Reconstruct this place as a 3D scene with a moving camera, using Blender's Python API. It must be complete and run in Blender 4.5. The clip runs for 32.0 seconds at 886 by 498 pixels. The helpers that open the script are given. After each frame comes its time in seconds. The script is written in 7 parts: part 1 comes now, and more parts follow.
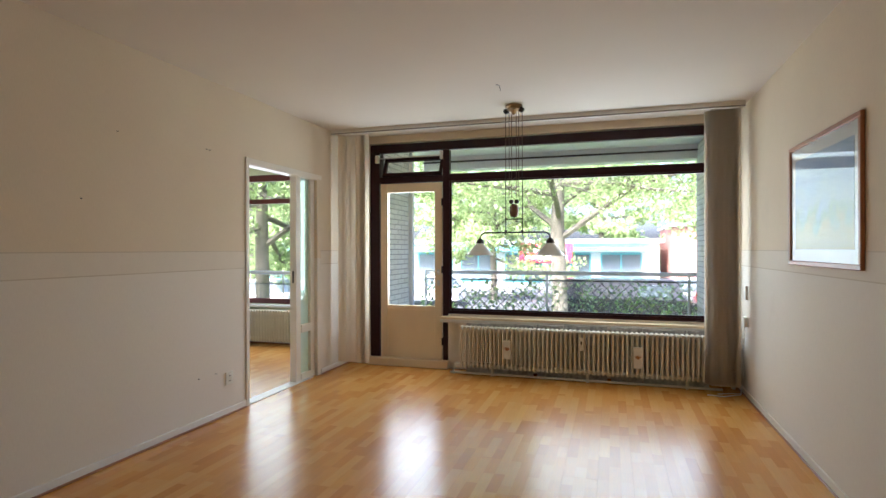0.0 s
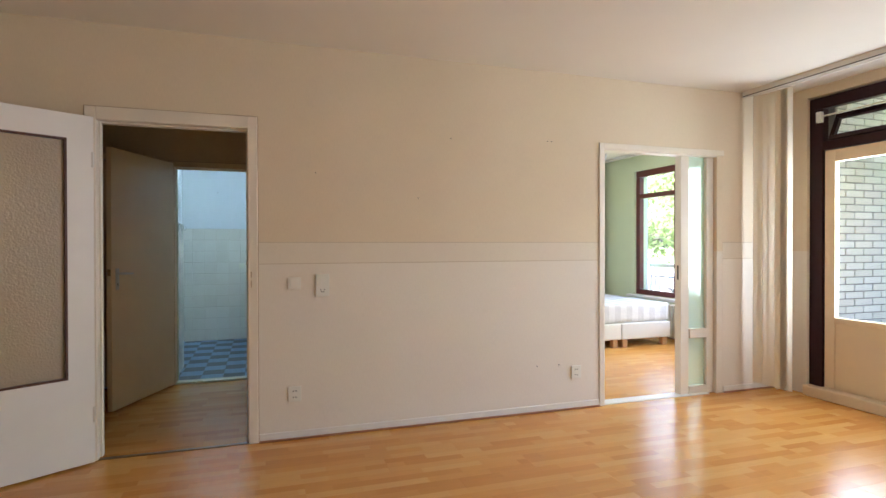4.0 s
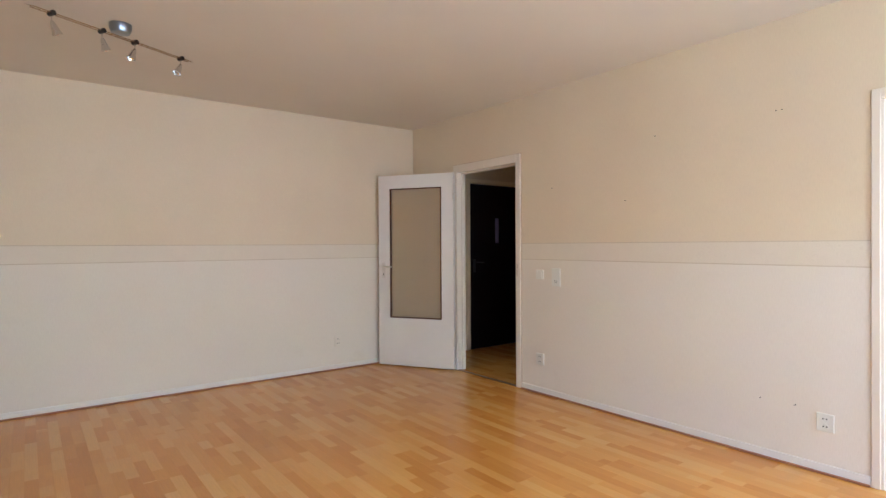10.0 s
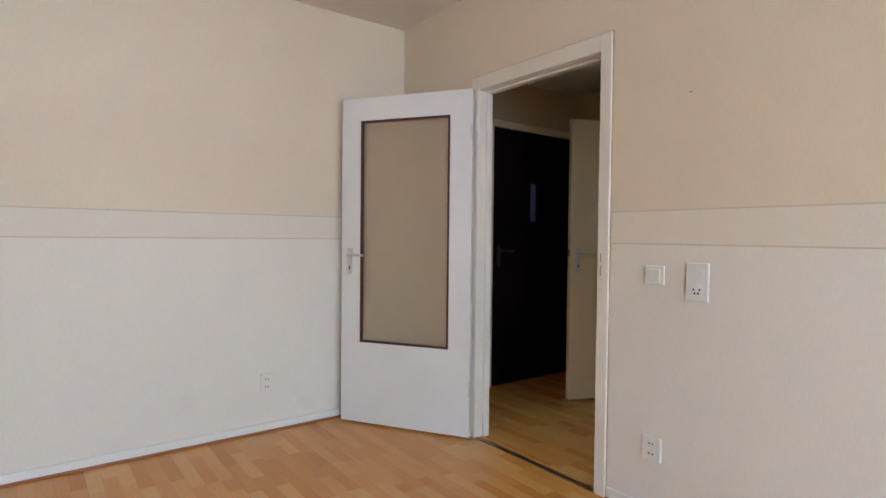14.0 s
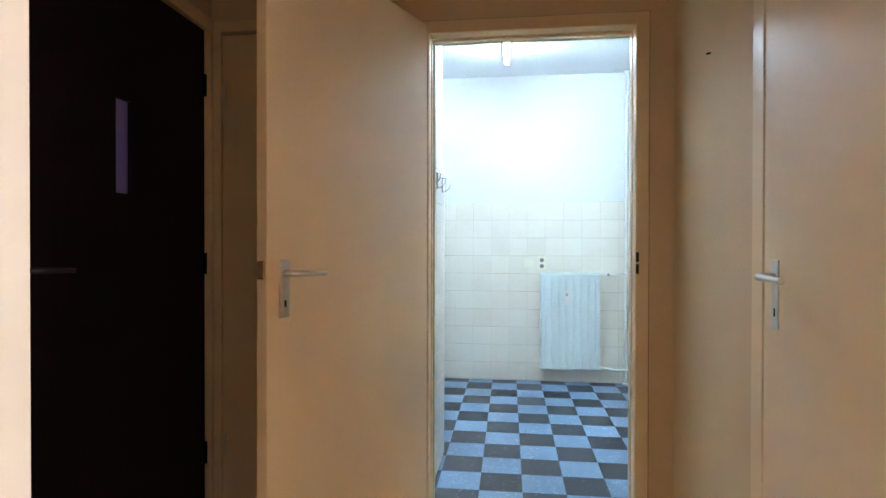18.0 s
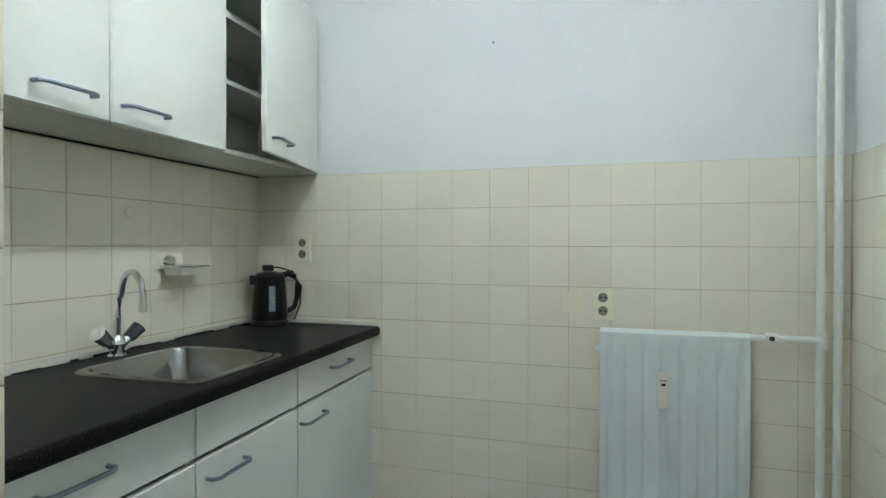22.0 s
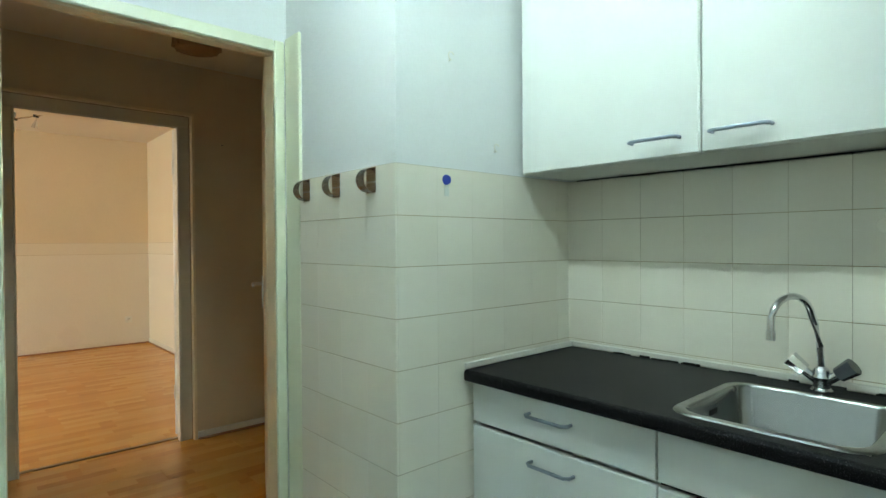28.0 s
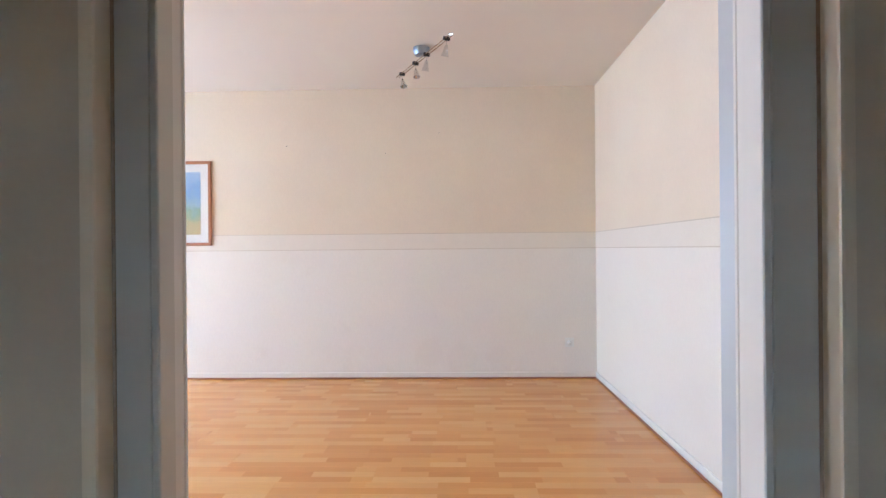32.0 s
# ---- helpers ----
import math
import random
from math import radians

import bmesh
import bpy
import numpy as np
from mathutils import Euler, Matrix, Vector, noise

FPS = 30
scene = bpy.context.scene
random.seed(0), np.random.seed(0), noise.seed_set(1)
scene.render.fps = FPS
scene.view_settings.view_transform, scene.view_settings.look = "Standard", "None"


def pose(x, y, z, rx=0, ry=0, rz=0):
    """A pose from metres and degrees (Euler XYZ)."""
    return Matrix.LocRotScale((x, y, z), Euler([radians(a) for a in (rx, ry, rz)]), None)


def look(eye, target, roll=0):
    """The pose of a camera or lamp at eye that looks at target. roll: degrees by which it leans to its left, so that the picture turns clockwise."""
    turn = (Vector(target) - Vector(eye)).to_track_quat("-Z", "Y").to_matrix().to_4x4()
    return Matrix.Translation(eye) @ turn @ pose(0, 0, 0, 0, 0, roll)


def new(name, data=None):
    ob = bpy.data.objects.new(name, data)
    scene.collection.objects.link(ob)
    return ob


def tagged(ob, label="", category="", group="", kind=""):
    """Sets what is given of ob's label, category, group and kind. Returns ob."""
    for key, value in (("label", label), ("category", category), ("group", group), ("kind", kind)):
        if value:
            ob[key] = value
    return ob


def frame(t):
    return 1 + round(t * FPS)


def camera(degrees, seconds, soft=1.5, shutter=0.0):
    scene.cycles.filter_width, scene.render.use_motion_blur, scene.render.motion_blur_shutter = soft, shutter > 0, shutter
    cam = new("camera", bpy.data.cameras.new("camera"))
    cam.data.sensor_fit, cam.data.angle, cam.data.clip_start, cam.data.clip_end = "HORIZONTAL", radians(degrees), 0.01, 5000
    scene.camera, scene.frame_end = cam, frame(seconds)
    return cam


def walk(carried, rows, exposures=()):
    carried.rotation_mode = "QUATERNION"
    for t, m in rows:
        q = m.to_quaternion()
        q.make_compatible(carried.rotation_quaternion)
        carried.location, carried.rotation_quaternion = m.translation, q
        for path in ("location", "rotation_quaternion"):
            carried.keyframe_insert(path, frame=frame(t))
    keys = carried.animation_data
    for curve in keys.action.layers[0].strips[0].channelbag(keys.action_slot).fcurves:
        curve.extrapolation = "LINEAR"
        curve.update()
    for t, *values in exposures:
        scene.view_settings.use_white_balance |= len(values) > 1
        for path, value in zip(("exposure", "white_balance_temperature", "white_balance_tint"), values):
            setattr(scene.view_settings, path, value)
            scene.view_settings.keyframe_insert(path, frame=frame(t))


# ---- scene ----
PATH = [
    (0, (2.923, 0.377, 1.313), (2.335, 2.289, 1.313), -0.1),
    (0.5, (3.51, 0.399, 1.371), (2.607, 2.183, 1.35), 0.2),
    (1, (3.751, 0.419, 1.379), (2.656, 2.093, 1.358), 0.3),
    (1.5, (3.782, 0.571, 1.33), (2.638, 2.212, 1.307), 0.3),
    (2, (3.738, 0.8, 1.291), (2.454, 2.333, 1.268), 0.1),
    (2.5, (3.781, 1.059, 1.294), (2.297, 2.399, 1.275), 0.0),
    (3, (3.753, 1.236, 1.304), (2.07, 2.316, 1.278), 0.1),
    (3.5, (3.738, 1.473, 1.302), (1.929, 2.326, 1.271), 0.1),
    (4, (3.737, 1.736, 1.279), (1.837, 2.361, 1.264), -0.1),
    (4.5, (3.76, 2.027, 1.291), (1.804, 2.442, 1.279), -0.1),
    (6.5, (3.689, 3.271, 1.234), (1.709, 2.995, 1.251), -0.2),
    (7, (3.634, 3.55, 1.274), (1.68, 3.126, 1.271), -0.2),
    (7.5, (3.583, 3.87, 1.277), (1.681, 3.25, 1.27), -0.2),
    (8, (3.568, 4.187, 1.302), (1.758, 3.335, 1.286), -0.4),
    (8.5, (3.57, 4.431, 1.284), (1.871, 3.375, 1.269), -0.3),
    (9, (3.572, 4.65, 1.291), (2.009, 3.402, 1.277), -0.2),
    (9.5, (3.566, 4.967, 1.304), (2.175, 3.53, 1.284), -0.4),
    (10, (3.531, 5.193, 1.283), (2.321, 3.6, 1.27), -0.3),
    (10.5, (3.461, 5.373, 1.287), (2.382, 3.689, 1.271), -0.3),
    (11, (3.438, 5.512, 1.32), (2.482, 3.756, 1.298), -0.4),
    (11.5, (3.459, 5.65, 1.329), (2.613, 3.838, 1.304), -0.3),
    (12, (3.245, 5.49, 1.28), (2.652, 3.58, 1.245), -0.2),
    (12.5, (2.857, 5.154, 1.222), (2.394, 3.208, 1.189), -0.3),
    (13, (2.518, 4.618, 1.211), (1.948, 2.702, 1.169), -0.2),
    (13.5, (2.266, 3.898, 1.218), (1.314, 2.141, 1.171), 0.2),
    (14, (2.091, 3.219, 1.18), (0.884, 1.625, 1.134), 0.6),
    (14.5, (1.847, 2.701, 1.217), (0.449, 1.272, 1.162), 0.5),
    (16.5, (1.253, 1.678, 1.151), (-0.515, 0.743, 1.137), 0.3),
    (17, (1.005, 1.523, 1.155), (-0.832, 0.732, 1.14), -0.0),
    (17.5, (0.701, 1.389, 1.164), (-1.21, 0.8, 1.149), -0.0),
    (18, (0.418, 1.297, 1.143), (-1.568, 1.058, 1.127), 0.1),
    (18.5, (-0.035, 1.29, 1.175), (-2.033, 1.205, 1.152), 0.1),
    (19, (-0.634, 1.290, 1.202), (-2.633, 1.232, 1.159), 0.0),
    (19.5, (-1.042, 1.310, 1.222), (-3.042, 1.307, 1.172), 0.0),
    (20, (-1.376, 1.442, 1.183), (-3.375, 1.3875, 1.168), 0.0),
    (20.5, (-1.539, 1.497, 1.162), (-3.535, 1.38, 1.183), 0.4),
    (21, (-1.717, 1.605, 1.186), (-3.693, 1.293, 1.174), 0.0),
    (21.5, (-1.957, 1.598, 1.182), (-3.911, 1.171, 1.168), 0.2),
    (22, (-2.15, 1.571, 1.204), (-4.07, 1.009, 1.19), 0.1),
    (22.5, (-2.366, 1.642, 1.235), (-4.132, 0.704, 1.203), -0.2),
    (23, (-2.564, 1.694, 1.213), (-4.03, 0.335, 1.198), -0.2),
    (23.5, (-2.735, 1.738, 1.258), (-3.903, 0.115, 1.209), -0.0),
    (24, (-2.997, 1.917, 1.243), (-3.758, 0.068, 1.233), -0.1),
    (24.5, (-3.199, 1.952, 1.246), (-3.582, -0.011, 1.232), -0.3),
    (26.5, (-3.736, 1.876, 1.292), (-2.803, 0.107, 1.268), -0.7),
    (27, (-3.846, 1.886, 1.301), (-2.618, 0.308, 1.278), -0.5),
    (27.5, (-3.875, 1.883, 1.288), (-2.501, 0.43, 1.261), -0.6),
    (28, (-3.847, 1.885, 1.269), (-2.355, 0.554, 1.247), -0.4),
    (28.5, (-3.707, 1.824, 1.233), (-2.102, 0.63, 1.211), -0.2),
    (29, (-3.487, 1.734, 1.211), (-1.81, 0.644, 1.182), -0.3),
    (29.5, (-3.218, 1.583, 1.183), (-1.448, 0.654, 1.155), -0.2),
    (30, (-2.778, 1.451, 1.186), (-0.872, 0.847, 1.156), -0.5),
    (30.5, (-2.308, 1.391, 1.167), (-0.35, 0.984, 1.139), -0.4),
    (31, (-1.740, 1.350, 1.161), (0.240, 1.079, 1.145), -0.4),
    (31.5, (-1.231, 1.279, 1.151), (0.764, 1.129, 1.152), -0.7),
    (32, (-0.835, 1.223, 1.157), (1.164, 1.274, 1.157), -0.5),
]
EXPOSURE = [(0.0, 3.36, 5550, 14), (4.0, 4.17, 5550, 17), (7.0, 4.28, 5350, 20), (9.0, 4.38, 5350, 19), (12.0, 4.57, 4900, 15), (14.5, 4.7, 4850, 15), (16.5, 5.12, 4850, 18), (17.0, 5.2, 5350, 22), (18.0, 5.62, 5950, 25), (19.0, 5.18, 6050, 27), (20.0, 4.66, 6150, 29), (21.0, 4.5, 6600, 28), (22.0, 4.57, 7250, 27), (24.0, 4.66, 7550, 28), (26.5, 4.6, 8000, 23), (28.0, 4.7, 6900, 8), (29.0, 4.92, 6550, 6), (30.0, 5.2, 5450, 9), (31.0, 5.5, 4800, 18), (32.0, 5.2, 4660, 20)]
cam = camera(77.9, 32.0)
walk(cam, [(t, look(eye, target, roll)) for t, eye, target, roll in PATH], EXPOSURE)

# ---- world, sun and lamps ----
world = bpy.data.worlds.new("sky")
scene.world = world
world.use_nodes = True
wn = world.node_tree
sky = wn.nodes.new("ShaderNodeTexSky")
sky.sky_type, sky.sun_disc = "NISHITA", False
sky.sun_elevation, sky.sun_rotation = radians(48), radians(200)
sky.air_density, sky.dust_density = 0.7, 6.0
wn.links.new(sky.outputs[0], wn.nodes["Background"].inputs[0])
wn.nodes["Background"].inputs[1].default_value = 0.15
sun = new("sun", bpy.data.lights.new("sun", "SUN"))
sun.data.energy, sun.data.angle, sun.data.color = 1.9, radians(20), (1.0, 0.95, 0.88)
sun.matrix_world = look((0, 0, 20), (Vector((0, 0, 20)) - Vector((-0.23, -0.63, 0.74))))


def area(name, m, w, h, watts, color):
    ob = new(name, bpy.data.lights.new(name, "AREA"))
    ob.data.shape, ob.data.size, ob.data.size_y = "RECTANGLE", w, h
    ob.data.energy, ob.data.color = watts, color
    ob.matrix_world = m
    return ob


# sky light standing in the window openings
area("window_light_living", look((3.0, 6.30, 1.45), (2.8, 0, 1.2)), 1.75, 1.5, 3.4, (0.95, 1.0, 0.97))
area("balcony_door_light", look((0.72, 6.30, 1.35), (1.2, 0, 1.2)), 0.55, 1.2, 1.6, (0.95, 1.0, 0.97))
area("window_light_bedroom", look((-1.35, 6.97, 1.5), (-1.35, 0, 1.2)), 1.9, 1.5, 3.3, (0.95, 1.0, 0.96))

# ---- materials ----


def material(name, color, rough=0.6, metal=0.0, build=None, spec=0.5):
    m = bpy.data.materials.new(name)
    m.use_nodes = True
    nt = m.node_tree
    b = nt.nodes["Principled BSDF"]
    b.inputs["Base Color"].default_value = (*color, 1)
    b.inputs["Roughness"].default_value, b.inputs["Metallic"].default_value = rough, metal
    b.inputs["Specular IOR Level"].default_value = spec
    m.diffuse_color = (*color, 1)
    if build:
        build(nt, b)
    return m


def node(nt, kind, **values):
    n = nt.nodes.new(kind)
    for k, v in values.items():
        n.inputs[k.replace("_", " ")].default_value = v
    return n


def ramp(nt, fac, stops):
    r = nt.nodes.new("ShaderNodeValToRGB")
    els = r.color_ramp.elements
    while len(els) < len(stops):
        els.new(0.5)
    for e, (p, c) in zip(els, stops):
        e.position, e.color = p, (*c, 1)
    nt.links.new(fac, r.inputs[0])
    return r.outputs[0]


def mix(nt, fac, a, b, mode="MIX"):
    m = nt.nodes.new("ShaderNodeMix")
    m.data_type, m.blend_type = "RGBA", mode
    for sock, v in ((m.inputs[0], fac), (m.inputs[6], a), (m.inputs[7], b)):
        if isinstance(v, bpy.types.NodeSocket):
            nt.links.new(v, sock)
        elif isinstance(v, tuple):
            sock.default_value = (*v, 1)
        else:
            sock.default_value = v
    return m.outputs[2]


def coords(nt, scale=(1, 1, 1), kind="Object", turn=(0, 0, 0)):
    tc, mp = nt.nodes.new("ShaderNodeTexCoord"), nt.nodes.new("ShaderNodeMapping")
    mp.inputs["Scale"].default_value, mp.inputs["Rotation"].default_value = scale, turn
    nt.links.new(tc.outputs[kind], mp.inputs[0])
    return mp.outputs[0]


def world_coords(nt, scale=(1, 1, 1), turn=(0, 0, 0)):
    g, mp = nt.nodes.new("ShaderNodeNewGeometry"), nt.nodes.new("ShaderNodeMapping")
    mp.inputs["Scale"].default_value, mp.inputs["Rotation"].default_value = scale, turn
    nt.links.new(g.outputs["Position"], mp.inputs[0])
    return mp.outputs[0]


def noise_at(nt, where, scale, detail=4, rough=0.55):
    n = node(nt, "ShaderNodeTexNoise", Scale=scale, Detail=detail, Roughness=rough)
    nt.links.new(where, n.inputs["Vector"])
    return n.outputs["Fac"]


def bump(nt, b, height, strength, distance=0.002):
    n = node(nt, "ShaderNodeBump", Strength=strength, Distance=distance)
    nt.links.new(height, n.inputs["Height"])
    nt.links.new(n.outputs[0], b.inputs["Normal"])
    return n


def vary(nt, b, a, c, scale=1.2, grain=60, strength=0.15, distance=0.002, stretch=(1, 1, 1)):
    """Colour from a to c by broad stains, with a fine grain in relief."""
    w = world_coords(nt, stretch)
    broad = noise_at(nt, w, scale, 5)
    fine = noise_at(nt, w, grain, 3)
    col = mix(nt, ramp(nt, broad, [(0.35, (0, 0, 0)), (0.7, (1, 1, 1))]), a, c)
    nt.links.new(mix(nt, 0.10, col, mix(nt, fine, (0.4, 0.4, 0.4), (1, 1, 1)), "MULTIPLY"), b.inputs["Base Color"])
    bump(nt, b, fine, strength, distance)


def plaster(name, a, c, rough=0.85, grain=70, strength=0.2):
    return material(name, a, rough, build=lambda nt, b: vary(nt, b, a, c, 0.9, grain, strength))


def wallpaper_nodes(nt, b):
    """Fibre paper, tan above the border strip and whiter below it, with age stains."""
    w = world_coords(nt)
    fibre = noise_at(nt, world_coords(nt, (260, 260, 28)), 1.0, 4, 0.6)
    speck = noise_at(nt, w, 120, 2)
    broad = noise_at(nt, w, 0.8, 5)
    sep, cut = nt.nodes.new("ShaderNodeSeparateXYZ"), nt.nodes.new("ShaderNodeMath")
    nt.links.new(w, sep.inputs[0])
    cut.operation, cut.inputs[1].default_value = "GREATER_THAN", 1.22
    nt.links.new(sep.outputs[2], cut.inputs[0])
    fac = ramp(nt, broad, [(0.3, (0, 0, 0)), (0.75, (1, 1, 1))])
    low = mix(nt, fac, (0.80, 0.738, 0.635), (0.77, 0.70, 0.595))
    high = mix(nt, fac, (0.77, 0.655, 0.485), (0.72, 0.60, 0.435))
    col = mix(nt, cut.outputs[0], low, high)
    stain = noise_at(nt, w, 2.3, 6, 0.65)
    col = mix(nt, ramp(nt, stain, [(0.62, (0, 0, 0)), (0.80, (0.28, 0.28, 0.28))]), col, (0.60, 0.52, 0.41))
    for place, size in (((4.07, 0.86, 0.17), 0.215), ((4.07, 1.18, 0.20), 0.24), ((4.07, 1.48, 0.21), 0.23)):
        d = nt.nodes.new("ShaderNodeVectorMath")
        d.operation, d.inputs[1].default_value = "DISTANCE", place
        nt.links.new(w, d.inputs[0])
        rag = nt.nodes.new("ShaderNodeMath")
        rag.operation, rag.inputs[1].default_value = "MULTIPLY_ADD", -0.22
        nt.links.new(noise_at(nt, w, 7, 5), rag.inputs[0])
        nt.links.new(d.outputs["Value"], rag.inputs[2])
        col = mix(nt, ramp(nt, rag.outputs[0], [(0.0, (0.05, 0.05, 0.05)), (max(0.02, size - 0.2), (0, 0, 0))]), col, (0.42, 0.33, 0.23))
    col = mix(nt, 0.11, col, mix(nt, ramp(nt, fibre, [(0.35, (0, 0, 0)), (0.65, (1, 1, 1))]), (0.55, 0.5, 0.42), (1, 1, 1)), "MULTIPLY")
    nt.links.new(col, b.inputs["Base Color"])
    bump(nt, b, mix(nt, 0.5, fibre, speck), 0.32, 0.002)


def border_nodes(nt, b):
    """Paper strip with a faint embossed scroll in nearly its own colour."""
    w = world_coords(nt)
    v = node(nt, "ShaderNodeTexVoronoi", Scale=20.0, Randomness=0.8)
    nt.links.new(w, v.inputs["Vector"])
    mul, sn = nt.nodes.new("ShaderNodeMath"), nt.nodes.new("ShaderNodeMath")
    mul.operation, mul.inputs[1].default_value, sn.operation = "MULTIPLY", 34.0, "SINE"
    nt.links.new(v.outputs["Distance"], mul.inputs[0])
    nt.links.new(mul.outputs[0], sn.inputs[0])
    curl = ramp(nt, sn.outputs[0], [(0.55, (0, 0, 0)), (0.9, (1, 1, 1))])
    fade = noise_at(nt, w, 14, 3)
    col = mix(nt, mix(nt, 0.6, curl, fade), (0.765, 0.685, 0.56), (0.70, 0.62, 0.50))
    nt.links.new(col, b.inputs["Base Color"])
    bump(nt, b, mix(nt, 0.5, curl, noise_at(nt, w, 140, 3)), 0.2, 0.002)


def laminate_nodes(nt, b):
    """Three-strip beech: each board carries three rows of staves."""
    tc, info = nt.nodes.new("ShaderNodeTexCoord"), nt.nodes.new("ShaderNodeObjectInfo")
    mp = nt.nodes.new("ShaderNodeMapping")
    mp.inputs["Rotation"].default_value = (0, 0, radians(90))
    nt.links.new(tc.outputs["Object"], mp.inputs[0])
    shift = nt.nodes.new("ShaderNodeVectorMath")
    shift.operation = "ADD"
    comb = nt.nodes.new("ShaderNodeCombineXYZ")
    far = nt.nodes.new("ShaderNodeMath")
    far.operation, far.inputs[1].default_value = "MULTIPLY", 37.0
    nt.links.new(info.outputs["Random"], far.inputs[0])
    nt.links.new(far.outputs[0], comb.inputs[0])
    nt.links.new(mp.outputs[0], shift.inputs[0])
    nt.links.new(comb.outputs[0], shift.inputs[1])
    br = node(nt, "ShaderNodeTexBrick", Scale=1.0, Mortar_Size=0.0006, Mortar_Smooth=0.3, Bias=0.0, Brick_Width=0.36, Row_Height=0.0643)
    br.offset, br.offset_frequency = 0.41, 2
    br.inputs["Color1"].default_value, br.inputs["Color2"].default_value = (0, 0, 0, 1), (1, 1, 1, 1)
    br.inputs["Mortar"].default_value = (0.35, 0.35, 0.35, 1)
    nt.links.new(shift.outputs[0], br.inputs["Vector"])
    stave = ramp(nt, br.outputs["Color"], [(0.0, (0.59, 0.237, 0.036)), (0.45, (0.69, 0.315, 0.058)), (1.0, (0.75, 0.395, 0.095))])
    st = nt.nodes.new("ShaderNodeMapping")
    st.inputs["Scale"].default_value = (7, 130, 1)
    nt.links.new(shift.outputs[0], st.inputs[0])
    grain = noise_at(nt, st.outputs[0], 1.0, 5, 0.6)
    col = mix(nt, ramp(nt, grain, [(0.35, (0, 0, 0)), (0.7, (1, 1, 1))]), mix(nt, 0.16, stave, (0.25, 0.11, 0.04)), stave)
    nt.links.new(col, b.inputs["Base Color"])
    wear = noise_at(nt, world_coords(nt), 2.5, 6)
    r = ramp(nt, wear, [(0.3, (0.23, 0.23, 0.23)), (0.75, (0.275, 0.275, 0.275))])
    nt.links.new(r, b.inputs["Roughness"])
    bump(nt, b, grain, 0.04, 0.0006)
    b.inputs["Specular IOR Level"].default_value = 0.5


def tile_nodes(a, c):
    def build(nt, b):
        info = nt.nodes.new("ShaderNodeObjectInfo")
        col = mix(nt, info.outputs["Random"], a, c)
        w = world_coords(nt)
        stain = noise_at(nt, w, 6, 5)
        col = mix(nt, ramp(nt, stain, [(0.45, (0, 0, 0)), (0.9, (0.3, 0.3, 0.3))]), col, tuple(v * 0.86 for v in a))
        nt.links.new(col, b.inputs["Base Color"])
        bump(nt, b, noise_at(nt, w, 18, 3), 0.10, 0.002)
    return build


def vinyl_nodes(base, fleck, amount):
    def build(nt, b):
        info = nt.nodes.new("ShaderNodeObjectInfo")
        sh = nt.nodes.new("ShaderNodeVectorMath")
        sh.operation = "MULTIPLY_ADD"
        sh.inputs[1].default_value = (31, 17, 5)
        cmb = nt.nodes.new("ShaderNodeCombineXYZ")
        for k in range(3):
            nt.links.new(info.outputs["Random"], cmb.inputs[k])
        nt.links.new(cmb.outputs[0], sh.inputs[0])
        nt.links.new(coords(nt, (1, 1, 1)), sh.inputs[2])
        warp = node(nt, "ShaderNodeTexNoise", Scale=22.0, Detail=7.0, Roughness=0.7, Distortion=2.2)
        nt.links.new(sh.outputs[0], warp.inputs["Vector"])
        vein = ramp(nt, warp.outputs["Fac"], [(amount, (0, 0, 0)), (amount + 0.06, (1, 1, 1)), (amount + 0.1, (0.1, 0.1, 0.1))])
        tone = mix(nt, info.outputs["Random"], base, tuple(v * 0.85 for v in base))
        cloud = noise_at(nt, sh.outputs[0], 9, 5)
        tone = mix(nt, cloud, tuple(v * 0.75 for v in base), tone)
        nt.links.new(mix(nt, vein, tone, fleck), b.inputs["Base Color"])
        bump(nt, b, warp.outputs["Fac"], 0.06, 0.001)
    return build


def brick_nodes(a, c):
    def build(nt, b):
        info = nt.nodes.new("ShaderNodeObjectInfo")
        g = nt.nodes.new("ShaderNodeNewGeometry")
        f = nt.nodes.new("ShaderNodeMath")
        nt.links.new(info.outputs["Random"], f.inputs[0])
        nt.links.new(g.outputs["Random Per Island"], f.inputs[1])
        fr = nt.nodes.new("ShaderNodeMath")
        fr.operation = "FRACT"
        nt.links.new(f.outputs[0], fr.inputs[0])
        w = world_coords(nt)
        n = noise_at(nt, w, 90, 4)
        col = mix(nt, fr.outputs[0], a, c)
        nt.links.new(mix(nt, 0.3, col, mix(nt, n, (0.3, 0.3, 0.3), (1, 1, 1)), "MULTIPLY"), b.inputs["Base Color"])
        bump(nt, b, n, 0.5, 0.004)
    return build


def wood_nodes(a, c, scale=(60, 60, 3)):
    def build(nt, b):
        n = noise_at(nt, coords(nt, scale), 1.0, 6, 0.6)
        nt.links.new(mix(nt, n, a, c), b.inputs["Base Color"])
        bump(nt, b, n, 0.12, 0.001)
    return build


def worktop_nodes(nt, b):
    w = world_coords(nt)
    n = noise_at(nt, w, 330, 3, 0.7)
    v = node(nt, "ShaderNodeTexVoronoi", Scale=240.0)
    nt.links.new(w, v.inputs["Vector"])
    nt.links.new(ramp(nt, n, [(0.46, (0.005, 0.0045, 0.005)), (0.60, (0.016, 0.015, 0.017)), (0.70, (0.10, 0.098, 0.10))]), b.inputs["Base Color"])
    bump(nt, b, v.outputs["Distance"], 0.35, 0.0012)


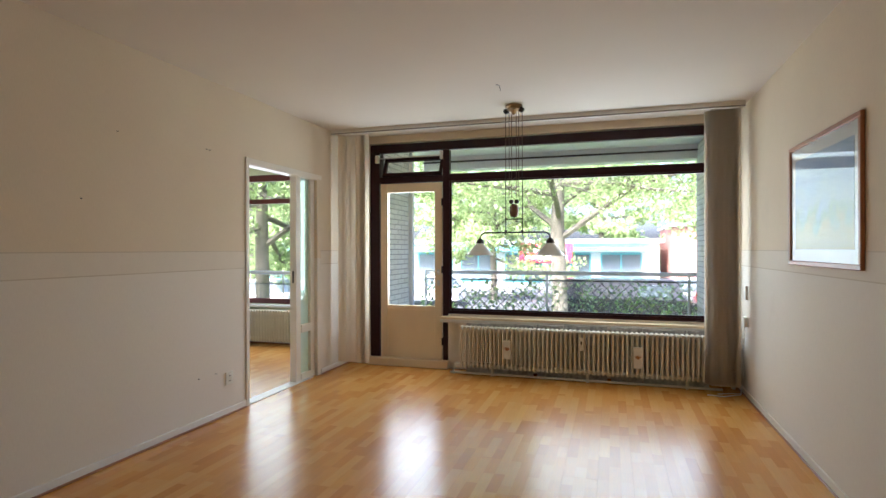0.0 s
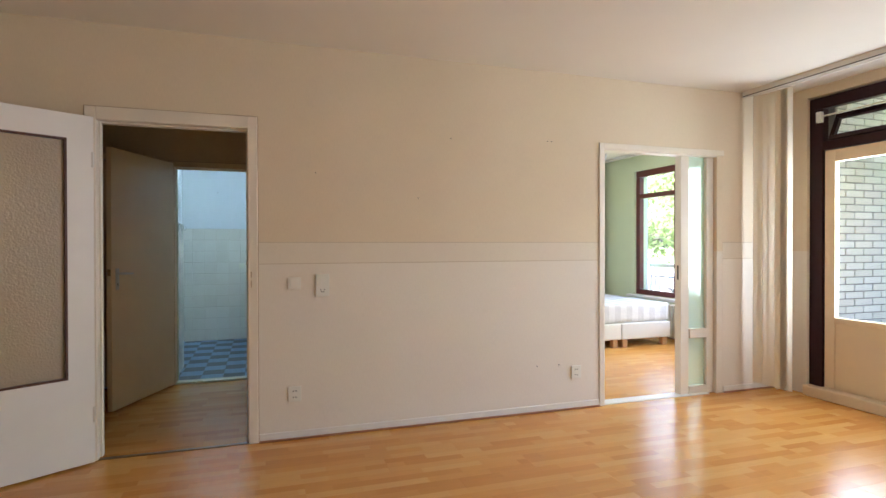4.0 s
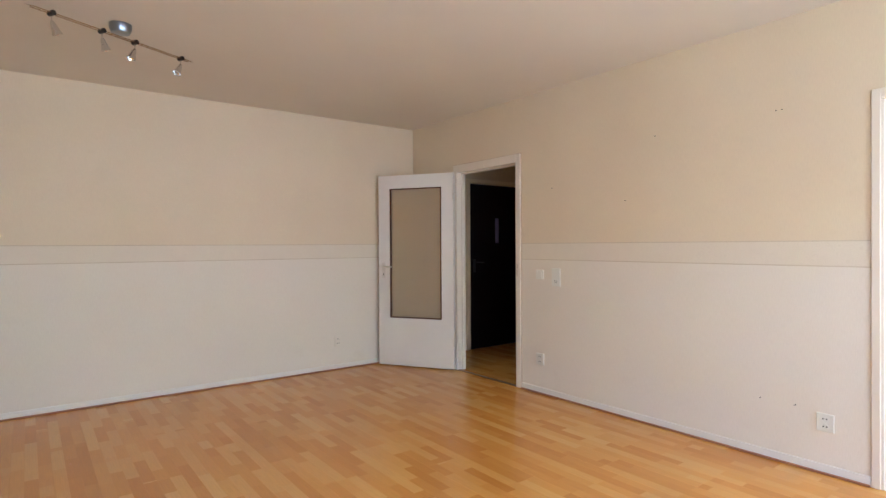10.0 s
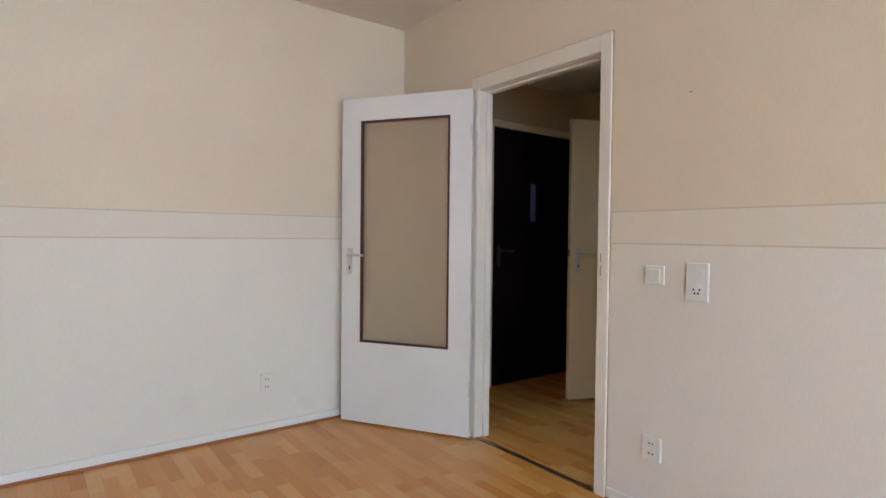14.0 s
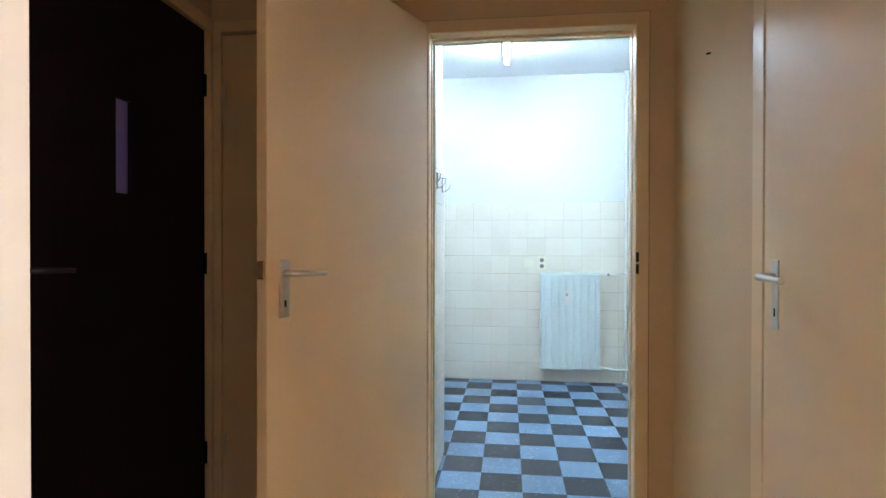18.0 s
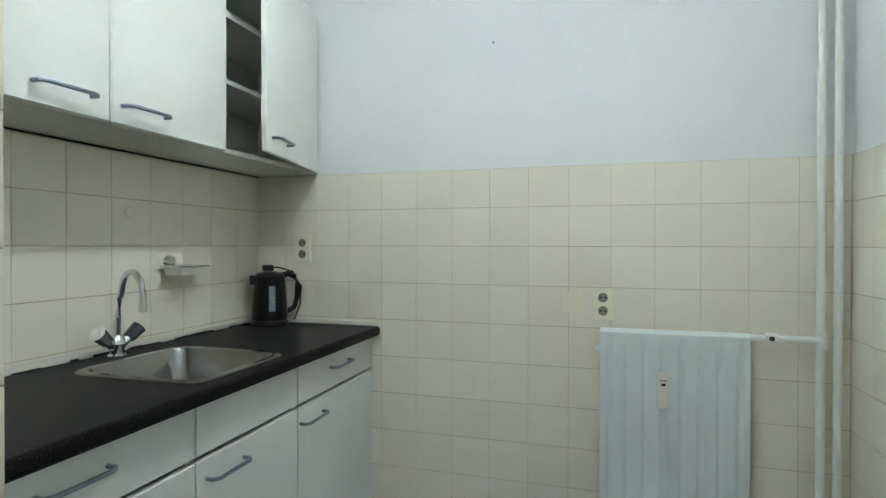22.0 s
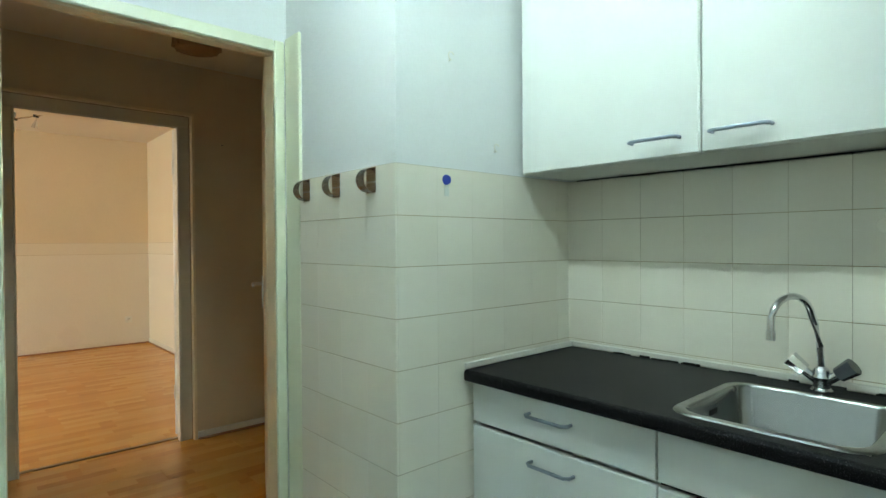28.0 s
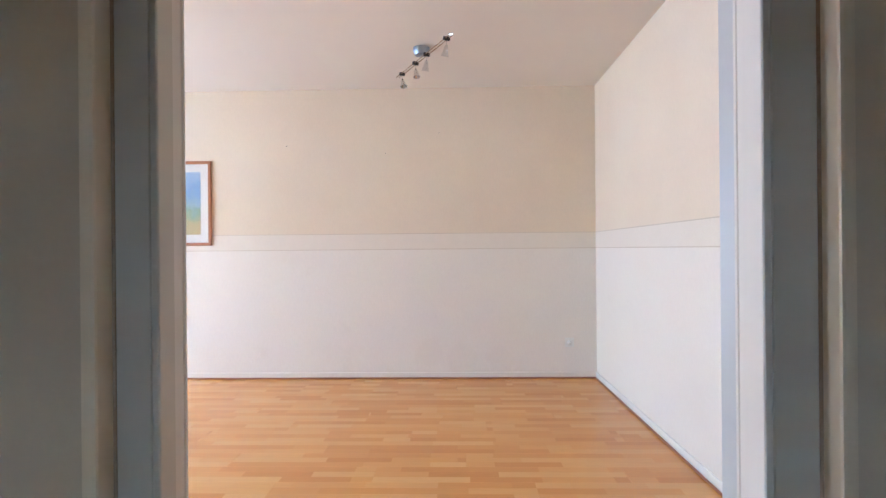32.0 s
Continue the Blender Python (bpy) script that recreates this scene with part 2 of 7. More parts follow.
def check_cloth_nodes(nt, b):
    w = world_coords(nt)
    sep = nt.nodes.new("ShaderNodeSeparateXYZ")
    nt.links.new(w, sep.inputs[0])
    bands = []
    for axis in (0, 1):
        m = nt.nodes.new("ShaderNodeMath")
        m.operation = "MULTIPLY"
        m.inputs[1].default_value = 1 / 0.17
        nt.links.new(sep.outputs[axis], m.inputs[0])
        fr = nt.nodes.new("ShaderNodeMath")
        fr.operation = "FRACT"
        nt.links.new(m.outputs[0], fr.inputs[0])
        bands.append(ramp(nt, fr.outputs[0], [(0.0, (0, 0, 0)), (0.48, (0, 0, 0)), (0.52, (1, 1, 1)), (1.0, (1, 1, 1))]))
    total = mix(nt, 0.5, bands[0], bands[1])
    thread = noise_at(nt, coords(nt, (400, 400, 400)), 1.0, 2)
    col = ramp(nt, total, [(0.1, (0.80, 0.79, 0.77)), (0.5, (0.68, 0.665, 0.65)), (0.95, (0.54, 0.525, 0.51))])
    nt.links.new(mix(nt, 0.15, col, thread, "MULTIPLY"), b.inputs["Base Color"])
    bump(nt, b, noise_at(nt, w, 9, 4), 0.5, 0.02)


def fabric(name, a, c, rough=0.95, through_light=0.0):
    def build(nt, b):
        w = world_coords(nt)
        t = noise_at(nt, w, 500, 2, 0.7)
        col = mix(nt, t, a, c)
        nt.links.new(col, b.inputs["Base Color"])
        bump(nt, b, t, 0.4, 0.001)
        b.inputs["Sheen Weight"].default_value = 0.15
        if through_light:
            tr, sh = nt.nodes.new("ShaderNodeBsdfTranslucent"), nt.nodes.new("ShaderNodeMixShader")
            nt.links.new(col, tr.inputs[0])
            sh.inputs[0].default_value = through_light
            nt.links.new(b.outputs[0], sh.inputs[1])
            nt.links.new(tr.outputs[0], sh.inputs[2])
            nt.links.new(sh.outputs[0], nt.nodes["Material Output"].inputs[0])
    return material(name, a, rough, build=build)


def leaf_nodes(a, c, glow=0.35):
    def build(nt, b):
        g = nt.nodes.new("ShaderNodeNewGeometry")
        col = mix(nt, g.outputs["Random Per Island"], a, c)
        nt.links.new(col, b.inputs["Base Color"])
        tr = nt.nodes.new("ShaderNodeBsdfTranslucent")
        nt.links.new(mix(nt, 0.6, col, (1.0, 1.0, 0.8), "MULTIPLY"), tr.inputs[0])
        sh = nt.nodes.new("ShaderNodeMixShader")
        sh.inputs[0].default_value = glow
        out = nt.nodes["Material Output"]
        nt.links.new(b.outputs[0], sh.inputs[1])
        nt.links.new(tr.outputs[0], sh.inputs[2])
        nt.links.new(sh.outputs[0], out.inputs[0])
    return build


def glass_nodes(tint, relief, clear=0.5):
    """Patterned glass: part scattered, part a blurred view, a soft gloss on the skin."""
    def build(nt, b):
        w = coords(nt)
        v = node(nt, "ShaderNodeTexVoronoi", Scale=95.0)
        v.feature = "SMOOTH_F1"
        nt.links.new(w, v.inputs["Vector"])
        bp = node(nt, "ShaderNodeBump", Strength=relief, Distance=0.004)
        nt.links.new(mix(nt, 0.5, v.outputs["Distance"], noise_at(nt, w, 70, 3)), bp.inputs["Height"])
        tr, rf, gl, df = nt.nodes.new("ShaderNodeBsdfTranslucent"), nt.nodes.new("ShaderNodeBsdfRefraction"), nt.nodes.new("ShaderNodeBsdfGlossy"), nt.nodes.new("ShaderNodeBsdfDiffuse")
        tr.inputs["Color"].default_value = rf.inputs["Color"].default_value = df.inputs["Color"].default_value = (*tint, 1)
        rf.inputs["Roughness"].default_value, rf.inputs["IOR"].default_value = 0.30, 1.06
        gl.inputs["Roughness"].default_value = 0.25
        for n in (tr, rf, gl, df):
            nt.links.new(bp.outputs[0], n.inputs["Normal"])
        a, c = nt.nodes.new("ShaderNodeMixShader"), nt.nodes.new("ShaderNodeMixShader")
        back = nt.nodes.new("ShaderNodeMixShader")
        back.inputs[0].default_value = 0.62
        nt.links.new(tr.outputs[0], back.inputs[1])
        nt.links.new(df.outputs[0], back.inputs[2])
        a.inputs[0].default_value = 0.5
        nt.links.new(back.outputs[0], a.inputs[1])
        nt.links.new(rf.outputs[0], a.inputs[2])
        cl, e = nt.nodes.new("ShaderNodeBsdfTransparent"), nt.nodes.new("ShaderNodeMixShader")
        cl.inputs["Color"].default_value = (*tint, 1)
        e.inputs[0].default_value = clear
        nt.links.new(a.outputs[0], e.inputs[1])
        nt.links.new(cl.outputs[0], e.inputs[2])
        c.inputs[0].default_value = 0.06
        nt.links.new(e.outputs[0], c.inputs[1])
        nt.links.new(gl.outputs[0], c.inputs[2])
        nt.links.new(c.outputs[0], nt.nodes["Material Output"].inputs[0])
    return build


def pane_nodes(nt, b, tint=(0.8, 0.8, 0.8)):
    """A thin clear pane: see-through with a faint mirror by angle."""
    tr, gl = nt.nodes.new("ShaderNodeBsdfTransparent"), nt.nodes.new("ShaderNodeBsdfGlossy")
    gl.inputs["Roughness"].default_value = 0.01
    gl.inputs["Color"].default_value = (*tint, 1)
    lw = node(nt, "ShaderNodeLayerWeight", Blend=0.5)
    pw, sc = nt.nodes.new("ShaderNodeMath"), nt.nodes.new("ShaderNodeMath")
    pw.operation, pw.inputs[1].default_value = "POWER", 5.0
    sc.operation, sc.inputs[1].default_value, sc.inputs[2].default_value = "MULTIPLY_ADD", 0.6, 0.03
    nt.links.new(lw.outputs["Facing"], pw.inputs[0])
    nt.links.new(pw.outputs[0], sc.inputs[0])
    sh = nt.nodes.new("ShaderNodeMixShader")
    nt.links.new(sc.outputs[0], sh.inputs[0])
    nt.links.new(tr.outputs[0], sh.inputs[1])
    nt.links.new(gl.outputs[0], sh.inputs[2])
    nt.links.new(sh.outputs[0], nt.nodes["Material Output"].inputs[0])


def emit(name, color, power):
    def build(nt, b):
        b.inputs["Emission Color"].default_value = (*color, 1)
        b.inputs["Emission Strength"].default_value = power
    return material(name, color, 0.4, build=build)


def paint(name, color, rough=0.4):
    def build(nt, b):
        w = world_coords(nt)
        n = noise_at(nt, w, 3, 6)
        nt.links.new(mix(nt, ramp(nt, n, [(0.4, (0, 0, 0)), (0.85, (1, 1, 1))]), color, tuple(v * 0.92 for v in color)), b.inputs["Base Color"])
        bump(nt, b, noise_at(nt, w, 160, 3), 0.05, 0.001)
    return material(name, color, rough, build=build)


WALLPAPER = material("cream_wallpaper", (0.78, 0.73, 0.64), 0.85, build=wallpaper_nodes)
BORDER = material("wallpaper_border", (0.74, 0.69, 0.6), 0.8, build=border_nodes)
EDGE_LINE = plaster("border_edge_brown", (0.57, 0.47, 0.34), (0.66, 0.57, 0.44))
# brown that paints the shadow gap round the door casings
JOINT_SHADE = plaster("brown_joint_shade", (0.34, 0.20, 0.11), (0.50, 0.36, 0.23))
CEILING = plaster("ceiling_plaster", (0.79, 0.725, 0.625), (0.76, 0.69, 0.59), 0.9, 120, 0.35)
HALL_WALL = plaster("hall_plaster", (0.75, 0.595, 0.39), (0.68, 0.53, 0.34), 0.85, 90, 0.4)
KITCHEN_WALL = plaster("kitchen_plaster", (0.77, 0.78, 0.775), (0.73, 0.74, 0.735), 0.85, 100, 0.4)
GREEN_WALL = plaster("lime_green_paint", (0.73, 0.79, 0.54), (0.69, 0.75, 0.50), 0.85, 80, 0.2)
PALE_WALL = plaster("white_paint_wall", (0.80, 0.80, 0.76), (0.76, 0.76, 0.72), 0.85, 80, 0.2)
WHITE = paint("white_gloss_paint", (0.80, 0.765, 0.70), 0.35)
LIVING_TRIM = paint("warm_cream_frame_paint", (0.79, 0.715, 0.60), 0.4)
CREAM = paint("cream_gloss_paint", (0.84, 0.675, 0.44), 0.35)
KITCHEN_TRIM = paint("pale_yellow_paint", (0.76, 0.78, 0.60), 0.35)
DOOR_WHITE = paint("door_white_paint", (0.78, 0.75, 0.70), 0.3)
BROWN = material("aubergine_gloss_frame", (0.045, 0.012, 0.014), 0.3, build=wood_nodes((0.038, 0.010, 0.012), (0.022, 0.006, 0.008)), spec=0.22)
RED_BROWN = material("mahogany_gloss_frame", (0.13, 0.028, 0.022), 0.3, build=wood_nodes((0.15, 0.03, 0.025), (0.10, 0.022, 0.018)))
DARK_DOOR = material("dark_brown_door", (0.013, 0.006, 0.005), 0.5, build=wood_nodes((0.010, 0.004, 0.005), (0.006, 0.003, 0.003)), spec=0.12)
BEAD = material("brown_glazing_bead", (0.09, 0.03, 0.014), 0.45, build=wood_nodes((0.12, 0.038, 0.016), (0.045, 0.016, 0.009)))
LAMINATE = material("beech_laminate", (0.52, 0.28, 0.13), 0.28, build=laminate_nodes)
FLOOR_BEAD = material("reddish_floor_bead", (0.36, 0.16, 0.08), 0.4, build=wood_nodes((0.40, 0.18, 0.085), (0.27, 0.11, 0.055)))
OAK = material("picture_frame_wood", (0.42, 0.17, 0.06), 0.4, build=wood_nodes((0.45, 0.19, 0.07), (0.32, 0.12, 0.04), (30, 30, 30)))
LEG_WOOD = material("beech_leg", (0.55, 0.33, 0.16), 0.4, build=wood_nodes((0.58, 0.35, 0.17), (0.48, 0.27, 0.12)))
TILE = material("cream_wall_tile", (0.78, 0.76, 0.70), 0.22, build=tile_nodes((0.83, 0.785, 0.675), (0.79, 0.74, 0.625)))
GROUT = material("tile_grout", (0.45, 0.39, 0.28), 0.9, build=lambda nt, b: vary(nt, b, (0.54, 0.44, 0.26), (0.27, 0.19, 0.095), 3.5, 60, 0.2))
VINYL_DARK = material("black_marbled_vinyl", (0.03, 0.03, 0.04), 0.35, build=vinyl_nodes((0.030, 0.031, 0.042), (0.22, 0.21, 0.22), 0.60))
VINYL_BLUE = material("blue_marbled_vinyl", (0.20, 0.34, 0.52), 0.35, build=vinyl_nodes((0.22, 0.36, 0.55), (0.40, 0.52, 0.66), 0.56))
CUPBOARD = paint("white_melamine", (0.72, 0.73, 0.685), 0.36)
CUPBOARD_IN = paint("cabinet_interior", (0.66, 0.67, 0.60), 0.6)
WORKTOP = material("black_laminate_worktop", (0.02, 0.02, 0.022), 0.40, build=worktop_nodes, spec=0.07)


def brushed(nt, b):
    n = noise_at(nt, coords(nt, (4, 300, 300)), 1.0, 3)
    nt.links.new(ramp(nt, n, [(0.3, (0.22, 0.22, 0.22)), (0.7, (0.29, 0.29, 0.29))]), b.inputs["Roughness"])


STEEL = material("brushed_steel", (0.44, 0.43, 0.41), 0.28, 1.0, brushed)
SINK_STEEL = material("satin_sink_steel", (0.27, 0.268, 0.26), 0.2, 1.0)
SMOKED = material("smoked_knob_plastic", (0.05, 0.055, 0.065), 0.2)
HALL_TRIM = paint("aged_cream_hall_paint", (0.64, 0.57, 0.44), 0.4)
CHROME = material("chrome", (0.72, 0.73, 0.74), 0.09, 1.0)
BLUE_STEEL = material("satin_grey_metal", (0.30, 0.34, 0.40), 0.3, 1.0)
BRASS = material("aged_brass", (0.33, 0.22, 0.11), 0.35, 1.0)
ALU = material("aluminium_handle", (0.70, 0.68, 0.63), 0.3, 1.0)
IRON = material("dark_iron", (0.03, 0.025, 0.022), 0.45, 0.4)
BLACK_PLASTIC = material("black_plastic", (0.006, 0.006, 0.007), 0.28, spec=0.28)
GREY_PLASTIC = material("smoked_clear_plastic", (0.22, 0.28, 0.36), 0.2)
IVORY = material("ivory_plastic", (0.76, 0.74, 0.66), 0.35)
YELLOWED = material("yellowed_plastic", (0.80, 0.765, 0.60), 0.35)
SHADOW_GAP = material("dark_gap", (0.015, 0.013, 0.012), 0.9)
RADIATOR = paint("cream_radiator_enamel", (0.70, 0.64, 0.50), 0.35)
RADIATOR_W = paint("white_radiator_enamel", (0.70, 0.79, 0.77), 0.3)
SOCKET_IN = material("socket_recess", (0.20, 0.19, 0.14), 0.5)
PIPE = paint("white_pipe_paint", (0.78, 0.79, 0.74), 0.35)
BLIND = fabric("grey_striped_blind_fabric", (0.76, 0.68, 0.57), (0.84, 0.77, 0.67), 0.95, 0.5)
CURTAIN = fabric("white_blind_fabric", (0.87, 0.79, 0.66), (0.89, 0.82, 0.70), 0.95, 0.5)
BOXSPRING = fabric("ivory_boxspring_fabric", (0.74, 0.72, 0.66), (0.66, 0.64, 0.58))
HEADBOARD = fabric("pale_grey_headboard_fabric", (0.60, 0.585, 0.57), (0.66, 0.645, 0.63))
CHECK = material("grey_checked_cotton", (0.7, 0.69, 0.67), 0.95, build=check_cloth_nodes)
CLEAR = material("clear_pane", (1, 1, 1), 0.0, build=pane_nodes)
FROST = material("patterned_glass", (0.90, 0.88, 0.80), 0.32, build=glass_nodes((0.93, 0.87, 0.74), 0.9, 0.5))
FROST2 = material("green_tinted_patterned_glass", (0.82, 0.92, 0.84), 0.28, build=glass_nodes((0.82, 0.93, 0.85), 0.45, 0.15))
FROST3 = material("dull_lilac_patterned_glass", (0.4, 0.33, 0.44), 0.3, build=glass_nodes((0.36, 0.29, 0.41), 0.45, 0.15))
OPAL = material("opal_white_glass", (0.85, 0.83, 0.78), 0.3)
CERAMIC = material("brown_glazed_ceramic", (0.18, 0.09, 0.05), 0.2)

# ---- building helpers ----


def thing(name, at=(0, 0, 0), turn=0, label="", category="", group="", kind=""):
    ob = new(name)
    ob.empty_display_size = 0.1
    ob.matrix_basis = pose(*at, 0, 0, turn)
    return tagged(ob, label, category, group, kind)


def part(name, bm, mat, parent=None, label="", smooth=False, at=None):
    """One mesh object from a bmesh, under a thing or a part."""
    me = bpy.data.meshes.new(name)
    bm.normal_update()
    bm.to_mesh(me)
    bm.free()
    for m in mat if isinstance(mat, (list, tuple)) else (mat,):
        me.materials.append(m)
    if smooth:
        for p in me.polygons:
            p.use_smooth = True
        me.set_sharp_from_angle(angle=radians(40))
    ob = new(name, me)
    if parent is not None:
        ob.parent = parent
    if at is not None:
        ob.matrix_basis = at
    return tagged(ob, label)


def setting(name, bm, mat, label="", category="", smooth=False):
    return tagged(part(name, bm, mat, None, "", smooth), label, category, "", "structure")


def box(bm, a, b, bevel=0.0, seg=1):
    x0, y0, z0 = (min(p, q) for p, q in zip(a, b))
    x1, y1, z1 = (max(p, q) for p, q in zip(a, b))
    vs = [bm.verts.new(p) for p in ((x0, y0, z0), (x1, y0, z0), (x1, y1, z0), (x0, y1, z0), (x0, y0, z1), (x1, y0, z1), (x1, y1, z1), (x0, y1, z1))]
    fs = [bm.faces.new([vs[i] for i in q]) for q in ((3, 2, 1, 0), (4, 5, 6, 7), (0, 1, 5, 4), (1, 2, 6, 5), (2, 3, 7, 6), (3, 0, 4, 7))]
    if bevel:
        edges = list({e for f in fs for e in f.edges})
        bmesh.ops.bevel(bm, geom=edges, offset=bevel, segments=seg, affect="EDGES", profile=0.7)
    return bm


def boxes(*pairs, bevel=0.0):
    bm = bmesh.new()
    for a, b in pairs:
        box(bm, a, b, bevel)
    return bm


def cyl(bm, a, b, r, r2=None, n=16, caps=True):
    a, b = Vector(a), Vector(b)
    m = Matrix.Translation((a + b) / 2) @ (b - a).to_track_quat("Z", "Y").to_matrix().to_4x4()
    bmesh.ops.create_cone(bm, cap_ends=caps, segments=n, radius1=r, radius2=r if r2 is None else r2, depth=(b - a).length, matrix=m)
    return bm


def rod(a, b, r, r2=None, n=16):
    return cyl(bmesh.new(), a, b, r, r2, n)


def tube(bm, points, r, n=10):
    """A round bar along a line of points."""
    pts = [Vector(p) for p in points]
    rings = []
    up = Vector((0, 0, 1))
    for i, p in enumerate(pts):
        d = (pts[min(i + 1, len(pts) - 1)] - pts[max(i - 1, 0)]).normalized()
        ref = up if abs(d.dot(up)) < 0.95 else Vector((1, 0, 0))
        u = d.cross(ref).normalized()
        v = d.cross(u)
        rr = r[i] if isinstance(r, (list, tuple)) else r
        rings.append([bm.verts.new(p + rr * (math.cos(t) * u + math.sin(t) * v)) for t in (2 * math.pi * k / n for k in range(n))])
    for q, s in zip(rings, rings[1:]):
        for k in range(n):
            bm.faces.new((q[k], q[(k + 1) % n], s[(k + 1) % n], s[k]))
    bm.faces.new(rings[0])
    bm.faces.new(rings[-1][::-1])
    bmesh.ops.recalc_face_normals(bm, faces=bm.faces[:])
    return bm


def arc(center, r, a0, a1, n, u=(1, 0, 0), v=(0, 0, 1)):
    c, u, v = Vector(center), Vector(u), Vector(v)
    return [c + r * (math.cos(t) * u + math.sin(t) * v) for t in (a0 + (a1 - a0) * k / n for k in range(n + 1))]


def lathe(bm, profile, at=(0, 0, 0), n=24, m=None):
    """Turned shape from (radius, height) pairs round z."""
    m = m or Matrix.Translation(at)
    rings = [[bm.verts.new(m @ Vector((r * math.cos(t), r * math.sin(t), z))) for t in (2 * math.pi * k / n for k in range(n))] for r, z in profile]
    for q, s in zip(rings, rings[1:]):
        for k in range(n):
            bm.faces.new((q[k], q[(k + 1) % n], s[(k + 1) % n], s[k]))
    bm.faces.new(rings[0][::-1])
    bm.faces.new(rings[-1])
    return bm


def wall_cells(axis, lo, hi, span, z0, z1, holes):
    """A wall of thickness lo..hi on the given axis ('x' or 'y'), along span, with holes (from, to, bottom, top)."""
    bm = bmesh.new()
    cuts = sorted({span[0], span[1], *(v for h in holes for v in h[:2])})
    for s, e in zip(cuts, cuts[1:]):
        free = [(z0, z1)]
        for h in holes:
            if h[0] <= s + 1e-6 and h[1] >= e - 1e-6:
                free = [q for a, b in free for q in ((a, min(b, h[2])), (max(a, h[3]), b)) if q[1] - q[0] > 1e-4]
        for a, b in free:
            p, q = ((lo, s, a), (hi, e, b)) if axis == "x" else ((s, lo, a), (e, hi, b))
            box(bm, p, q)
    bmesh.ops.remove_doubles(bm, verts=bm.verts[:], dist=1e-4)
    return bm


# ---- plan ----
H = 2.60
XE, YS, YN = 4.07, -0.012, 6.15          # living room: east, south and window walls; west wall at x = 0
WT = 0.115                                # inner wall thickness
HX, HS, HN = -1.795, 0.03, 1.932          # hall: west, south and north faces
KX, KS, KN = -4.249, 0.102, 2.359           # kitchen: west, south and north faces
KE = -1.89                               # kitchen side of the doorway wall
PX, PY = -2.578, 0.932                     # tiled pier corner
BX, BS, BN = -4.10, 4.24, 7.00            # bedroom: west, south and window walls
KH = 2.562                                # kitchen ceiling
RUN_Y = 0.103                             # the kitchen units stand this far from their own drawing line
GROUND = -1.6

# ---- shell ----
W, D = "x", "y"
setting("wall_living_west", wall_cells(W, -0.058, 0.0, (YS, YN), 0, H, [(0.76, 1.685, 0, 2.062), (4.27, 5.505, 0, 2.068)]), WALLPAPER, "cream textured wallpaper wall with two door openings", "wall")
setting("wall_living_south", boxes(((-0.12, YS - 0.15, 0), (XE + 0.15, YS, H))), WALLPAPER, "cream textured wallpaper wall at the back", "wall")
setting("wall_living_east", boxes(((XE, YS, 0), (XE + 0.15, YN + 0.25, H))), WALLPAPER, "cream textured wallpaper party wall", "wall")
setting("wall_living_north", wall_cells(D, YN, YN + 0.22, (-WT, XE), 0, H, [(0.262, 4.02, 0.0, 2.52)]), WALLPAPER, "plastered wall round the window opening", "wall")
setting("wall_parapet", boxes(((1.20, YN + 0.02, 0.0), (4.02, YN + 0.2, 0.60))), WALLPAPER, "plastered parapet below the window", "wall")
setting("wall_hall_east", wall_cells(W, -WT, -0.059, (HS - 0.1, HN + 0.1), 0, H, [(0.716, 1.719, 0, 2.115)]), HALL_WALL, "greige plaster wall of the hall", "wall")
setting("wall_hall_south", wall_cells(D, HS - 0.12, HS, (HX - WT, -WT), 0, H, [(-1.777, -0.785, 0, 2.065)]), HALL_WALL, "greige plaster wall with the front door", "wall")
setting("wall_hall_north", wall_cells(D, HN, HN + 0.1, (HX, -WT), 0, H, [(-1.045, -0.14, 0, 2.05)]), HALL_WALL, "greige plaster wall with a white door", "wall")
setting("wall_hall_west", wall_cells(W, HX - 0.055, HX, (HS, HN + 0.1), 0, H, [(0.940, 1.819, 0, 2.032), (0.075, 0.77, 0, 2.05)]), HALL_WALL, "greige plaster wall with the kitchen doorway", "wall")
setting("wall_kitchen_east", wall_cells(W, KE, HX - 0.056, (PY, KN), 0, H, [(0.9405, 1.819, 0, 2.032)]), KITCHEN_WALL, "white plaster wall round the kitchen doorway", "wall")
setting("wall_kitchen_pier", boxes(((PX, HS - 0.12, 0), (HX - 0.057, PY, H))), KITCHEN_WALL, "white plastered pier beside the doorway", "wall")
setting("wall_kitchen_south", boxes(((KX - 0.15, KS - 0.15, 0), (PX, KS, H))), KITCHEN_WALL, "white plaster wall behind the worktop", "wall")
setting("wall_kitchen_west", boxes(((KX - 0.15, KS, 0), (KX, KN + 0.15, H))), KITCHEN_WALL, "white plaster wall with a radiator", "wall")
setting("wall_kitchen_north", boxes(((KX, KN, 0), (HX - 0.056, KN + 0.12, H))), KITCHEN_WALL, "white plaster kitchen wall", "wall")
setting("wall_bedroom_east", wall_cells(W, -WT, -0.059, (BS - 0.1, BN), 0, H, [(4.27, 5.505, 0, 2.068)]), PALE_WALL, "pale bedroom wall with the glazed door frame", "wall")
setting("wall_bedroom_south", boxes(((BX, BS - 0.1, 0), (-WT, BS, H))), PALE_WALL, "white bedroom wall", "wall")
setting("wall_bedroom_west", boxes(((BX - 0.15, BS - 0.1, 0), (BX, BN + 0.2, H))), GREEN_WALL, "lime green painted bedroom wall", "wall")
